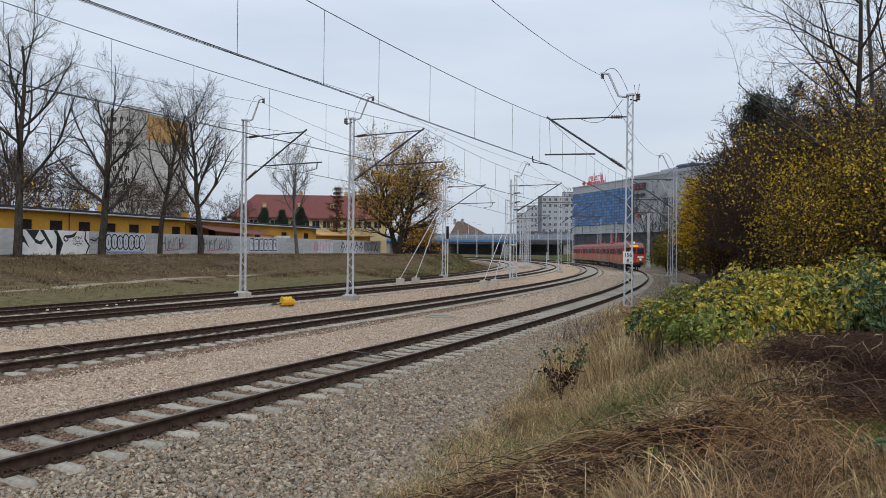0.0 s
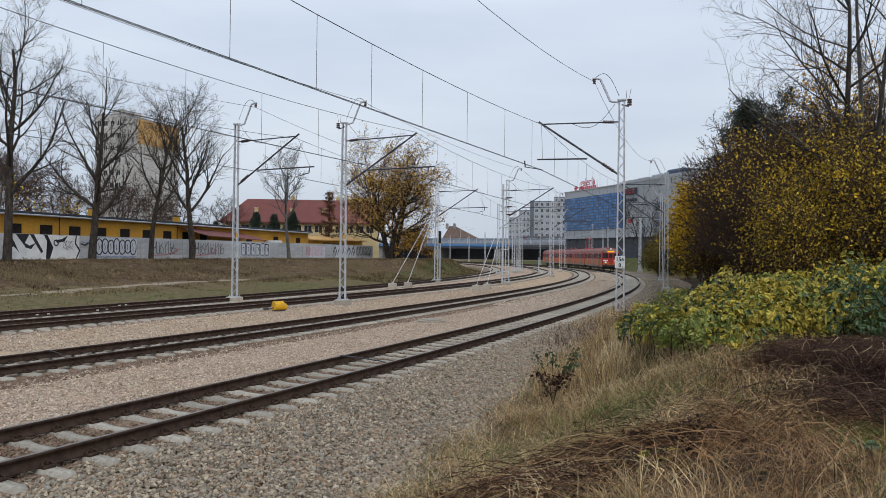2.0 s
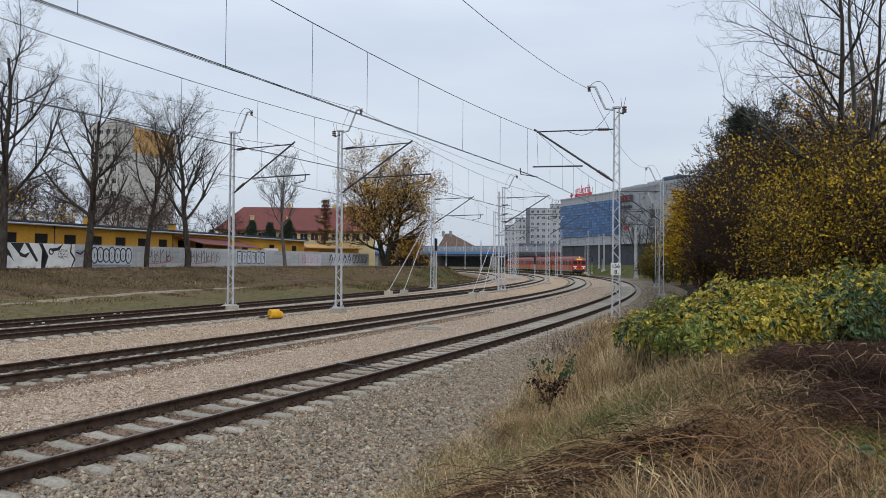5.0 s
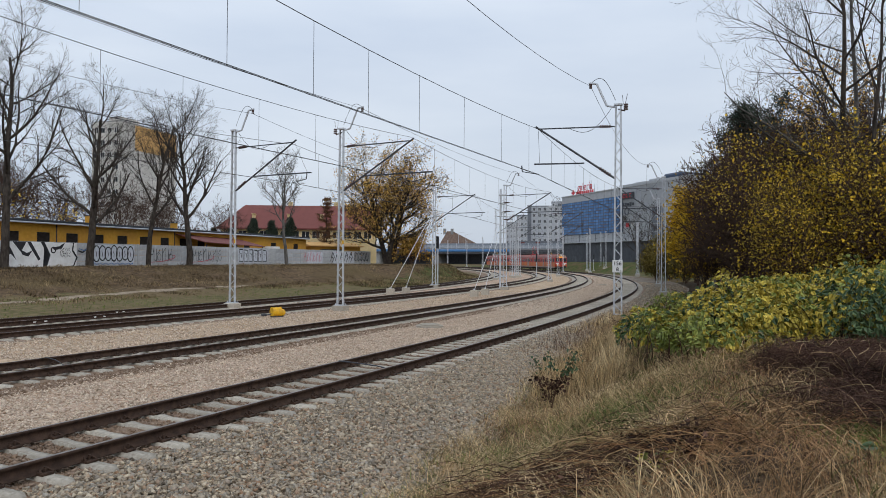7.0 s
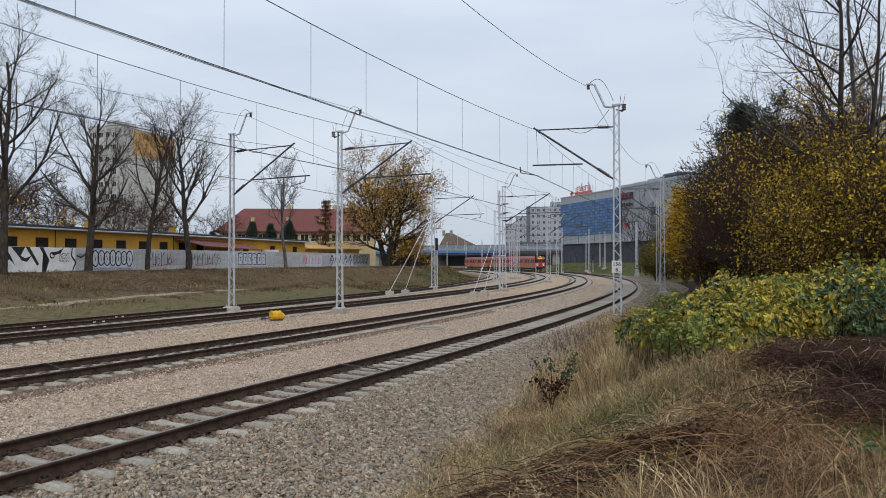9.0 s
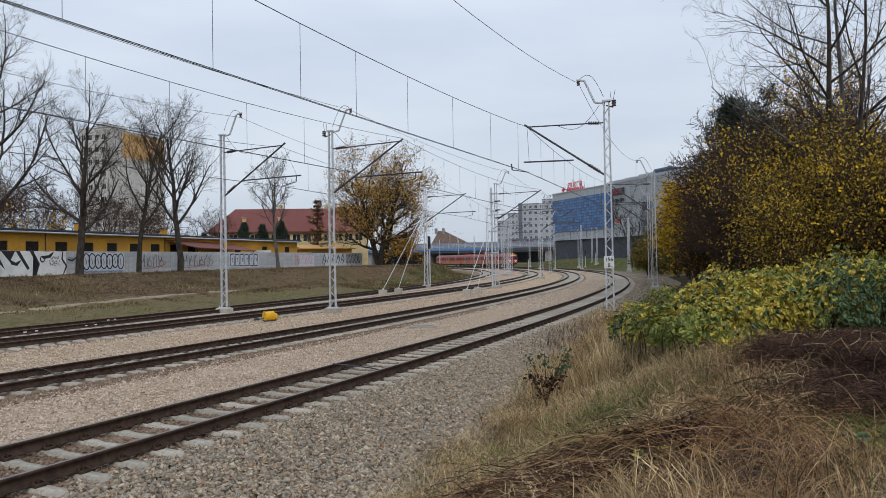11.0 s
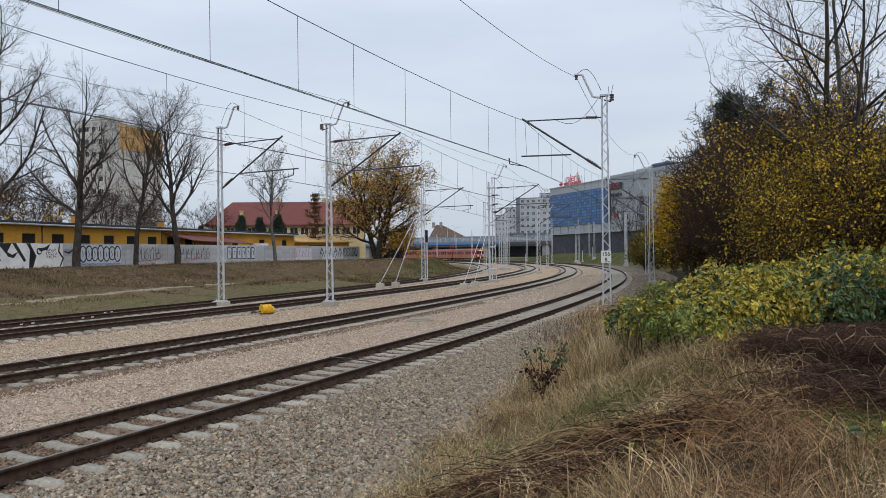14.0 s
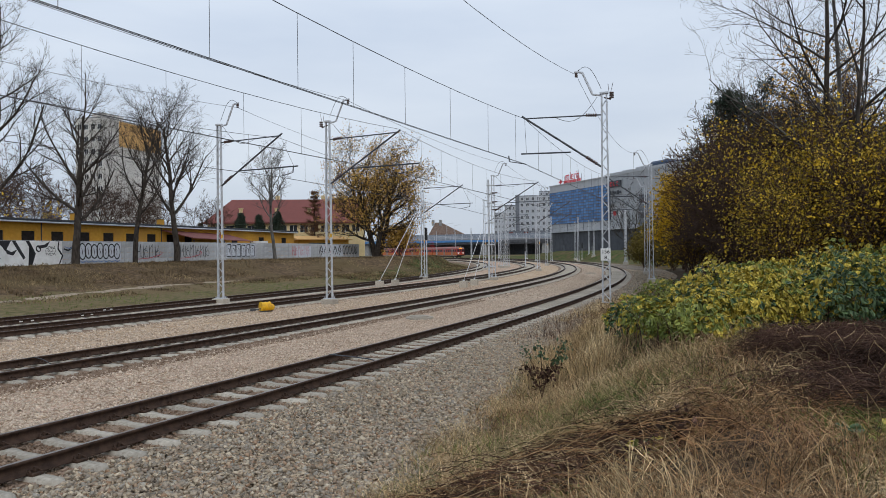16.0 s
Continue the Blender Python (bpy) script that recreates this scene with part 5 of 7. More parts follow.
ob_a = radians(-12)
office("pale grey office block with small square windows", (53.7, 394.0), ob_a, 24.0, 18, 30.4, 8, 9, M_OFFICE)
office("narrow dark grey stair tower of the office block", (51.6, 394.0), ob_a, 2.1, 14, 30.6, 0, 0, M_OFFICED)
office("lower pale office wing with rows of windows", (45.6, 394.0), ob_a, 5.9, 16, 25.2, 3, 8, M_OFFICE)
office("pale stepped office wing behind the masts", (39.9, 395.0), ob_a, 5.6, 14, 21.2, 3, 7, M_OFFICE)
office("higher pale block behind the shopping centre", (66.8, 406.0), ob_a, 12.0, 14, 33.8, 4, 10, M_OFFICE)
gl = office("low glazed pavilion with red brick piers", (43.5, 378.0), ob_a, 30, 10, 10.6, 9, 3, M_OFFICED)
for k in range(2):
    part("pier", box((3.4 + 8.0 * k, -0.6, 8.6), (2.2, 1.0, 3.6)), M_REDROOF, gl, "red brick pier")

# ---- road bridge ----


def bridge():
    t = tagged(new("road_bridge"), "road bridge with a blue parapet beam over the tracks", "bridge")
    ang = math.atan2(-55, 130)
    t.matrix_basis = Matrix.Translation((-35.0, 395.0, 0.0)) @ Matrix.Rotation(ang, 4, "Z")
    part("deck", box((60, 7, 6.6), (170, 14, 1.4)), M_BRDARK, t)
    part("edge_beam", box((28, -0.2, 7.5), (104, 0.5, 1.1), bevel=0.05), M_BRIDGE, t, "blue painted steel edge beam")
    part("edge_beam", box((115, -0.2, 7.4), (69, 0.5, 1.1)), M_BRDARK, t, "dark steel edge beam")
    part("kerb", box((60, 0.3, 8.25), (170, 0.6, 0.5)), M_BRCONC, t)
    for x in (4, 38.5, 72, 104):
        part("pier", box((x, 7, 2.8), (3.6, 12.5, 6.4), bevel=0.15), M_BRCONC, t)
    part("abutment", box((-18, 7, 3.2), (14, 14, 7.6)), M_BRCONC, t)
    for x in np.arange(-24, 140, 3.0):
        part("baluster", box((x, 0.3, 9.3), (0.14, 0.14, 1.8)), M_STEEL, t)
    for z in (9.0, 9.6, 10.2):
        part("rail_bar", rod((-24, 0.3, z), (140, 0.3, z), 0.07, n=6), M_STEEL, t)
    # added panel and posts in place of the hazy town behind the railing
    part("skyline_screen", box((60, 13.5, 10.0), (90, 0.12, 3.0)), M_SCREEN, t, "grey-blue panel standing in for the hazy buildings beyond the bridge")
    for x in np.arange(16, 106, 5):
        part("screen_post", box((x, 13.3, 10.0), (0.2, 0.2, 3.1)), M_STEEL, t)
    # dark sheet behind the piers, painting the shade of the bridge openings
    part("underpass_shade", box((50, 15.5, 3.0), (150, 1, 6.4)), M_BRDARK, t, "dark sheet standing in for the shade under the bridge")


bridge()
bldg = tagged(new("old_house"), "old brown house with a steep roof and chimneys beyond the bridge", "house")
bldg.matrix_basis = Matrix.Translation((4.0, 422, 4)) @ Matrix.Rotation(radians(-10), 4, "Z")
part("wall", box((11, 6, 4), (22, 12, 8)), M_BRCONC, bldg)
bm = bmesh.new()
vs = [bm.verts.new(v) for v in ((-0.6, -0.6, 7.2), (22.6, -0.6, 7.2), (22.6, 12.6, 7.2), (-0.6, 12.6, 7.2), (3, 6, 15.6), (6.5, 6, 15.6))]
for f in ((0, 1, 5, 4), (1, 2, 5), (2, 3, 4, 5), (3, 0, 4), (3, 2, 1, 0)):
    bm.faces.new([vs[k] for k in f])
part("roof", bm, mat("brown_tiles", (0.13, 0.085, 0.065), (0.2, 0.14, 0.11), 1.0, 0.9), bldg)
for x in (1.8, 6.2):
    part("chimney", box((x, 5, 15.4), (1.6, 1.2, 3.4)), M_BRCONC, bldg)


def street_lamp(x, y, z, h):
    t = tagged(new("street_lamp"), "tall pale street lamp with a curved arm", "street lamp", "street lamps")
    t.matrix_basis = Matrix.Translation((x, y, z))
    part("pole", rod((0, 0, 0), (0, 0, h), 0.14, 0.08), M_STEEL, t)
    part("arm", rod((0, 0, h), (2.6, 0, h + 0.5), 0.08, 0.06), M_STEEL, t)
    part("lantern", box((3.0, 0, h + 0.5), (1.2, 0.4, 0.18)), M_STEEL, t)


street_lamp(18.0, 402, 8.2, 8.5)
street_lamp(14.0, 405, 8.2, 9.5)

# ---- the red and orange electric train ----
CAR_L, CAR_W = 21.0, 2.86


def hull(y0, y1, prof, material, nm, parent, label=""):
    """A body section swept along y."""
    n = len(prof)
    V = [(x, y, z) for y in (y0, y1) for x, z in prof]
    bm = bmesh.new()
    vs = [bm.verts.new(v) for v in V]
    for k in range(n):
        bm.faces.new((vs[k], vs[(k + 1) % n], vs[n + (k + 1) % n], vs[n + k]))
    bm.faces.new(vs[:n][::-1])
    bm.faces.new(vs[n:])
    bmesh.ops.recalc_face_normals(bm, faces=bm.faces)
    return part(nm, bm, material, parent, label)


def bogie(t, y, label=""):
    b = part("bogie", box((0, y, 0.55), (2.2, 3.2, 0.3), bevel=0.05), M_TDARK, t)
    for dy in (-1.25, 1.25):
        for sx in (-0.75, 0.75):
            part("wheel", rod((sx - 0.06, y + dy, 0.47), (sx + 0.06, y + dy, 0.47), 0.47, n=20), M_TDARK, b)
            part("axle_box", box((sx * 1.4, y + dy, 0.5), (0.16, 0.45, 0.42), bevel=0.03), M_TDARK, b)


WIN_ME = None


def rail_car(label, cab):
    """One car, +y forwards; cab: +1 cab at the front end, -1 at the rear end, 0 none."""
    t = tagged(new("train_car"), label, "train car", "cars of the electric train")
    h, w = CAR_L / 2, CAR_W / 2
    hull(-h, h, [(-w, 1.0), (-w, 1.95), (w, 1.95), (w, 1.0)], M_TORA, "lower_side", t, "orange lower body side")
    hull(-h, h, [(-w, 1.95), (-w, 2.95), (-w + 0.02, 3.05), (w - 0.02, 3.05), (w, 2.95), (w, 1.95)], M_TRED, "upper_side", t, "red window band")
    hull(-h, h, [(-w + 0.02, 3.05), (-w + 0.1, 3.35), (-w + 0.42, 3.65), (-0.5, 3.8), (0.5, 3.8), (w - 0.42, 3.65), (w - 0.1, 3.35), (w - 0.02, 3.05)], M_TROOF, "roof", t, "dull pinkish-red rounded roof")
    hull(-h + 0.1, h - 0.1, [(-w + 0.05, 0.72), (-w + 0.02, 1.0), (w - 0.02, 1.0), (w - 0.05, 0.72)], M_TGREY, "sill", t, "grey sill")
    part("underframe", box((0, 0, 0.62), (2.2, 9.5, 0.5), bevel=0.05), M_TDARK, t)
    for y in (-7.3, 7.3):
        bogie(t, y)
    for sx in (-1, 1):
        for y in (-6.6, 0.0, 6.6):
            d = part("door", box((sx * (w + 0.012), y, 2.0), (0.04, 1.3, 2.1), bevel=0.01), M_TGREY, t, "grey sliding door with a dark window")
            for dy in (-0.3, 0.3):
                part("pane", box((sx * (w + 0.03), y + dy, 2.45), (0.03, 0.42, 0.85)), M_DARKWIN, d)
        ys = [y for y in np.arange(-9.4, 9.6, 1.45) if min(abs(y - q) for q in (-6.6, 0.0, 6.6)) > 1.25]
        for y in ys:
            w_ = part("window", box((sx * (w + 0.008), y, 2.5), (0.03, 1.16, 0.92), bevel=0.008), M_TRED, t)
            part("pane", box((sx * (w + 0.022), y, 2.5), (0.02, 1.02, 0.78)), M_DARKWIN, w_)
    for y in np.arange(-8, 8.1, 2.0):
        part("roof_vent", box((0, y, 3.84), (0.9, 0.7, 0.18), bevel=0.04), M_TROOF, t)
    for e in (-1, 1):
        if e == cab:
            continue
        part("gangway", box((0, e * (h + 0.2), 2.1), (1.3, 0.4, 2.2)), M_TDARK, t, "dark gangway bellows")
    if cab:
        y = cab * (h + 0.02)
        c = part("cab_end", box((0, y + cab * 0.1, 2.0), (CAR_W - 0.06, 0.22, 2.1), bevel=0.08), M_TRED, t, "red driver's cab face")
        part("roof_cowl", box((0, y + cab * 0.05, 3.3), (CAR_W - 0.5, 0.2, 0.62), bevel=0.1), M_TGREY, c, "grey roof end")
        for sx in (-0.86, 0.86):
            part("windscreen", box((sx, y + cab * 0.22, 2.55), (0.86, 0.06, 0.78), bevel=0.02), M_DARKWIN, c)
            part("headlight", rod((sx, y + cab * 0.2, 1.45), (sx, y + cab * 0.28, 1.45), 0.16, n=14), M_TAIL, c)
            part("bumper_panel", box((sx, y + cab * 0.21, 1.75), (0.8, 0.04, 0.22)), M_WHITE, c, "pale stripe")
            part("buffer", rod((sx, y + cab * 0.1, 1.0), (sx, y + cab * 0.6, 1.0), 0.2, n=12), M_TDARK, c)
        part("gangway_door", box((0, y + cab * 0.22, 2.1), (0.66, 0.05, 1.9), bevel=0.02), M_TRED, c)
        part("door_pane", box((0, y + cab * 0.25, 2.55), (0.5, 0.04, 0.75)), M_DARKWIN, c)
        part("display", box((0, y + cab * 0.19, 3.22), (1.1, 0.08, 0.24)), M_LAMP, c, "lit orange destination display")
        part("skirt", box((0, y + cab * 0.05, 0.85), (2.5, 0.3, 0.35), bevel=0.04), M_TDARK, c)
        part("lower_panel", box((0, y + cab * 0.2, 1.28), (2.5, 0.05, 0.4), bevel=0.02), M_TORA, c)
        part("top_lamp", rod((0, y + cab * 0.1, 3.68), (0, y + cab * 0.24, 3.68), 0.14, n=12), M_TAIL, c)
    return t


car_rear = rail_car("rear cab car of a red and orange electric train", -1)
car_mid = rail_car("middle car of a red and orange electric train with pantographs", 0)
car_front = rail_car("leading car of a red and orange electric train", 1)


def pantograph(t, y, up):
    p = part("pantograph", box((0, y, 3.95), (1.5, 1.7, 0.08)), M_REDSIGN, t, "red folding pantograph")
    k = 2.2 if up else 0.35
    bm = bmesh.new()
    for sx in (-0.55, 0.55):
        rod_into(bm, (sx, y - 0.7, 4.0), (sx * 0.8, y + 0.9, 4.0 + k * 0.5), 0.03, n=6)
        rod_into(bm, (sx * 0.8, y + 0.9, 4.0 + k * 0.5), (sx * 0.6, y - 0.2, 4.0 + k), 0.025, n=6)
        rod_into(bm, (sx, y + 0.7, 4.0), (sx * 0.8, y - 0.9, 4.0 + k * 0.5), 0.03, n=6)
        rod_into(bm, (sx * 0.8, y - 0.9, 4.0 + k * 0.5), (sx * 0.6, y + 0.2, 4.0 + k), 0.025, n=6)
    part("linkage", bm, M_REDSIGN, p)
    part("collector_head", box((0, y, 4.02 + k), (1.7, 0.35, 0.06)), M_IRON, p)
    for sx in (-0.6, 0.6):
        for dy in (-0.7, 0.7):
            part("insulator", rod((sx, y + dy, 3.75), (sx, y + dy, 3.95), 0.08, n=8), M_INSUL, p)


pantograph(car_mid, -7.6, True)
pantograph(car_mid, 7.6, False)

# ---- trees ----


def unit(v):
    return v / (np.linalg.norm(v) + 1e-9)


def branching(rng, height, r0, kids, ratio, angle, wiggle, droop, first=0.3, lean=(0, 0), tip=0.012, segs=(9, 7, 5, 4, 3), shape=1.0, thin=0.6):
    """Polylines of a tree: trunk, limbs, branches, twigs; and the twig points."""
    lines, ends = [], []

    def go(p, d, L, r, lev):
        n = segs[min(lev, len(segs) - 1)]
        pts, cur = [p], p
        for k in range(n):
            d = unit(d + rng.normal(size=3) * wiggle[min(lev, len(wiggle) - 1)] + np.array([0, 0, droop[min(lev, len(droop) - 1)]]))
            cur = cur + d * L / n
            pts.append(cur)
        pts = np.array(pts)
        u = np.linspace(0, 1, n + 1)
        last = lev >= len(kids)
        rad = np.maximum(tip, r * (1 - (0.72 if not last else 0.5) * u))
        lines.append((pts, rad, (9, 6, 4, 3, 3)[min(lev, 4)]))
        if last:
            ends.append(pts[1:])
            return
        for k in range(kids[lev]):
            t = first + (1 - first) * ((k + rng.random()) / kids[lev]) if lev == 0 else 0.2 + 0.8 * (k + rng.random()) / kids[lev]
            t = min(t, 0.98)
            i = t * n
            a = int(i)
            q = pts[a] + (pts[min(a + 1, n)] - pts[a]) * (i - a)
            dd = unit(pts[min(a + 1, n)] - pts[a])
            rv = unit(np.cross(dd, rng.normal(size=3)))
            if lev == 0:
                az = k * 2.4 + rng.random() * 0.8
                rv = unit(np.cross(dd, [math.cos(az), math.sin(az), 0]))
            th = radians(angle[min(lev, len(angle) - 1)]) * (0.75 + 0.5 * rng.random())
            nd = unit(dd * math.cos(th) + np.cross(rv, dd) * math.sin(th))
            rr = np.interp(t, u, rad)
            ll = L * ratio[min(lev, len(ratio) - 1)] * (1.15 - (0.55 * shape if lev == 0 else 0.45) * t) * (0.75 + 0.5 * rng.random())
            go(q, nd, ll, max(tip, rr * thin), lev + 1)

    go(np.array([0.0, 0, 0]), unit(np.array([lean[0], lean[1], 1.0])), height, r0, 0)
    return lines, np.concatenate(ends)


def leaf_mesh(nm, rng, pts, n, size, material, spread=0.25, flat=0.0, slim=0.36):
    """Many small folded leaves about the given points."""
    p = pts[rng.integers(0, len(pts), n)] + rng.normal(size=(n, 3)) * spread
    a = rng.normal(size=(n, 3))
    a[:, 2] *= 1 - flat
    a /= np.linalg.norm(a, axis=1)[:, None]
    b = np.cross(a, rng.normal(size=(n, 3)))
    b /= np.linalg.norm(b, axis=1)[:, None]
    c = np.cross(a, b)
    L = (size * (0.6 + 0.8 * rng.random(n)))[:, None]
    W = L * slim
    V = np.stack([p, p + a * L * 0.45 + b * W + c * L * 0.1, p + a * L, p + a * L * 0.45 - b * W + c * L * 0.1], 1)
    i = np.arange(n)[:, None] * 4
    F = np.concatenate([i + np.array([[0, 1, 2]]), i + np.array([[0, 2, 3]])])
    return fast(nm, V.reshape(-1, 3), F, material)


def tree(label, seed, x, y, z, bark, category="tree", leaf=None, stems=1, group="", turn=0.0, **kw):
    rng = np.random.default_rng(seed)
    t = tagged(new("tree"), label, category, group)
    t.matrix_basis = Matrix.Translation((x, y, z)) @ Matrix.Rotation(turn, 4, "Z")
    allp, lines = [], []
    for k in range(stems):
        k2 = dict(kw)
        if stems > 1:
            az = k * 6.283 / stems + rng.random()
            le = kw.get("lean", (0.25, 0))[0] * (0.3 + rng.random())
            k2["lean"] = (le * math.cos(az), le * math.sin(az))
            k2["height"] = kw["height"] * (0.65 + 0.4 * rng.random())
        ls, e = branching(rng, **k2)
        off = rng.normal(size=3) * (0.35 if stems > 1 else 0)
        off[2] = 0
        lines += [(p + off, r, n) for p, r, n in ls]
        allp.append(e + off)
    trunk = [l for l in lines if l[2] >= 6]
    fine = [l for l in lines if l[2] < 6]
    put("trunk", tubes(trunk, bark, "trunk"), t, label="trunk and main limbs")
    put("crown", tubes(fine, bark, "crown"), t, label="fine branches and twigs")["kind"] = "stuff"
    pts = np.concatenate(allp)
    for nm, n, size, material, sp in leaf or ():
        put("leaves", leaf_mesh("leaves", rng, pts, n, size, material, sp), t)["kind"] = "stuff"
    return t


BARE = dict(kids=(12, 8, 7, 4), ratio=(0.5, 0.5, 0.5, 0.5), angle=(46, 38, 38, 34), wiggle=(0.05, 0.08, 0.1, 0.13), droop=(0.02, 0.1, 0.07, 0.05), tip=0.0065)
G1 = "bare trees along the fence"
tree("tall bare ash tree with spreading limbs before the fence", 11, -33.4, 56.3, 1.55, M_BARK, group=G1, height=17.5, r0=0.34, first=0.26, **{**BARE, "angle": (50, 38, 38, 34), "ratio": (0.42, 0.5, 0.5, 0.5)})
tree("bare tree forking low before the painted fence", 12, -30.5, 64.1, 1.6, M_BARK, group=G1, height=13.6, r0=0.36, first=0.24, **{**BARE, "angle": (48, 40, 42, 40), "kids": (12, 8, 6, 4)})
tree("slender bare tree before the fence", 13, -28.0, 70.9, 1.6, M_BARK, group=G1, height=14.2, r0=0.26, first=0.34, **{**BARE, "angle": (40, 38, 42, 40), "kids": (12, 8, 6, 4)})
tree("bare tree with a fan-shaped crown before the fence", 14, -25.9, 76.6, 1.6, M_BARK, group=G1, height=14.8, r0=0.34, first=0.3, **{**BARE, "angle": (40, 38, 42, 40), "kids": (13, 8, 6, 4)})
tree("young bare tree before the fence", 15, -19.2, 94.3, 1.6, M_BARKP, group=G1, height=12.0, r0=0.25, first=0.4, **{**BARE, "kids": (12, 7, 6, 3), "ratio": (0.44, 0.5, 0.5, 0.5), "tip": 0.011})
tree("broad old tree with sparse amber leaves beyond the fence", 16, -7.6, 119.5, 1.5, M_BARK, leaf=[("l", 19000, 0.22, M_OAKLEAF, 0.6), ("l", 3000, 0.2, M_OLIVE, 0.5)], stems=4, turn=3.14,
     height=17.3, r0=0.5, first=0.22, lean=(0.3, 0), **{**BARE, "kids": (12, 8, 6, 3), "angle": (58, 42, 42, 40), "ratio": (0.52, 0.52, 0.52, 0.5), "tip": 0.014})
shrub_t = tree("low amber shrub beside the old tree", 17, -3.8, 121.0, 1.4, M_BARKB, "shrub", leaf=[("l", 3500, 0.3, M_OAKLEAF, 0.4)], stems=5, height=5.0, r0=0.09, first=0.2, lean=(0.5, 0),
               kids=(7, 6, 4), ratio=(0.55, 0.5, 0.5), angle=(45, 45, 45), wiggle=(0.1, 0.15, 0.2), droop=(0.0, 0.03, 0.02), tip=0.016)
# thicket behind the workshop
bk = tree("bare thicket tree behind the workshop", 21, -58, 78, 1.8, M_BARKB, stems=3, group="thicket behind the workshop", height=11, r0=0.16, first=0.2, lean=(0.3, 0),
          kids=(9, 7, 6), ratio=(0.5, 0.5, 0.5), angle=(42, 42, 44), wiggle=(0.08, 0.13, 0.18), droop=(0.02, 0.06, 0.03), tip=0.022)
rr_ = random.Random(3)
for x, y, sc in ((-66, 84, 1.0), (-52, 84, 0.95), (-57, 95, 1.1), (-49, 96, 0.85), (-62, 104, 1.1), (-45, 104, 0.8), (-52, 112, 1.0), (-40.5, 112, 0.75), (-70, 95, 1.1), (-74, 88, 1.2), (-46, 122, 0.95), (-38, 128, 0.8)):
    copy_thing(bk, Matrix.Translation((x, y, 1.8)) @ Matrix.Rotation(rr_.uniform(0, 6), 4, "Z") @ Matrix.Scale(sc, 4))
yel = tree("small half-bare yellow tree behind the workshop", 22, -46.5, 90, 1.8, M_BARKB, leaf=[("l", 350, 0.28, M_GOLD, 0.4)], stems=2, height=9, r0=0.13, first=0.2, lean=(0.25, 0),
           kids=(9, 7, 5), ratio=(0.5, 0.5, 0.5), angle=(42, 42, 44), wiggle=(0.08, 0.13, 0.18), droop=(0.02, 0.06, 0.03), tip=0.02)


def conifer(label, seed, x, y, z, h, spread, needles, bark, layers=18, per=9, droop=-0.25, start=0.1, group=""):
    rng = np.random.default_rng(seed)
    t = tagged(new("conifer"), label, "conifer", group)
    t.matrix_basis = Matrix.Translation((x, y, z))
    lines = [(np.array([[0, 0, 0], [0.03, 0, h * 0.5], [0, 0.02, h]]), [h * 0.014, h * 0.009, 0.02], 6)]
    pts = []
    for k in range(layers):
        u = start + (1 - start) * k / layers
        for q in range(per):
            az = rng.random() * 6.283
            L = spread * (1 - u) ** 0.8 * (0.6 + 0.6 * rng.random()) + 0.2
            p0 = np.array([0, 0, h * u])
            d = np.array([math.cos(az), math.sin(az), 0])
            p = np.array([p0 + d * L * v + np.array([0, 0, 1]) * L * (droop * v + 0.25 * v * v) for v in np.linspace(0, 1, 5)])
            lines.append((p, np.linspace(0.04, 0.012, 5), 3))
            w = np.linspace(0.15, 1, 9)
            pts.append(np.stack([np.interp(w, np.linspace(0, 1, 5), p[:, c]) for c in range(3)], -1))
    put("trunk", tubes(lines[:1], bark, "trunk"), t)
    put("crown", tubes(lines[1:], bark, "crown"), t)["kind"] = "stuff"
    P = np.concatenate(pts)
    put("needles", leaf_mesh("needles", rng, P, len(P) * 8, 0.3, needles, 0.14, slim=0.14), t)["kind"] = "stuff"
    return t


sp = conifer("dark spruce before the red-roofed house", 31, -32.0, 128, 1.8, 8.0, 2.6, M_NEEDLE, M_BARK, group="spruces by the house")
for x, y, sc in ((-36.5, 130, 0.8), (-28.6, 127, 0.95), (-25.5, 127.5, 1.02), (-40, 131, 0.8)):
    copy_thing(sp, Matrix.Translation((x, y, 1.8)) @ Matrix.Rotation(rr_.uniform(0, 6), 4, "Z") @ Matrix.Scale(sc, 4))
conifer("rust-coloured larch before the red-roofed house", 32, -18.9, 127, 1.8, 12.0, 3.3, M_LARCH, M_BARK, layers=14, per=5, droop=-0.05, start=0.14)

# ---- the wood on the outer side of the curve ----
THICK = dict(kids=(11, 9, 6), ratio=(0.5, 0.5, 0.52), angle=(38, 42, 44), wiggle=(0.07, 0.12, 0.17), droop=(0.0, 0.05, 0.02), first=0.08)
G2 = "thicket beside the line"
bY = tree("bright yellow leafy tree beside the line", 41, 26.9, 70, 0.2, M_BARKB, leaf=[("l", 24000, 0.24, M_GOLD, 0.4)], stems=4, group=G2, height=8.3, r0=0.12, lean=(0.22, 0), tip=0.014, **THICK)
copy_thing(bY, Matrix.Translation((25.2, 61.5, 0.2)) @ Matrix.Rotation(2.0, 4, "Z") @ Matrix.Scale(0.92, 4))
bB = tree("dense brown leafless bush with a few yellow leaves", 42, 20.5, 46, 0.4, M_BARKB, "bush", leaf=[("l", 210, 0.15, M_YELLEAF, 0.4), ("l", 450, 0.12, M_OLIVE, 0.35)], stems=6, group=G2, height=7.9, r0=0.1, lean=(0.42, 0), tip=0.013, **THICK)
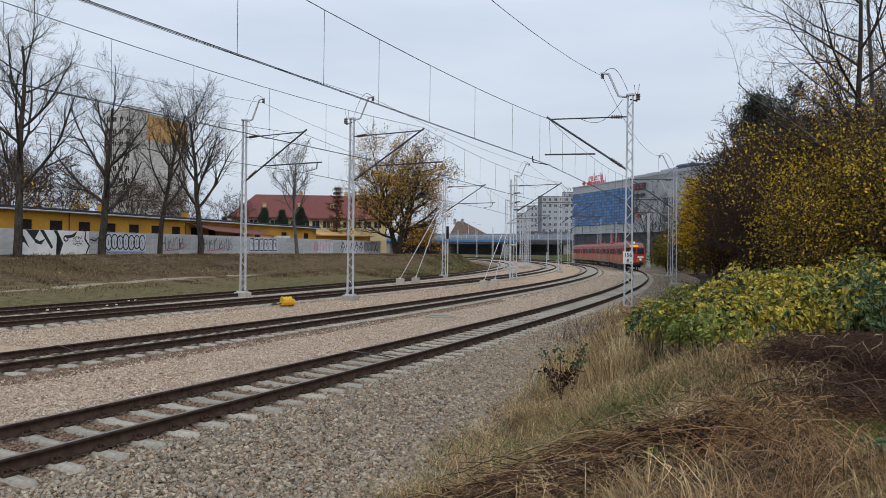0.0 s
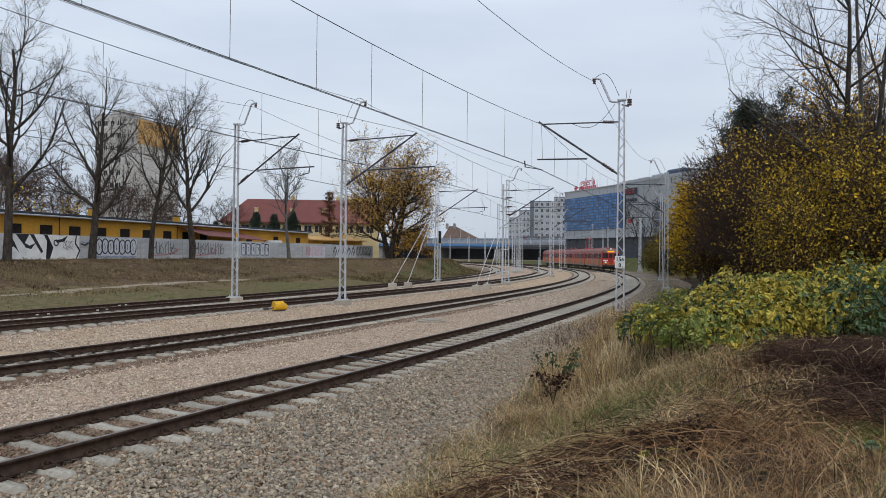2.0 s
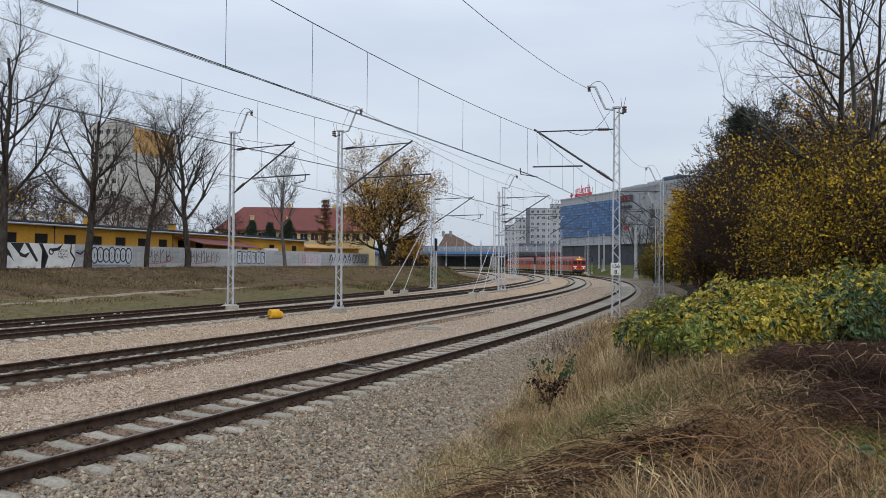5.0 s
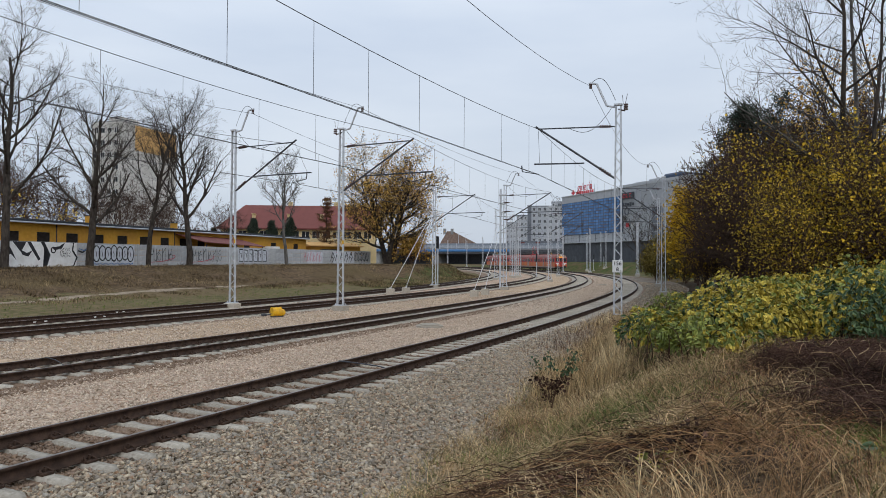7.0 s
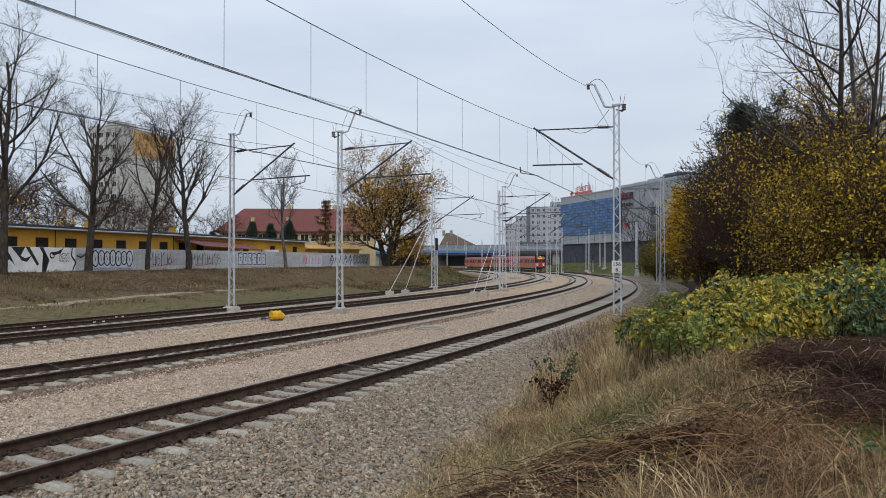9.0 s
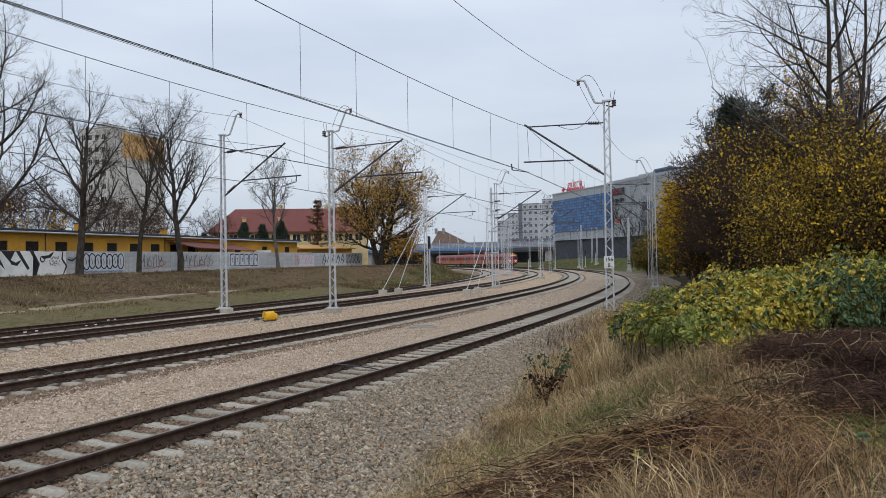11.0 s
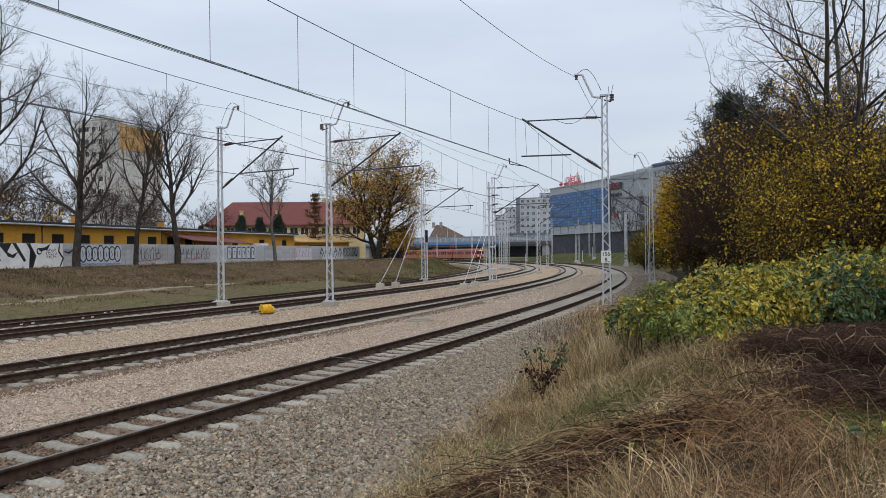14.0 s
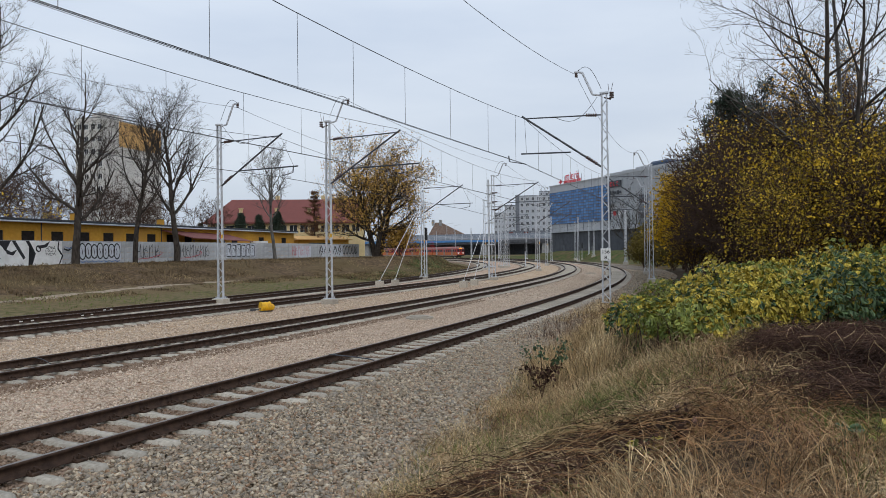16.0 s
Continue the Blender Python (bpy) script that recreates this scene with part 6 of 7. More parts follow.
bO = tree("olive and yellow leafy bush beside the line", 43, 15.0, 29, 0.7, M_BARKB, "bush", leaf=[("l", 2400, 0.12, M_YELLEAF, 0.4), ("l", 5600, 0.1, M_OLIVEY, 0.3), ("l", 900, 0.11, M_OLIVE, 0.32)], stems=6, group=G2, height=6.0, r0=0.075, lean=(0.4, 0), tip=0.009, **THICK)
for x, y, sc in ((23.6, 52, 1.1), (18.6, 40.5, 1.0), (24.5, 47, 1.15), (21.5, 39, 1.1), (27.5, 56, 1.15), (29, 49, 1.1), (17.4, 36.0, 0.85), (25, 41, 1.1), (15.2, 33.5, 0.62), (22.0, 57.5, 0.55), (25.2, 57.5, 1.3), (22.6, 50.0, 1.15)):
    copy_thing(bB, Matrix.Translation((x, y, 0.4)) @ Matrix.Rotation(rr_.uniform(0, 6), 4, "Z") @ Matrix.Scale(sc, 4))
for x, y, sc in ((17.5, 31, 1.1), (20, 33, 1.15), (16.5, 25, 0.95), (19.5, 27.5, 1.15), (22.5, 31, 1.2), (13.2, 25.5, 0.7), (23, 35.5, 1.2), (26, 40, 1.2), (18.3, 22, 0.9)):
    copy_thing(bO, Matrix.Translation((x, y, 0.75)) @ Matrix.Rotation(rr_.uniform(0, 6), 4, "Z") @ Matrix.Scale(sc, 4))
tree("tall bare tree with dark rising limbs in the wood", 44, 17.3, 31.0, 0.7, M_BARK, group=G2, height=14.5, r0=0.2, first=0.3, **{**BARE, "kids": (11, 7, 6, 3), "angle": (58, 44, 44, 40), "ratio": (0.5, 0.52, 0.52, 0.5), "droop": (0.02, 0.05, 0.04, 0.03), "tip": 0.005})
tree("tall bare grey-barked tree in the wood", 45, 19.3, 33.0, 0.7, M_BARKP, group=G2, height=15.0, r0=0.18, first=0.25, **{**BARE, "kids": (10, 6, 5, 3), "angle": (52, 42, 42, 40), "droop": (0.02, 0.06, 0.05, 0.03), "tip": 0.005})
tree("slim bare tree at the edge of the wood", 46, 16.7, 27.0, 0.7, M_BARK, group=G2, height=13.0, r0=0.12, first=0.3, **{**BARE, "kids": (9, 6, 5, 3), "angle": (40, 40, 42, 40), "tip": 0.005})
tree("tall tree with thin golden leaves in the wood", 47, 26.6, 44.5, 0.7, M_BARK, leaf=[("l", 3600, 0.17, M_OAKLEAF, 0.5)], group=G2, height=11.0, r0=0.22, first=0.3, **{**BARE, "kids": (13, 8, 6, 3), "tip": 0.012})
# a pine above the bushes
def pine(label, seed, x, y, z, h):
    rng = np.random.default_rng(seed)
    t = tagged(new("pine"), label, "pine tree")
    t.matrix_basis = Matrix.Translation((x, y, z))
    lines, ends = branching(rng, h, 0.26, (26, 9, 6), (0.34, 0.42, 0.42), (70, 48, 45), (0.03, 0.1, 0.15), (0.0, 0.07, 0.06), first=0.4, tip=0.02, shape=0.95)
    put("trunk", tubes([l for l in lines if l[2] >= 6], M_BARK, "trunk"), t)
    put("crown", tubes([l for l in lines if l[2] < 6], M_BARK, "crown"), t)["kind"] = "stuff"
    put("needles", leaf_mesh("needles", rng, ends, 26000, 0.27, M_NEEDLE, 0.24, slim=0.1), t)["kind"] = "stuff"


pine("dark green pine rising above the brown bushes", 51, 26.4, 55.6, 0.4, 13.2)
tree("bare tree before the shopping centre", 52, 41.4, 140, 0.4, M_BARK, stems=2, height=13.0, r0=0.16, first=0.25, lean=(0.15, 0), **{**BARE, "kids": (10, 7, 5, 2), "tip": 0.014})
gs = tree("dull green bush by the foot of the wood", 53, 38.5, 118, 0.2, M_BARKB, "bush", leaf=[("l", 5000, 0.35, M_OLIVE, 0.5)], stems=6, height=6.0, r0=0.09, lean=(0.45, 0), tip=0.02, **{**THICK, "kids": (8, 6, 4)})
for x, y, sc in ((28.6, 92, 0.55), (41, 112, 1.1), (31.5, 96, 0.7), (35, 104, 0.9), (28.2, 80, 0.5), (31, 84, 0.8)):
    copy_thing(gs, Matrix.Translation((x, y, 0.1)) @ Matrix.Rotation(rr_.uniform(0, 6), 4, "Z") @ Matrix.Scale(sc, 4))

# ---- grass, brambles and weeds in the foreground ----


def zg(x, y):
    return ground_z(np.array(x, float), np.array(y, float))


def blades(nm, rng, x, y, h, w, material, label, lean=0.5, category="grass", clump=None):
    n = len(x)
    z = zg(x, y)
    az = rng.random(n) * 6.283
    if clump is not None:
        az = clump + rng.normal(size=n) * 0.9
    le = lean * (0.3 + 1.0 * rng.random(n)) * h
    d = np.stack([np.cos(az), np.sin(az), 0 * az], -1)
    sd = np.stack([-np.sin(az), np.cos(az), 0 * az], -1)
    tw = rng.random(n) * 6.283
    sd = np.stack([np.cos(tw), np.sin(tw), 0 * tw], -1)
    p = np.stack([x, y, z - 0.02], -1)
    V = []
    for u, ww in ((0, 1.0), (0.4, 0.85), (0.75, 0.55), (1.0, 0.12)):
        c = p + d * (le * u ** 2)[:, None] + np.array([0, 0, 1.0]) * (h * (u - 0.32 * lean * u ** 3))[:, None]
        V += [c - sd * (w * ww / 2)[:, None], c + sd * (w * ww / 2)[:, None]]
    V = np.stack(V, 1)
    i = np.arange(n)[:, None] * 8
    F = np.concatenate([i + np.array([[2 * k, 2 * k + 1, 2 * k + 3, 2 * k + 2]]) for k in range(3)])
    tagged(put(nm, fast(nm, V.reshape(-1, 3), F, material)), label, category, kind="stuff")


rng = np.random.default_rng(77)


def field(n, smin, smax, e0, e1, pw=1.0):
    s = smin + (smax - smin) * rng.random(n)
    e = e0 + (e1 - e0) * rng.random(n) ** pw
    x, y, _ = on_line(s, -(verge(s) + e))
    return x, y


def clumped(n, nc, smin, smax, e0, e1, sd, pw=1.0):
    cx, cy = field(nc, smin, smax, e0, e1, pw)
    k = rng.integers(0, nc, n)
    ca = rng.random(nc) * 6.283
    return cx[k] + rng.normal(size=n) * sd, cy[k] + rng.normal(size=n) * sd, ca[k], k


def keep_off(x, y, *rest, thin=True):
    s, o = line_coords(x, y)
    ok = (-o > verge(s) - 0.25) & (np.hypot(x, y) > 2.2)
    if thin:
        dark = ((x / 1.2) ** 2 + ((y - 5.6) / 0.9) ** 2 < 1) | (((x - 1.1) / 1.6) ** 2 + ((y - 6.9) / 1.1) ** 2 < 1) | (((x - 6.9) / 2.5) ** 2 + ((y - 9.8) / 2.4) ** 2 < 1) | (x > 0.54 * y) & (y > 5.6) & (y < 8.8)
        patch = np.sin(x * 2.6 + 0.7 * y) + np.cos(y * 2.1 - 0.9 * x) < -0.75
        ok &= ~((dark | patch) & (rng.random(len(x)) < np.where(dark, np.where(x > 4, 0.95, 0.5), 0.5)))
    return [a[ok] for a in (x, y, *rest)]


x, y, ca, k = clumped(52000, 1300, 2, 32, -0.1, 8.0, 0.17)
x, y, ca = keep_off(x, y, ca)
blades("dry_grass", rng, x, y, 0.2 + 0.38 * rng.random(len(x)), 0.004 + 0.005 * rng.random(len(x)), M_STRAW, "long straw-coloured dry grass in tussocks", 0.8, clump=ca)
x, y, ca, k = clumped(82000, 1700, 2, 15, -0.1, 7.5, 0.17)
x, y, ca = keep_off(x, y, ca)
blades("dry_grass", rng, x, y, 0.1 + 0.26 * rng.random(len(x)), 0.004 + 0.005 * rng.random(len(x)), M_STRAW, "dense fine straw-coloured grass in the foreground", 1.5, clump=ca)
x, y, ca, k = clumped(2500, 24, 27, 37, -0.9, 0.9, 0.2)
blades("tall_grass", rng, x, y, 0.4 + 0.5 * rng.random(len(x)), 0.008 + 0.005 * rng.random(len(x)), M_STRAW, "tall pale grass round the mast foot", 0.5, clump=ca)
x, y, ca, k = clumped(22000, 520, 2, 26, 0.0, 8.0, 0.22)
x, y, ca = keep_off(x, y, ca, thin=False)
blades("dry_grass", rng, x, y, 0.14 + 0.22 * rng.random(len(x)), 0.006 + 0.005 * rng.random(len(x)), M_DEAD, "flattened brown dead grass on the bank", 1.6, clump=ca)
x, y, ca, k = clumped(26000, 300, 2, 30, -0.2, 7.0, 0.24)
x, y, ca = keep_off(x, y, ca)
blades("green_grass", rng, x, y, 0.12 + 0.22 * rng.random(len(x)), 0.006 + 0.005 * rng.random(len(x)), M_GREENB, "patches of fresh green grass among the straw", 0.7, clump=ca)
x, y, ca, k = clumped(15000, 240, 2, 16, -0.1, 5.0, 0.2)
x, y, ca = keep_off(x, y, ca, thin=False)
blades("rusty_grass", rng, x, y, 0.12 + 0.3 * rng.random(len(x)), 0.004 + 0.005 * rng.random(len(x)), M_RUST, "rust-coloured withered grass on the bank", 1.3, clump=ca)
gx, gy = 2.5 + 0.75 * rng.normal(size=9000), 10.0 + 0.9 * rng.normal(size=9000)
gx, gy = np.concatenate([gx, 0.5 + 0.4 * rng.normal(size=1500), 4.3 + 0.4 * rng.normal(size=1800)]), np.concatenate([gy, 6.0 + 0.25 * rng.normal(size=1500), 6.2 + 0.3 * rng.normal(size=1800)])
gx, gy = keep_off(gx, gy, thin=False)
blades("green_grass", rng, gx, gy, 0.12 + 0.2 * rng.random(len(gx)), 0.005 + 0.005 * rng.random(len(gx)), M_GREENB, "fresh green grass at the edge of the gravel", 0.9)
# taller pale tufts by the mast and before the brambles
x, y, ca, k = clumped(7000, 60, 15, 33, 0.2, 2.0, 0.18)
blades("tall_grass", rng, x, y, 0.5 + 0.5 * rng.random(len(x)), 0.006 + 0.005 * rng.random(len(x)), M_STRAW, "tall pale dry grass beside the gravel", 0.45, clump=ca)
x, y, ca, k = clumped(900, 40, 20, 36, -0.9, 1.0, 0.25)
blades("dead_weeds", rng, x, y, 0.55 + 0.65 * rng.random(len(x)), 0.006 + 0.004 * rng.random(len(x)), M_DEAD, "thin dark dead weeds standing at the edge of the gravel", 0.35, "dead weeds")
# bank grass beyond the tracks
s = 5 + 100 * rng.random(52000)
u = 9 + 18 * rng.random(52000)
x, y, _ = on_line(s, track_off(3, s) + 1.5 + u)
away = abs(track_off(3, s) + 1.5 + u - np.interp(s, [6, 27, 33, 39, 51, 58], [28.5, 30.8, 31.8, 32.4, 33.0, 33.4])) > 0.55
x, y = x[away], y[away]
tuft = 0.5 + 0.9 * np.clip(np.sin(x * 1.9 + 0.6 * y) * np.cos(y * 1.3 - 0.5 * x) + 0.4 * np.sin(x * 4.7 + y * 3.9), 0, 1)
blades("bank_tufts", rng, x, y, tuft * (0.13 + 0.22 * rng.random(len(x))), 0.02 + 0.025 * rng.random(len(x)), M_BANKT, "short faded grass on the far bank", 0.8)
s = 5 + 110 * rng.random(12000)
w = np.interp(s, [30, 55, 75, 90, 105], [27, 24, 17, 9, 6])
x, y, _ = on_line(s, track_off(3, s) + 1.5 + 1.6 + 0.45 * w * rng.random(12000))
blades("bank_tufts", rng, x, y, 0.07 + 0.1 * rng.random(len(x)), 0.015 + 0.02 * rng.random(len(x)), M_GREENB, "green grass at the foot of the far bank", 0.7)

cs, cu_ = 5 + 85 * rng.random(340), 15 + 12 * rng.random(340)
k = rng.integers(0, 340, 15000)
x, y, _ = on_line(cs[k], track_off(3, cs[k]) + 1.5 + cu_[k])
x, y = x + 0.5 * rng.normal(size=15000), y + 0.5 * rng.normal(size=15000)
blades("bank_clumps", rng, x, y, 0.08 + 0.16 * rng.random(len(x)), 0.02 + 0.02 * rng.random(len(x)), M_BANKD, "dark brown weed clumps on the far bank", 1.4)
s = 66 + 60 * rng.random(16000)
x, y, _ = on_line(s, track_off(3, s) + 1.8 + 9 * rng.random(16000))
blades("bank_clumps", rng, x, y, 0.12 + 0.25 * rng.random(len(x)), 0.03 + 0.03 * rng.random(len(x)), M_BANKT, "faded grass on the green bank", 0.8)


# brambles with large leaves
def big_leaf():
    """A toothed, folded leaf along +y, 1 unit long."""
    out = [(0, 0), (0.26, 0.1), (0.41, 0.3), (0.39, 0.5), (0.3, 0.7), (0.14, 0.88), (0, 1.0)]
    V = [(0, yy, 0.02 * math.sin(yy * 3)) for _, yy in out]
    V += [(xx, yy, 0.2 * xx - 0.22 * yy * yy) for xx, yy in out[1:-1]]
    V += [(-xx, yy, 0.2 * xx - 0.22 * yy * yy) for xx, yy in out[1:-1]]
    V = np.array(V)
    V[:7, 2] -= 0.22 * V[:7, 1] ** 2
    F = []
    for side in (7, 12):
        ch = [0] + list(range(side, side + 5)) + [6]
        for k in range(6):
            F.append((k, k + 1, ch[k + 1]) if k == 0 else (k, k + 1, ch[k + 1]))
            if 0 < k:
                F.append((k, ch[k + 1], ch[k]))
    return V, np.array(F)


BLV, BLF = big_leaf()


def leaf_cloud(nm, rng, P, N, size, material, parent):
    """Large leaves at P, roughly facing N."""
    n = len(P)
    up = N + rng.normal(size=(n, 3)) * 0.7
    up /= np.linalg.norm(up, axis=1)[:, None]
    f = N * np.array([0.6, 0.6, 0.0]) - np.array([0, 0, 0.7]) + rng.normal(size=(n, 3)) * 0.5
    f -= up * np.sum(f * up, axis=1)[:, None]
    f /= np.linalg.norm(f, axis=1)[:, None]
    r = np.cross(f, up)
    sz = (size * (0.65 + 0.7 * rng.random(n)))[:, None, None]
    V = P[:, None] + sz * (BLV[None, :, 0:1] * r[:, None] + BLV[None, :, 1:2] * f[:, None] + BLV[None, :, 2:3] * up[:, None])
    F = (np.arange(n)[:, None, None] * len(BLV) + BLF[None]).reshape(-1, 3)
    ob = put(nm, fast(nm, V.reshape(-1, 3), F, material), parent)
    ob["kind"] = "stuff"


def bramble(label, cx, cy, rx, ry, h, n, seed, mix):
    n = int(n * 1.35)
    rg = np.random.default_rng(seed)
    t = tagged(new("bramble_bush"), label, "bramble bush", "brambles on the bank")
    z0 = float(zg([cx], [cy])[0])
    t.matrix_basis = Matrix.Translation((cx, cy, z0))
    # arching canes
    lines = []
    for k in range(int(26 * rx * ry) + 14):
        a, q = rg.random() * 6.283, math.sqrt(rg.random())
        bx, by = rx * q * math.cos(a), ry * q * math.sin(a)
        az = rg.random() * 6.283
        L = h * (0.6 + 0.6 * rg.random())
        pts = [(bx + math.cos(az) * L * 0.5 * u * u, by + math.sin(az) * L * 0.5 * u * u, -0.05 + L * (u - 0.32 * u * u * u)) for u in np.linspace(0, 1, 7)]
        lines.append((np.array(pts), np.linspace(0.011, 0.005, 7), 4))
    put("cane_tangle", tubes(lines, M_DEAD, "canes"), t)["kind"] = "stuff"
    # leaves on a lumpy dome, thicker outside
    a = rg.random(n) * 6.283
    q = np.sqrt(rg.random(n))
    lump = 1 + 0.18 * np.sin(3 * a + seed) + 0.12 * np.sin(7 * a + 2 * seed)
    dx, dy = rx * q * np.cos(a) * lump, ry * q * np.sin(a) * lump
    top = h * np.sqrt(np.clip(1 - (q * 0.93) ** 2.6, 0, 1)) * (1 + 0.2 * np.sin(dx * 3.1 + seed) * np.cos(dy * 2.7) + 0.12 * np.sin(dx * 8.3 + 2 * seed) * np.cos(dy * 7.1))
    dz = top * (1 - 0.75 * rg.random(n) ** 2.2)
    P = np.stack([dx, dy, dz], -1)
    N = np.stack([1.3 * dx / rx ** 2, 1.3 * dy / ry ** 2, 0.75 + 0 * dx], -1)
    N /= np.linalg.norm(N, axis=1)[:, None]
    patch = 1.3 * np.sin(dx * 2.3 + seed) + 1.1 * np.cos(dy * 2.9 - seed) + 0.75 * rg.normal(size=n)
    order = np.argsort(patch)
    i0, i1 = int(n * mix[0]), int(n * (mix[0] + mix[1]))
    for sel, m_ in ((order[:i0], M_LEAFG), (order[i0:i1], M_LEAFY), (order[i1:], M_LEAFO)):
        if len(sel):
            leaf_cloud("leaves", rg, P[sel], N[sel], 0.092, m_, t)
    # single sprays that stand out of the top, leaf by leaf
    me = {m_: fast("leaf", BLV * 0.13, BLF, m_) for m_ in (M_LEAFG, M_LEAFY, M_LEAFO)}
    for k in range(26 if n > 500 else 4):
        a1, q1 = rg.random() * 6.283, 0.5 + 0.5 * rg.random()
        px, py = rx * q1 * math.cos(a1), ry * q1 * math.sin(a1)
        pz = h * math.sqrt(max(0.02, 1 - (q1 * 0.93) ** 2.6)) + 0.06
        put("leaf", me[(M_LEAFG, M_LEAFY, M_LEAFO)[k % 3]], t, Matrix.Translation((px, py, pz)) @ Euler((rg.normal() * 0.5, rg.normal() * 0.5, rg.random() * 6.28)).to_matrix().to_4x4())
    return t


G_ = [
    ("sprawling bramble bush with green and yellow leaves", 5.2, 13.2, 1.3, 1.1, 0.85, 2100, 1, (0.42, 0.46)),
    ("dense bramble bush, yellowing on top", 6.6, 13.6, 1.3, 1.2, 1.0, 2200, 2, (0.36, 0.56)),
    ("bramble bush with dark green leaves", 8.3, 13.2, 1.5, 1.3, 1.35, 2600, 3, (0.4, 0.25)),
    ("low bramble bush at the edge of the gravel", 5.4, 16.5, 1.1, 1.6, 0.85, 1500, 4, (0.6, 0.25)),
    ("yellow-green bramble bush on the bank", 7.6, 16.2, 1.7, 1.6, 1.25, 2300, 5, (0.38, 0.58)),
    ("tall bramble bush before the wood", 10.2, 15.6, 1.9, 1.7, 1.65, 2600, 6, (0.4, 0.5)),
    ("low green bramble bush near the mast", 8.4, 22.5, 1.2, 2.4, 0.8, 1600, 7, (0.6, 0.15)),
    ("bramble bush at the foot of the wood", 10.8, 19.5, 2.0, 2.0, 1.25, 2300, 8, (0.4, 0.5)),
    ("dark bramble bush beside the dead stems", 10.0, 12.6, 1.5, 1.3, 1.3, 2100, 11, (0.4, 0.25)),
    ("small low bramble clump in the dead stems", 3.7, 5.8, 0.28, 0.2, 0.14, 70, 9, (0.5, 0.1)),
    ("small green bramble sprout in the grass", 2.05, 6.4, 0.24, 0.16, 0.16, 40, 10, (0.5, 0.5)),
]
for row in G_:
    bramble(*row)


# tangle of dead brown stems before the brambles
def tangle(label, cx, cy, rx, ry, h, n, seed, material, r=0.006):
    rg = np.random.default_rng(seed)
    lines = []
    for k in range(n):
        a, q = rg.random() * 6.283, math.sqrt(rg.random())
        bx, by = cx + rx * q * math.cos(a), cy + ry * q * math.sin(a)
        az, L = rg.random() * 6.283, 0.25 + 0.75 * rg.random()
        hh = h * (0.4 + 0.8 * rg.random())
        z0 = float(zg([bx], [by])[0])
        u = np.linspace(0, 1, 6)
        wob = rg.normal(size=(6, 2)) * 0.045
        pts = np.stack([bx + math.cos(az) * L * u ** 1.3 + wob[:, 0], by + math.sin(az) * L * u ** 1.3 + wob[:, 1], z0 + hh * np.sin(np.pi * (0.08 + 0.8 * u)) - 0.05], -1)
        lines.append((pts, np.linspace(r, r * 0.45, 6), 3))
    tagged(put("dead_stems", tubes(lines, material, "dead_stems")), label, "dead stems", kind="stuff")


tangle("matted tangle of red-brown dead stems on the bank", 6.95, 9.8, 2.1, 1.9, 0.42, 7000, 61, M_DEAD, 0.004)
tangle("matted dead stems beside the path", 4.9, 7.2, 1.1, 1.3, 0.3, 2200, 62, M_DEAD, 0.0038)
tangle("fallen dead stalks at the edge of the gravel", 1.3, 6.9, 1.3, 0.8, 0.28, 800, 63, M_DEAD, 0.0055)
tangle("dark arching dead canes above the grass", 2.6, 7.6, 2.2, 1.2, 0.42, 120, 66, M_DEAD, 0.004)
tangle("pale bent straw stalks over the dead stems", 5.4, 9.6, 2.6, 2.0, 0.5, 240, 64, M_STRAW, 0.004)
tangle("rust-brown withered fronds over the dead stalks", 1.3, 6.6, 1.7, 1.0, 0.24, 900, 67, M_RUST, 0.0036)
tangle("rust-brown withered stems on the lower bank", 4.6, 6.8, 1.6, 1.1, 0.24, 450, 68, M_RUST, 0.0036)
tangle("thick pale broken stalks lying in the grass", 2.6, 6.6, 0.9, 0.5, 0.2, 26, 69, M_STRAW, 0.009)
tangle("pale fallen stalks on the bank", 1.9, 7.1, 1.7, 1.0, 0.3, 480, 65, M_STRAW, 0.006)


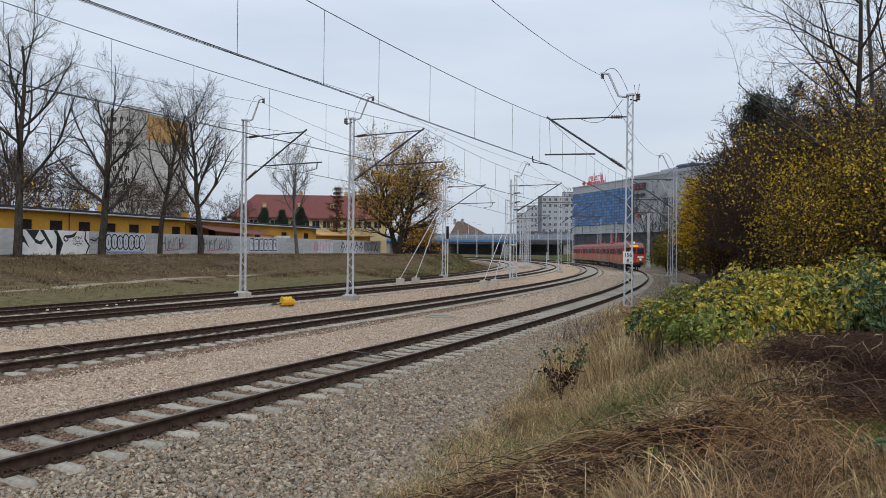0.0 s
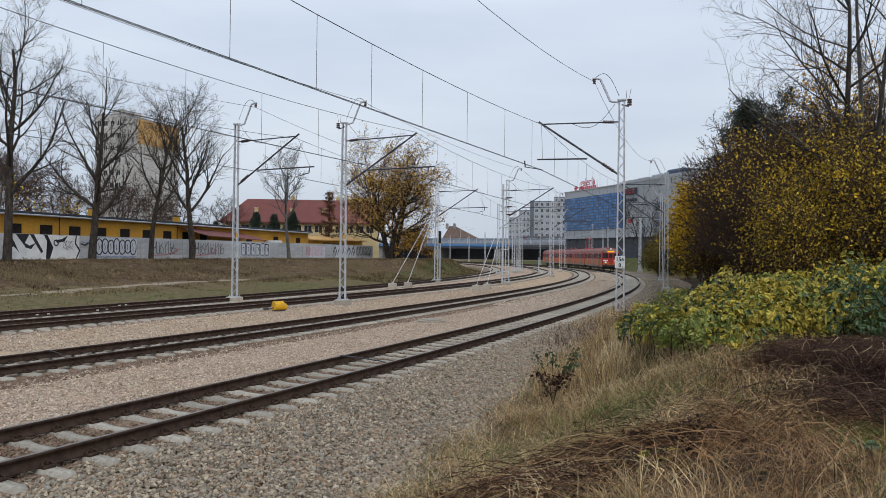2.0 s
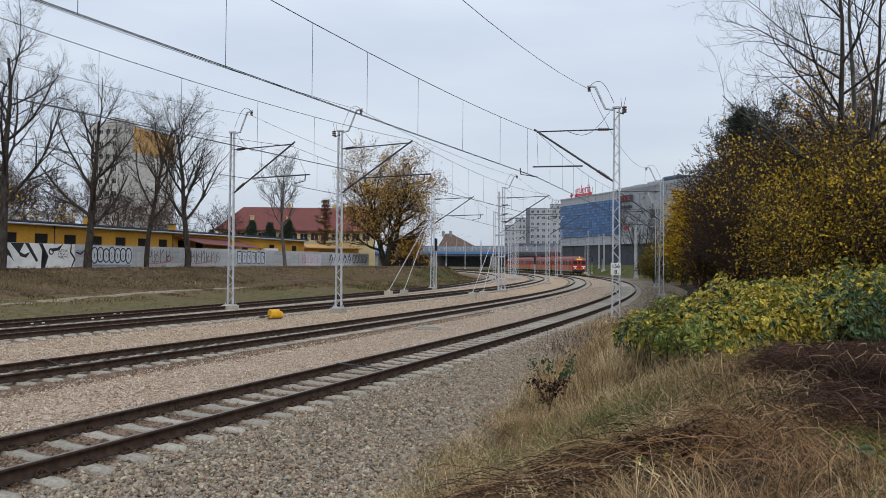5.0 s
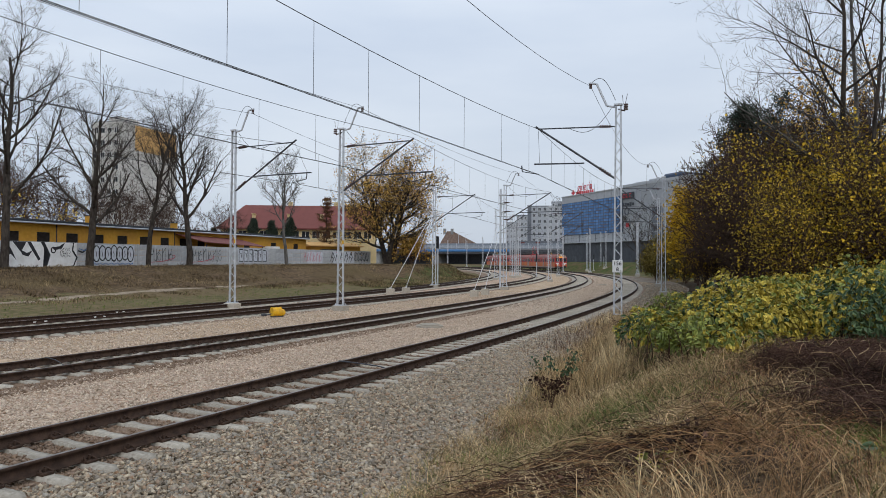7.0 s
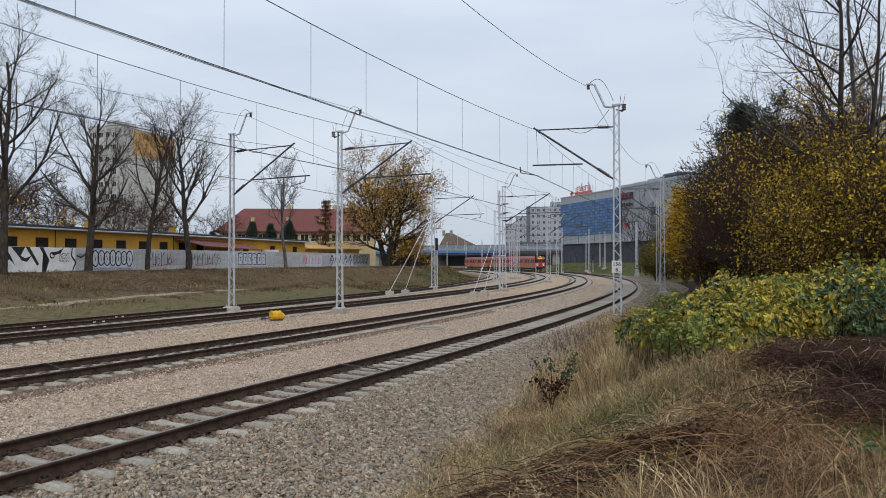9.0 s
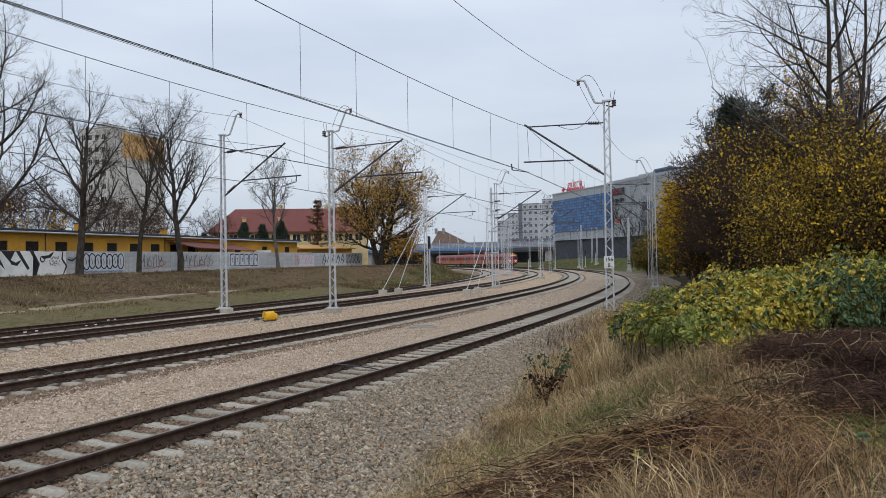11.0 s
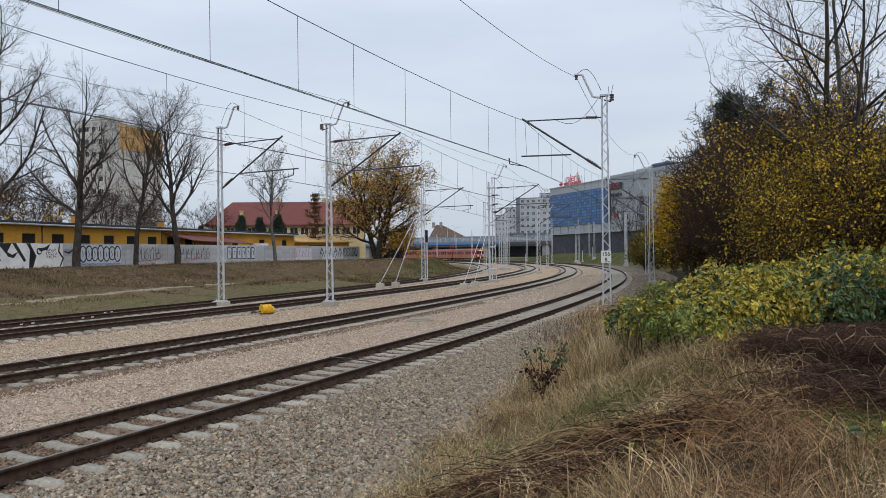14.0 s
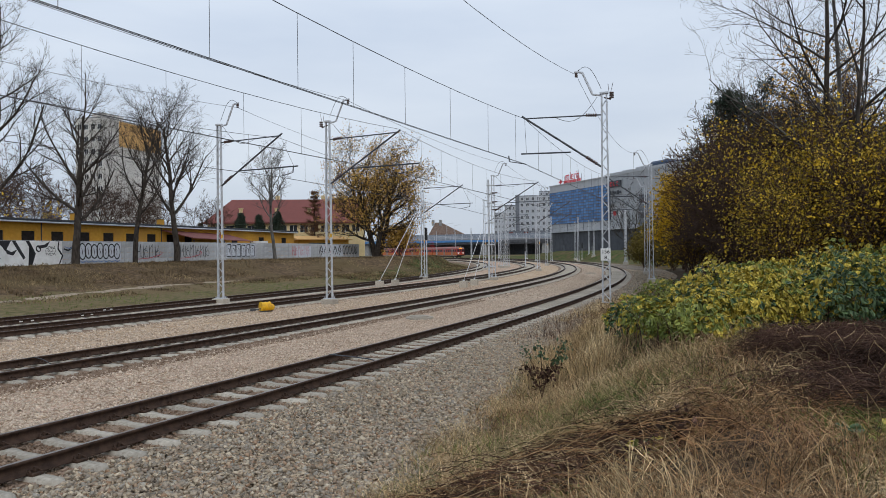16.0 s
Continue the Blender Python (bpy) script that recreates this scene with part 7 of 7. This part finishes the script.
# a single dark weed at the edge of the gravel
def weed(x, y):
    rg = np.random.default_rng(9)
    z0 = float(zg([x], [y])[0])
    t = tagged(new("weed"), "upright dark-leaved weed at the edge of the gravel", "weed")
    t.matrix_basis = Matrix.Translation((x, y, z0))
    lines, P = [], []
    for k in range(7):
        az, L = rg.random() * 6.283, 0.6 + 0.55 * rg.random()
        pts = np.array([(math.cos(az) * 0.45 * u * u * L, math.sin(az) * 0.45 * u * u * L, L * u) for u in np.linspace(0, 1, 6)])
        lines.append((pts, np.linspace(0.008, 0.004, 6), 4))
        P += [pts[3] * 0.5 + pts[2] * 0.5, pts[3], pts[4], pts[5], pts[4] * 0.5 + pts[5] * 0.5]
    for ln in lines:
        put("stem", tubes([ln], M_DEAD, "stem"), t)
    P = np.repeat(np.array(P), 8, axis=0)
    P = P + rg.normal(size=P.shape) * 0.06
    N = np.tile([[0, 0, 1.0]], (len(P), 1))
    hi = P[:, 2] > 0.75
    leaf_cloud("leaves", rg, P[hi], N[hi], 0.062, M_LEAFO, t)
    leaf_cloud("leaves", rg, P[~hi], N[~hi], 0.062, M_DEAD, t)


weed(2.15, 12.9)


# dark curled dead leaves among the fallen stalks
def dead_leaves(label, cx, cy, rx, ry, n, seed):
    rg = np.random.default_rng(seed)
    a_, q = rg.random(n) * 6.283, np.sqrt(rg.random(n))
    X, Y = cx + rx * q * np.cos(a_), cy + ry * q * np.sin(a_)
    P = np.stack([X, Y, zg(X, Y) + 0.02 + 0.22 * rg.random(n) ** 2], -1)
    tagged(put("dead_leaves", leaf_mesh("dead_leaves", rg, P, n, 0.07, M_DEAD, 0.01)), label, "dead leaves", kind="stuff")


dead_leaves("dark curled dead leaves at the edge of the gravel", 1.1, 6.9, 1.6, 1.0, 4600, 91)
dead_leaves("brown dead leaves among the stems", 7.2, 9.7, 2.6, 2.2, 9000, 92)

# ---- what moves: the train, drawing away round the curve ----


def car_pose(s_mid):
    """A car on its two bogies."""
    a, b = s_mid - 7.3, s_mid + 7.3
    xa, ya, _ = on_line(a, 0.75)
    xb, yb, _ = on_line(b, 0.75)
    h = math.atan2(xb - xa, yb - ya)
    return Matrix.Translation(((xa + xb) / 2, (ya + yb) / 2, 0.185)) @ Matrix.Rotation(-h, 4, "Z")


def motions():
    for k, car in enumerate((car_rear, car_mid, car_front)):
        rows = []
        for i in range(33):
            t = i * 0.5
            rear = 100.4 + 10.75 * t - 0.075 * t * t
            rows.append((t, car_pose(rear + 10.7 + 21.6 * k)))
        walk(car, rows)


motions()
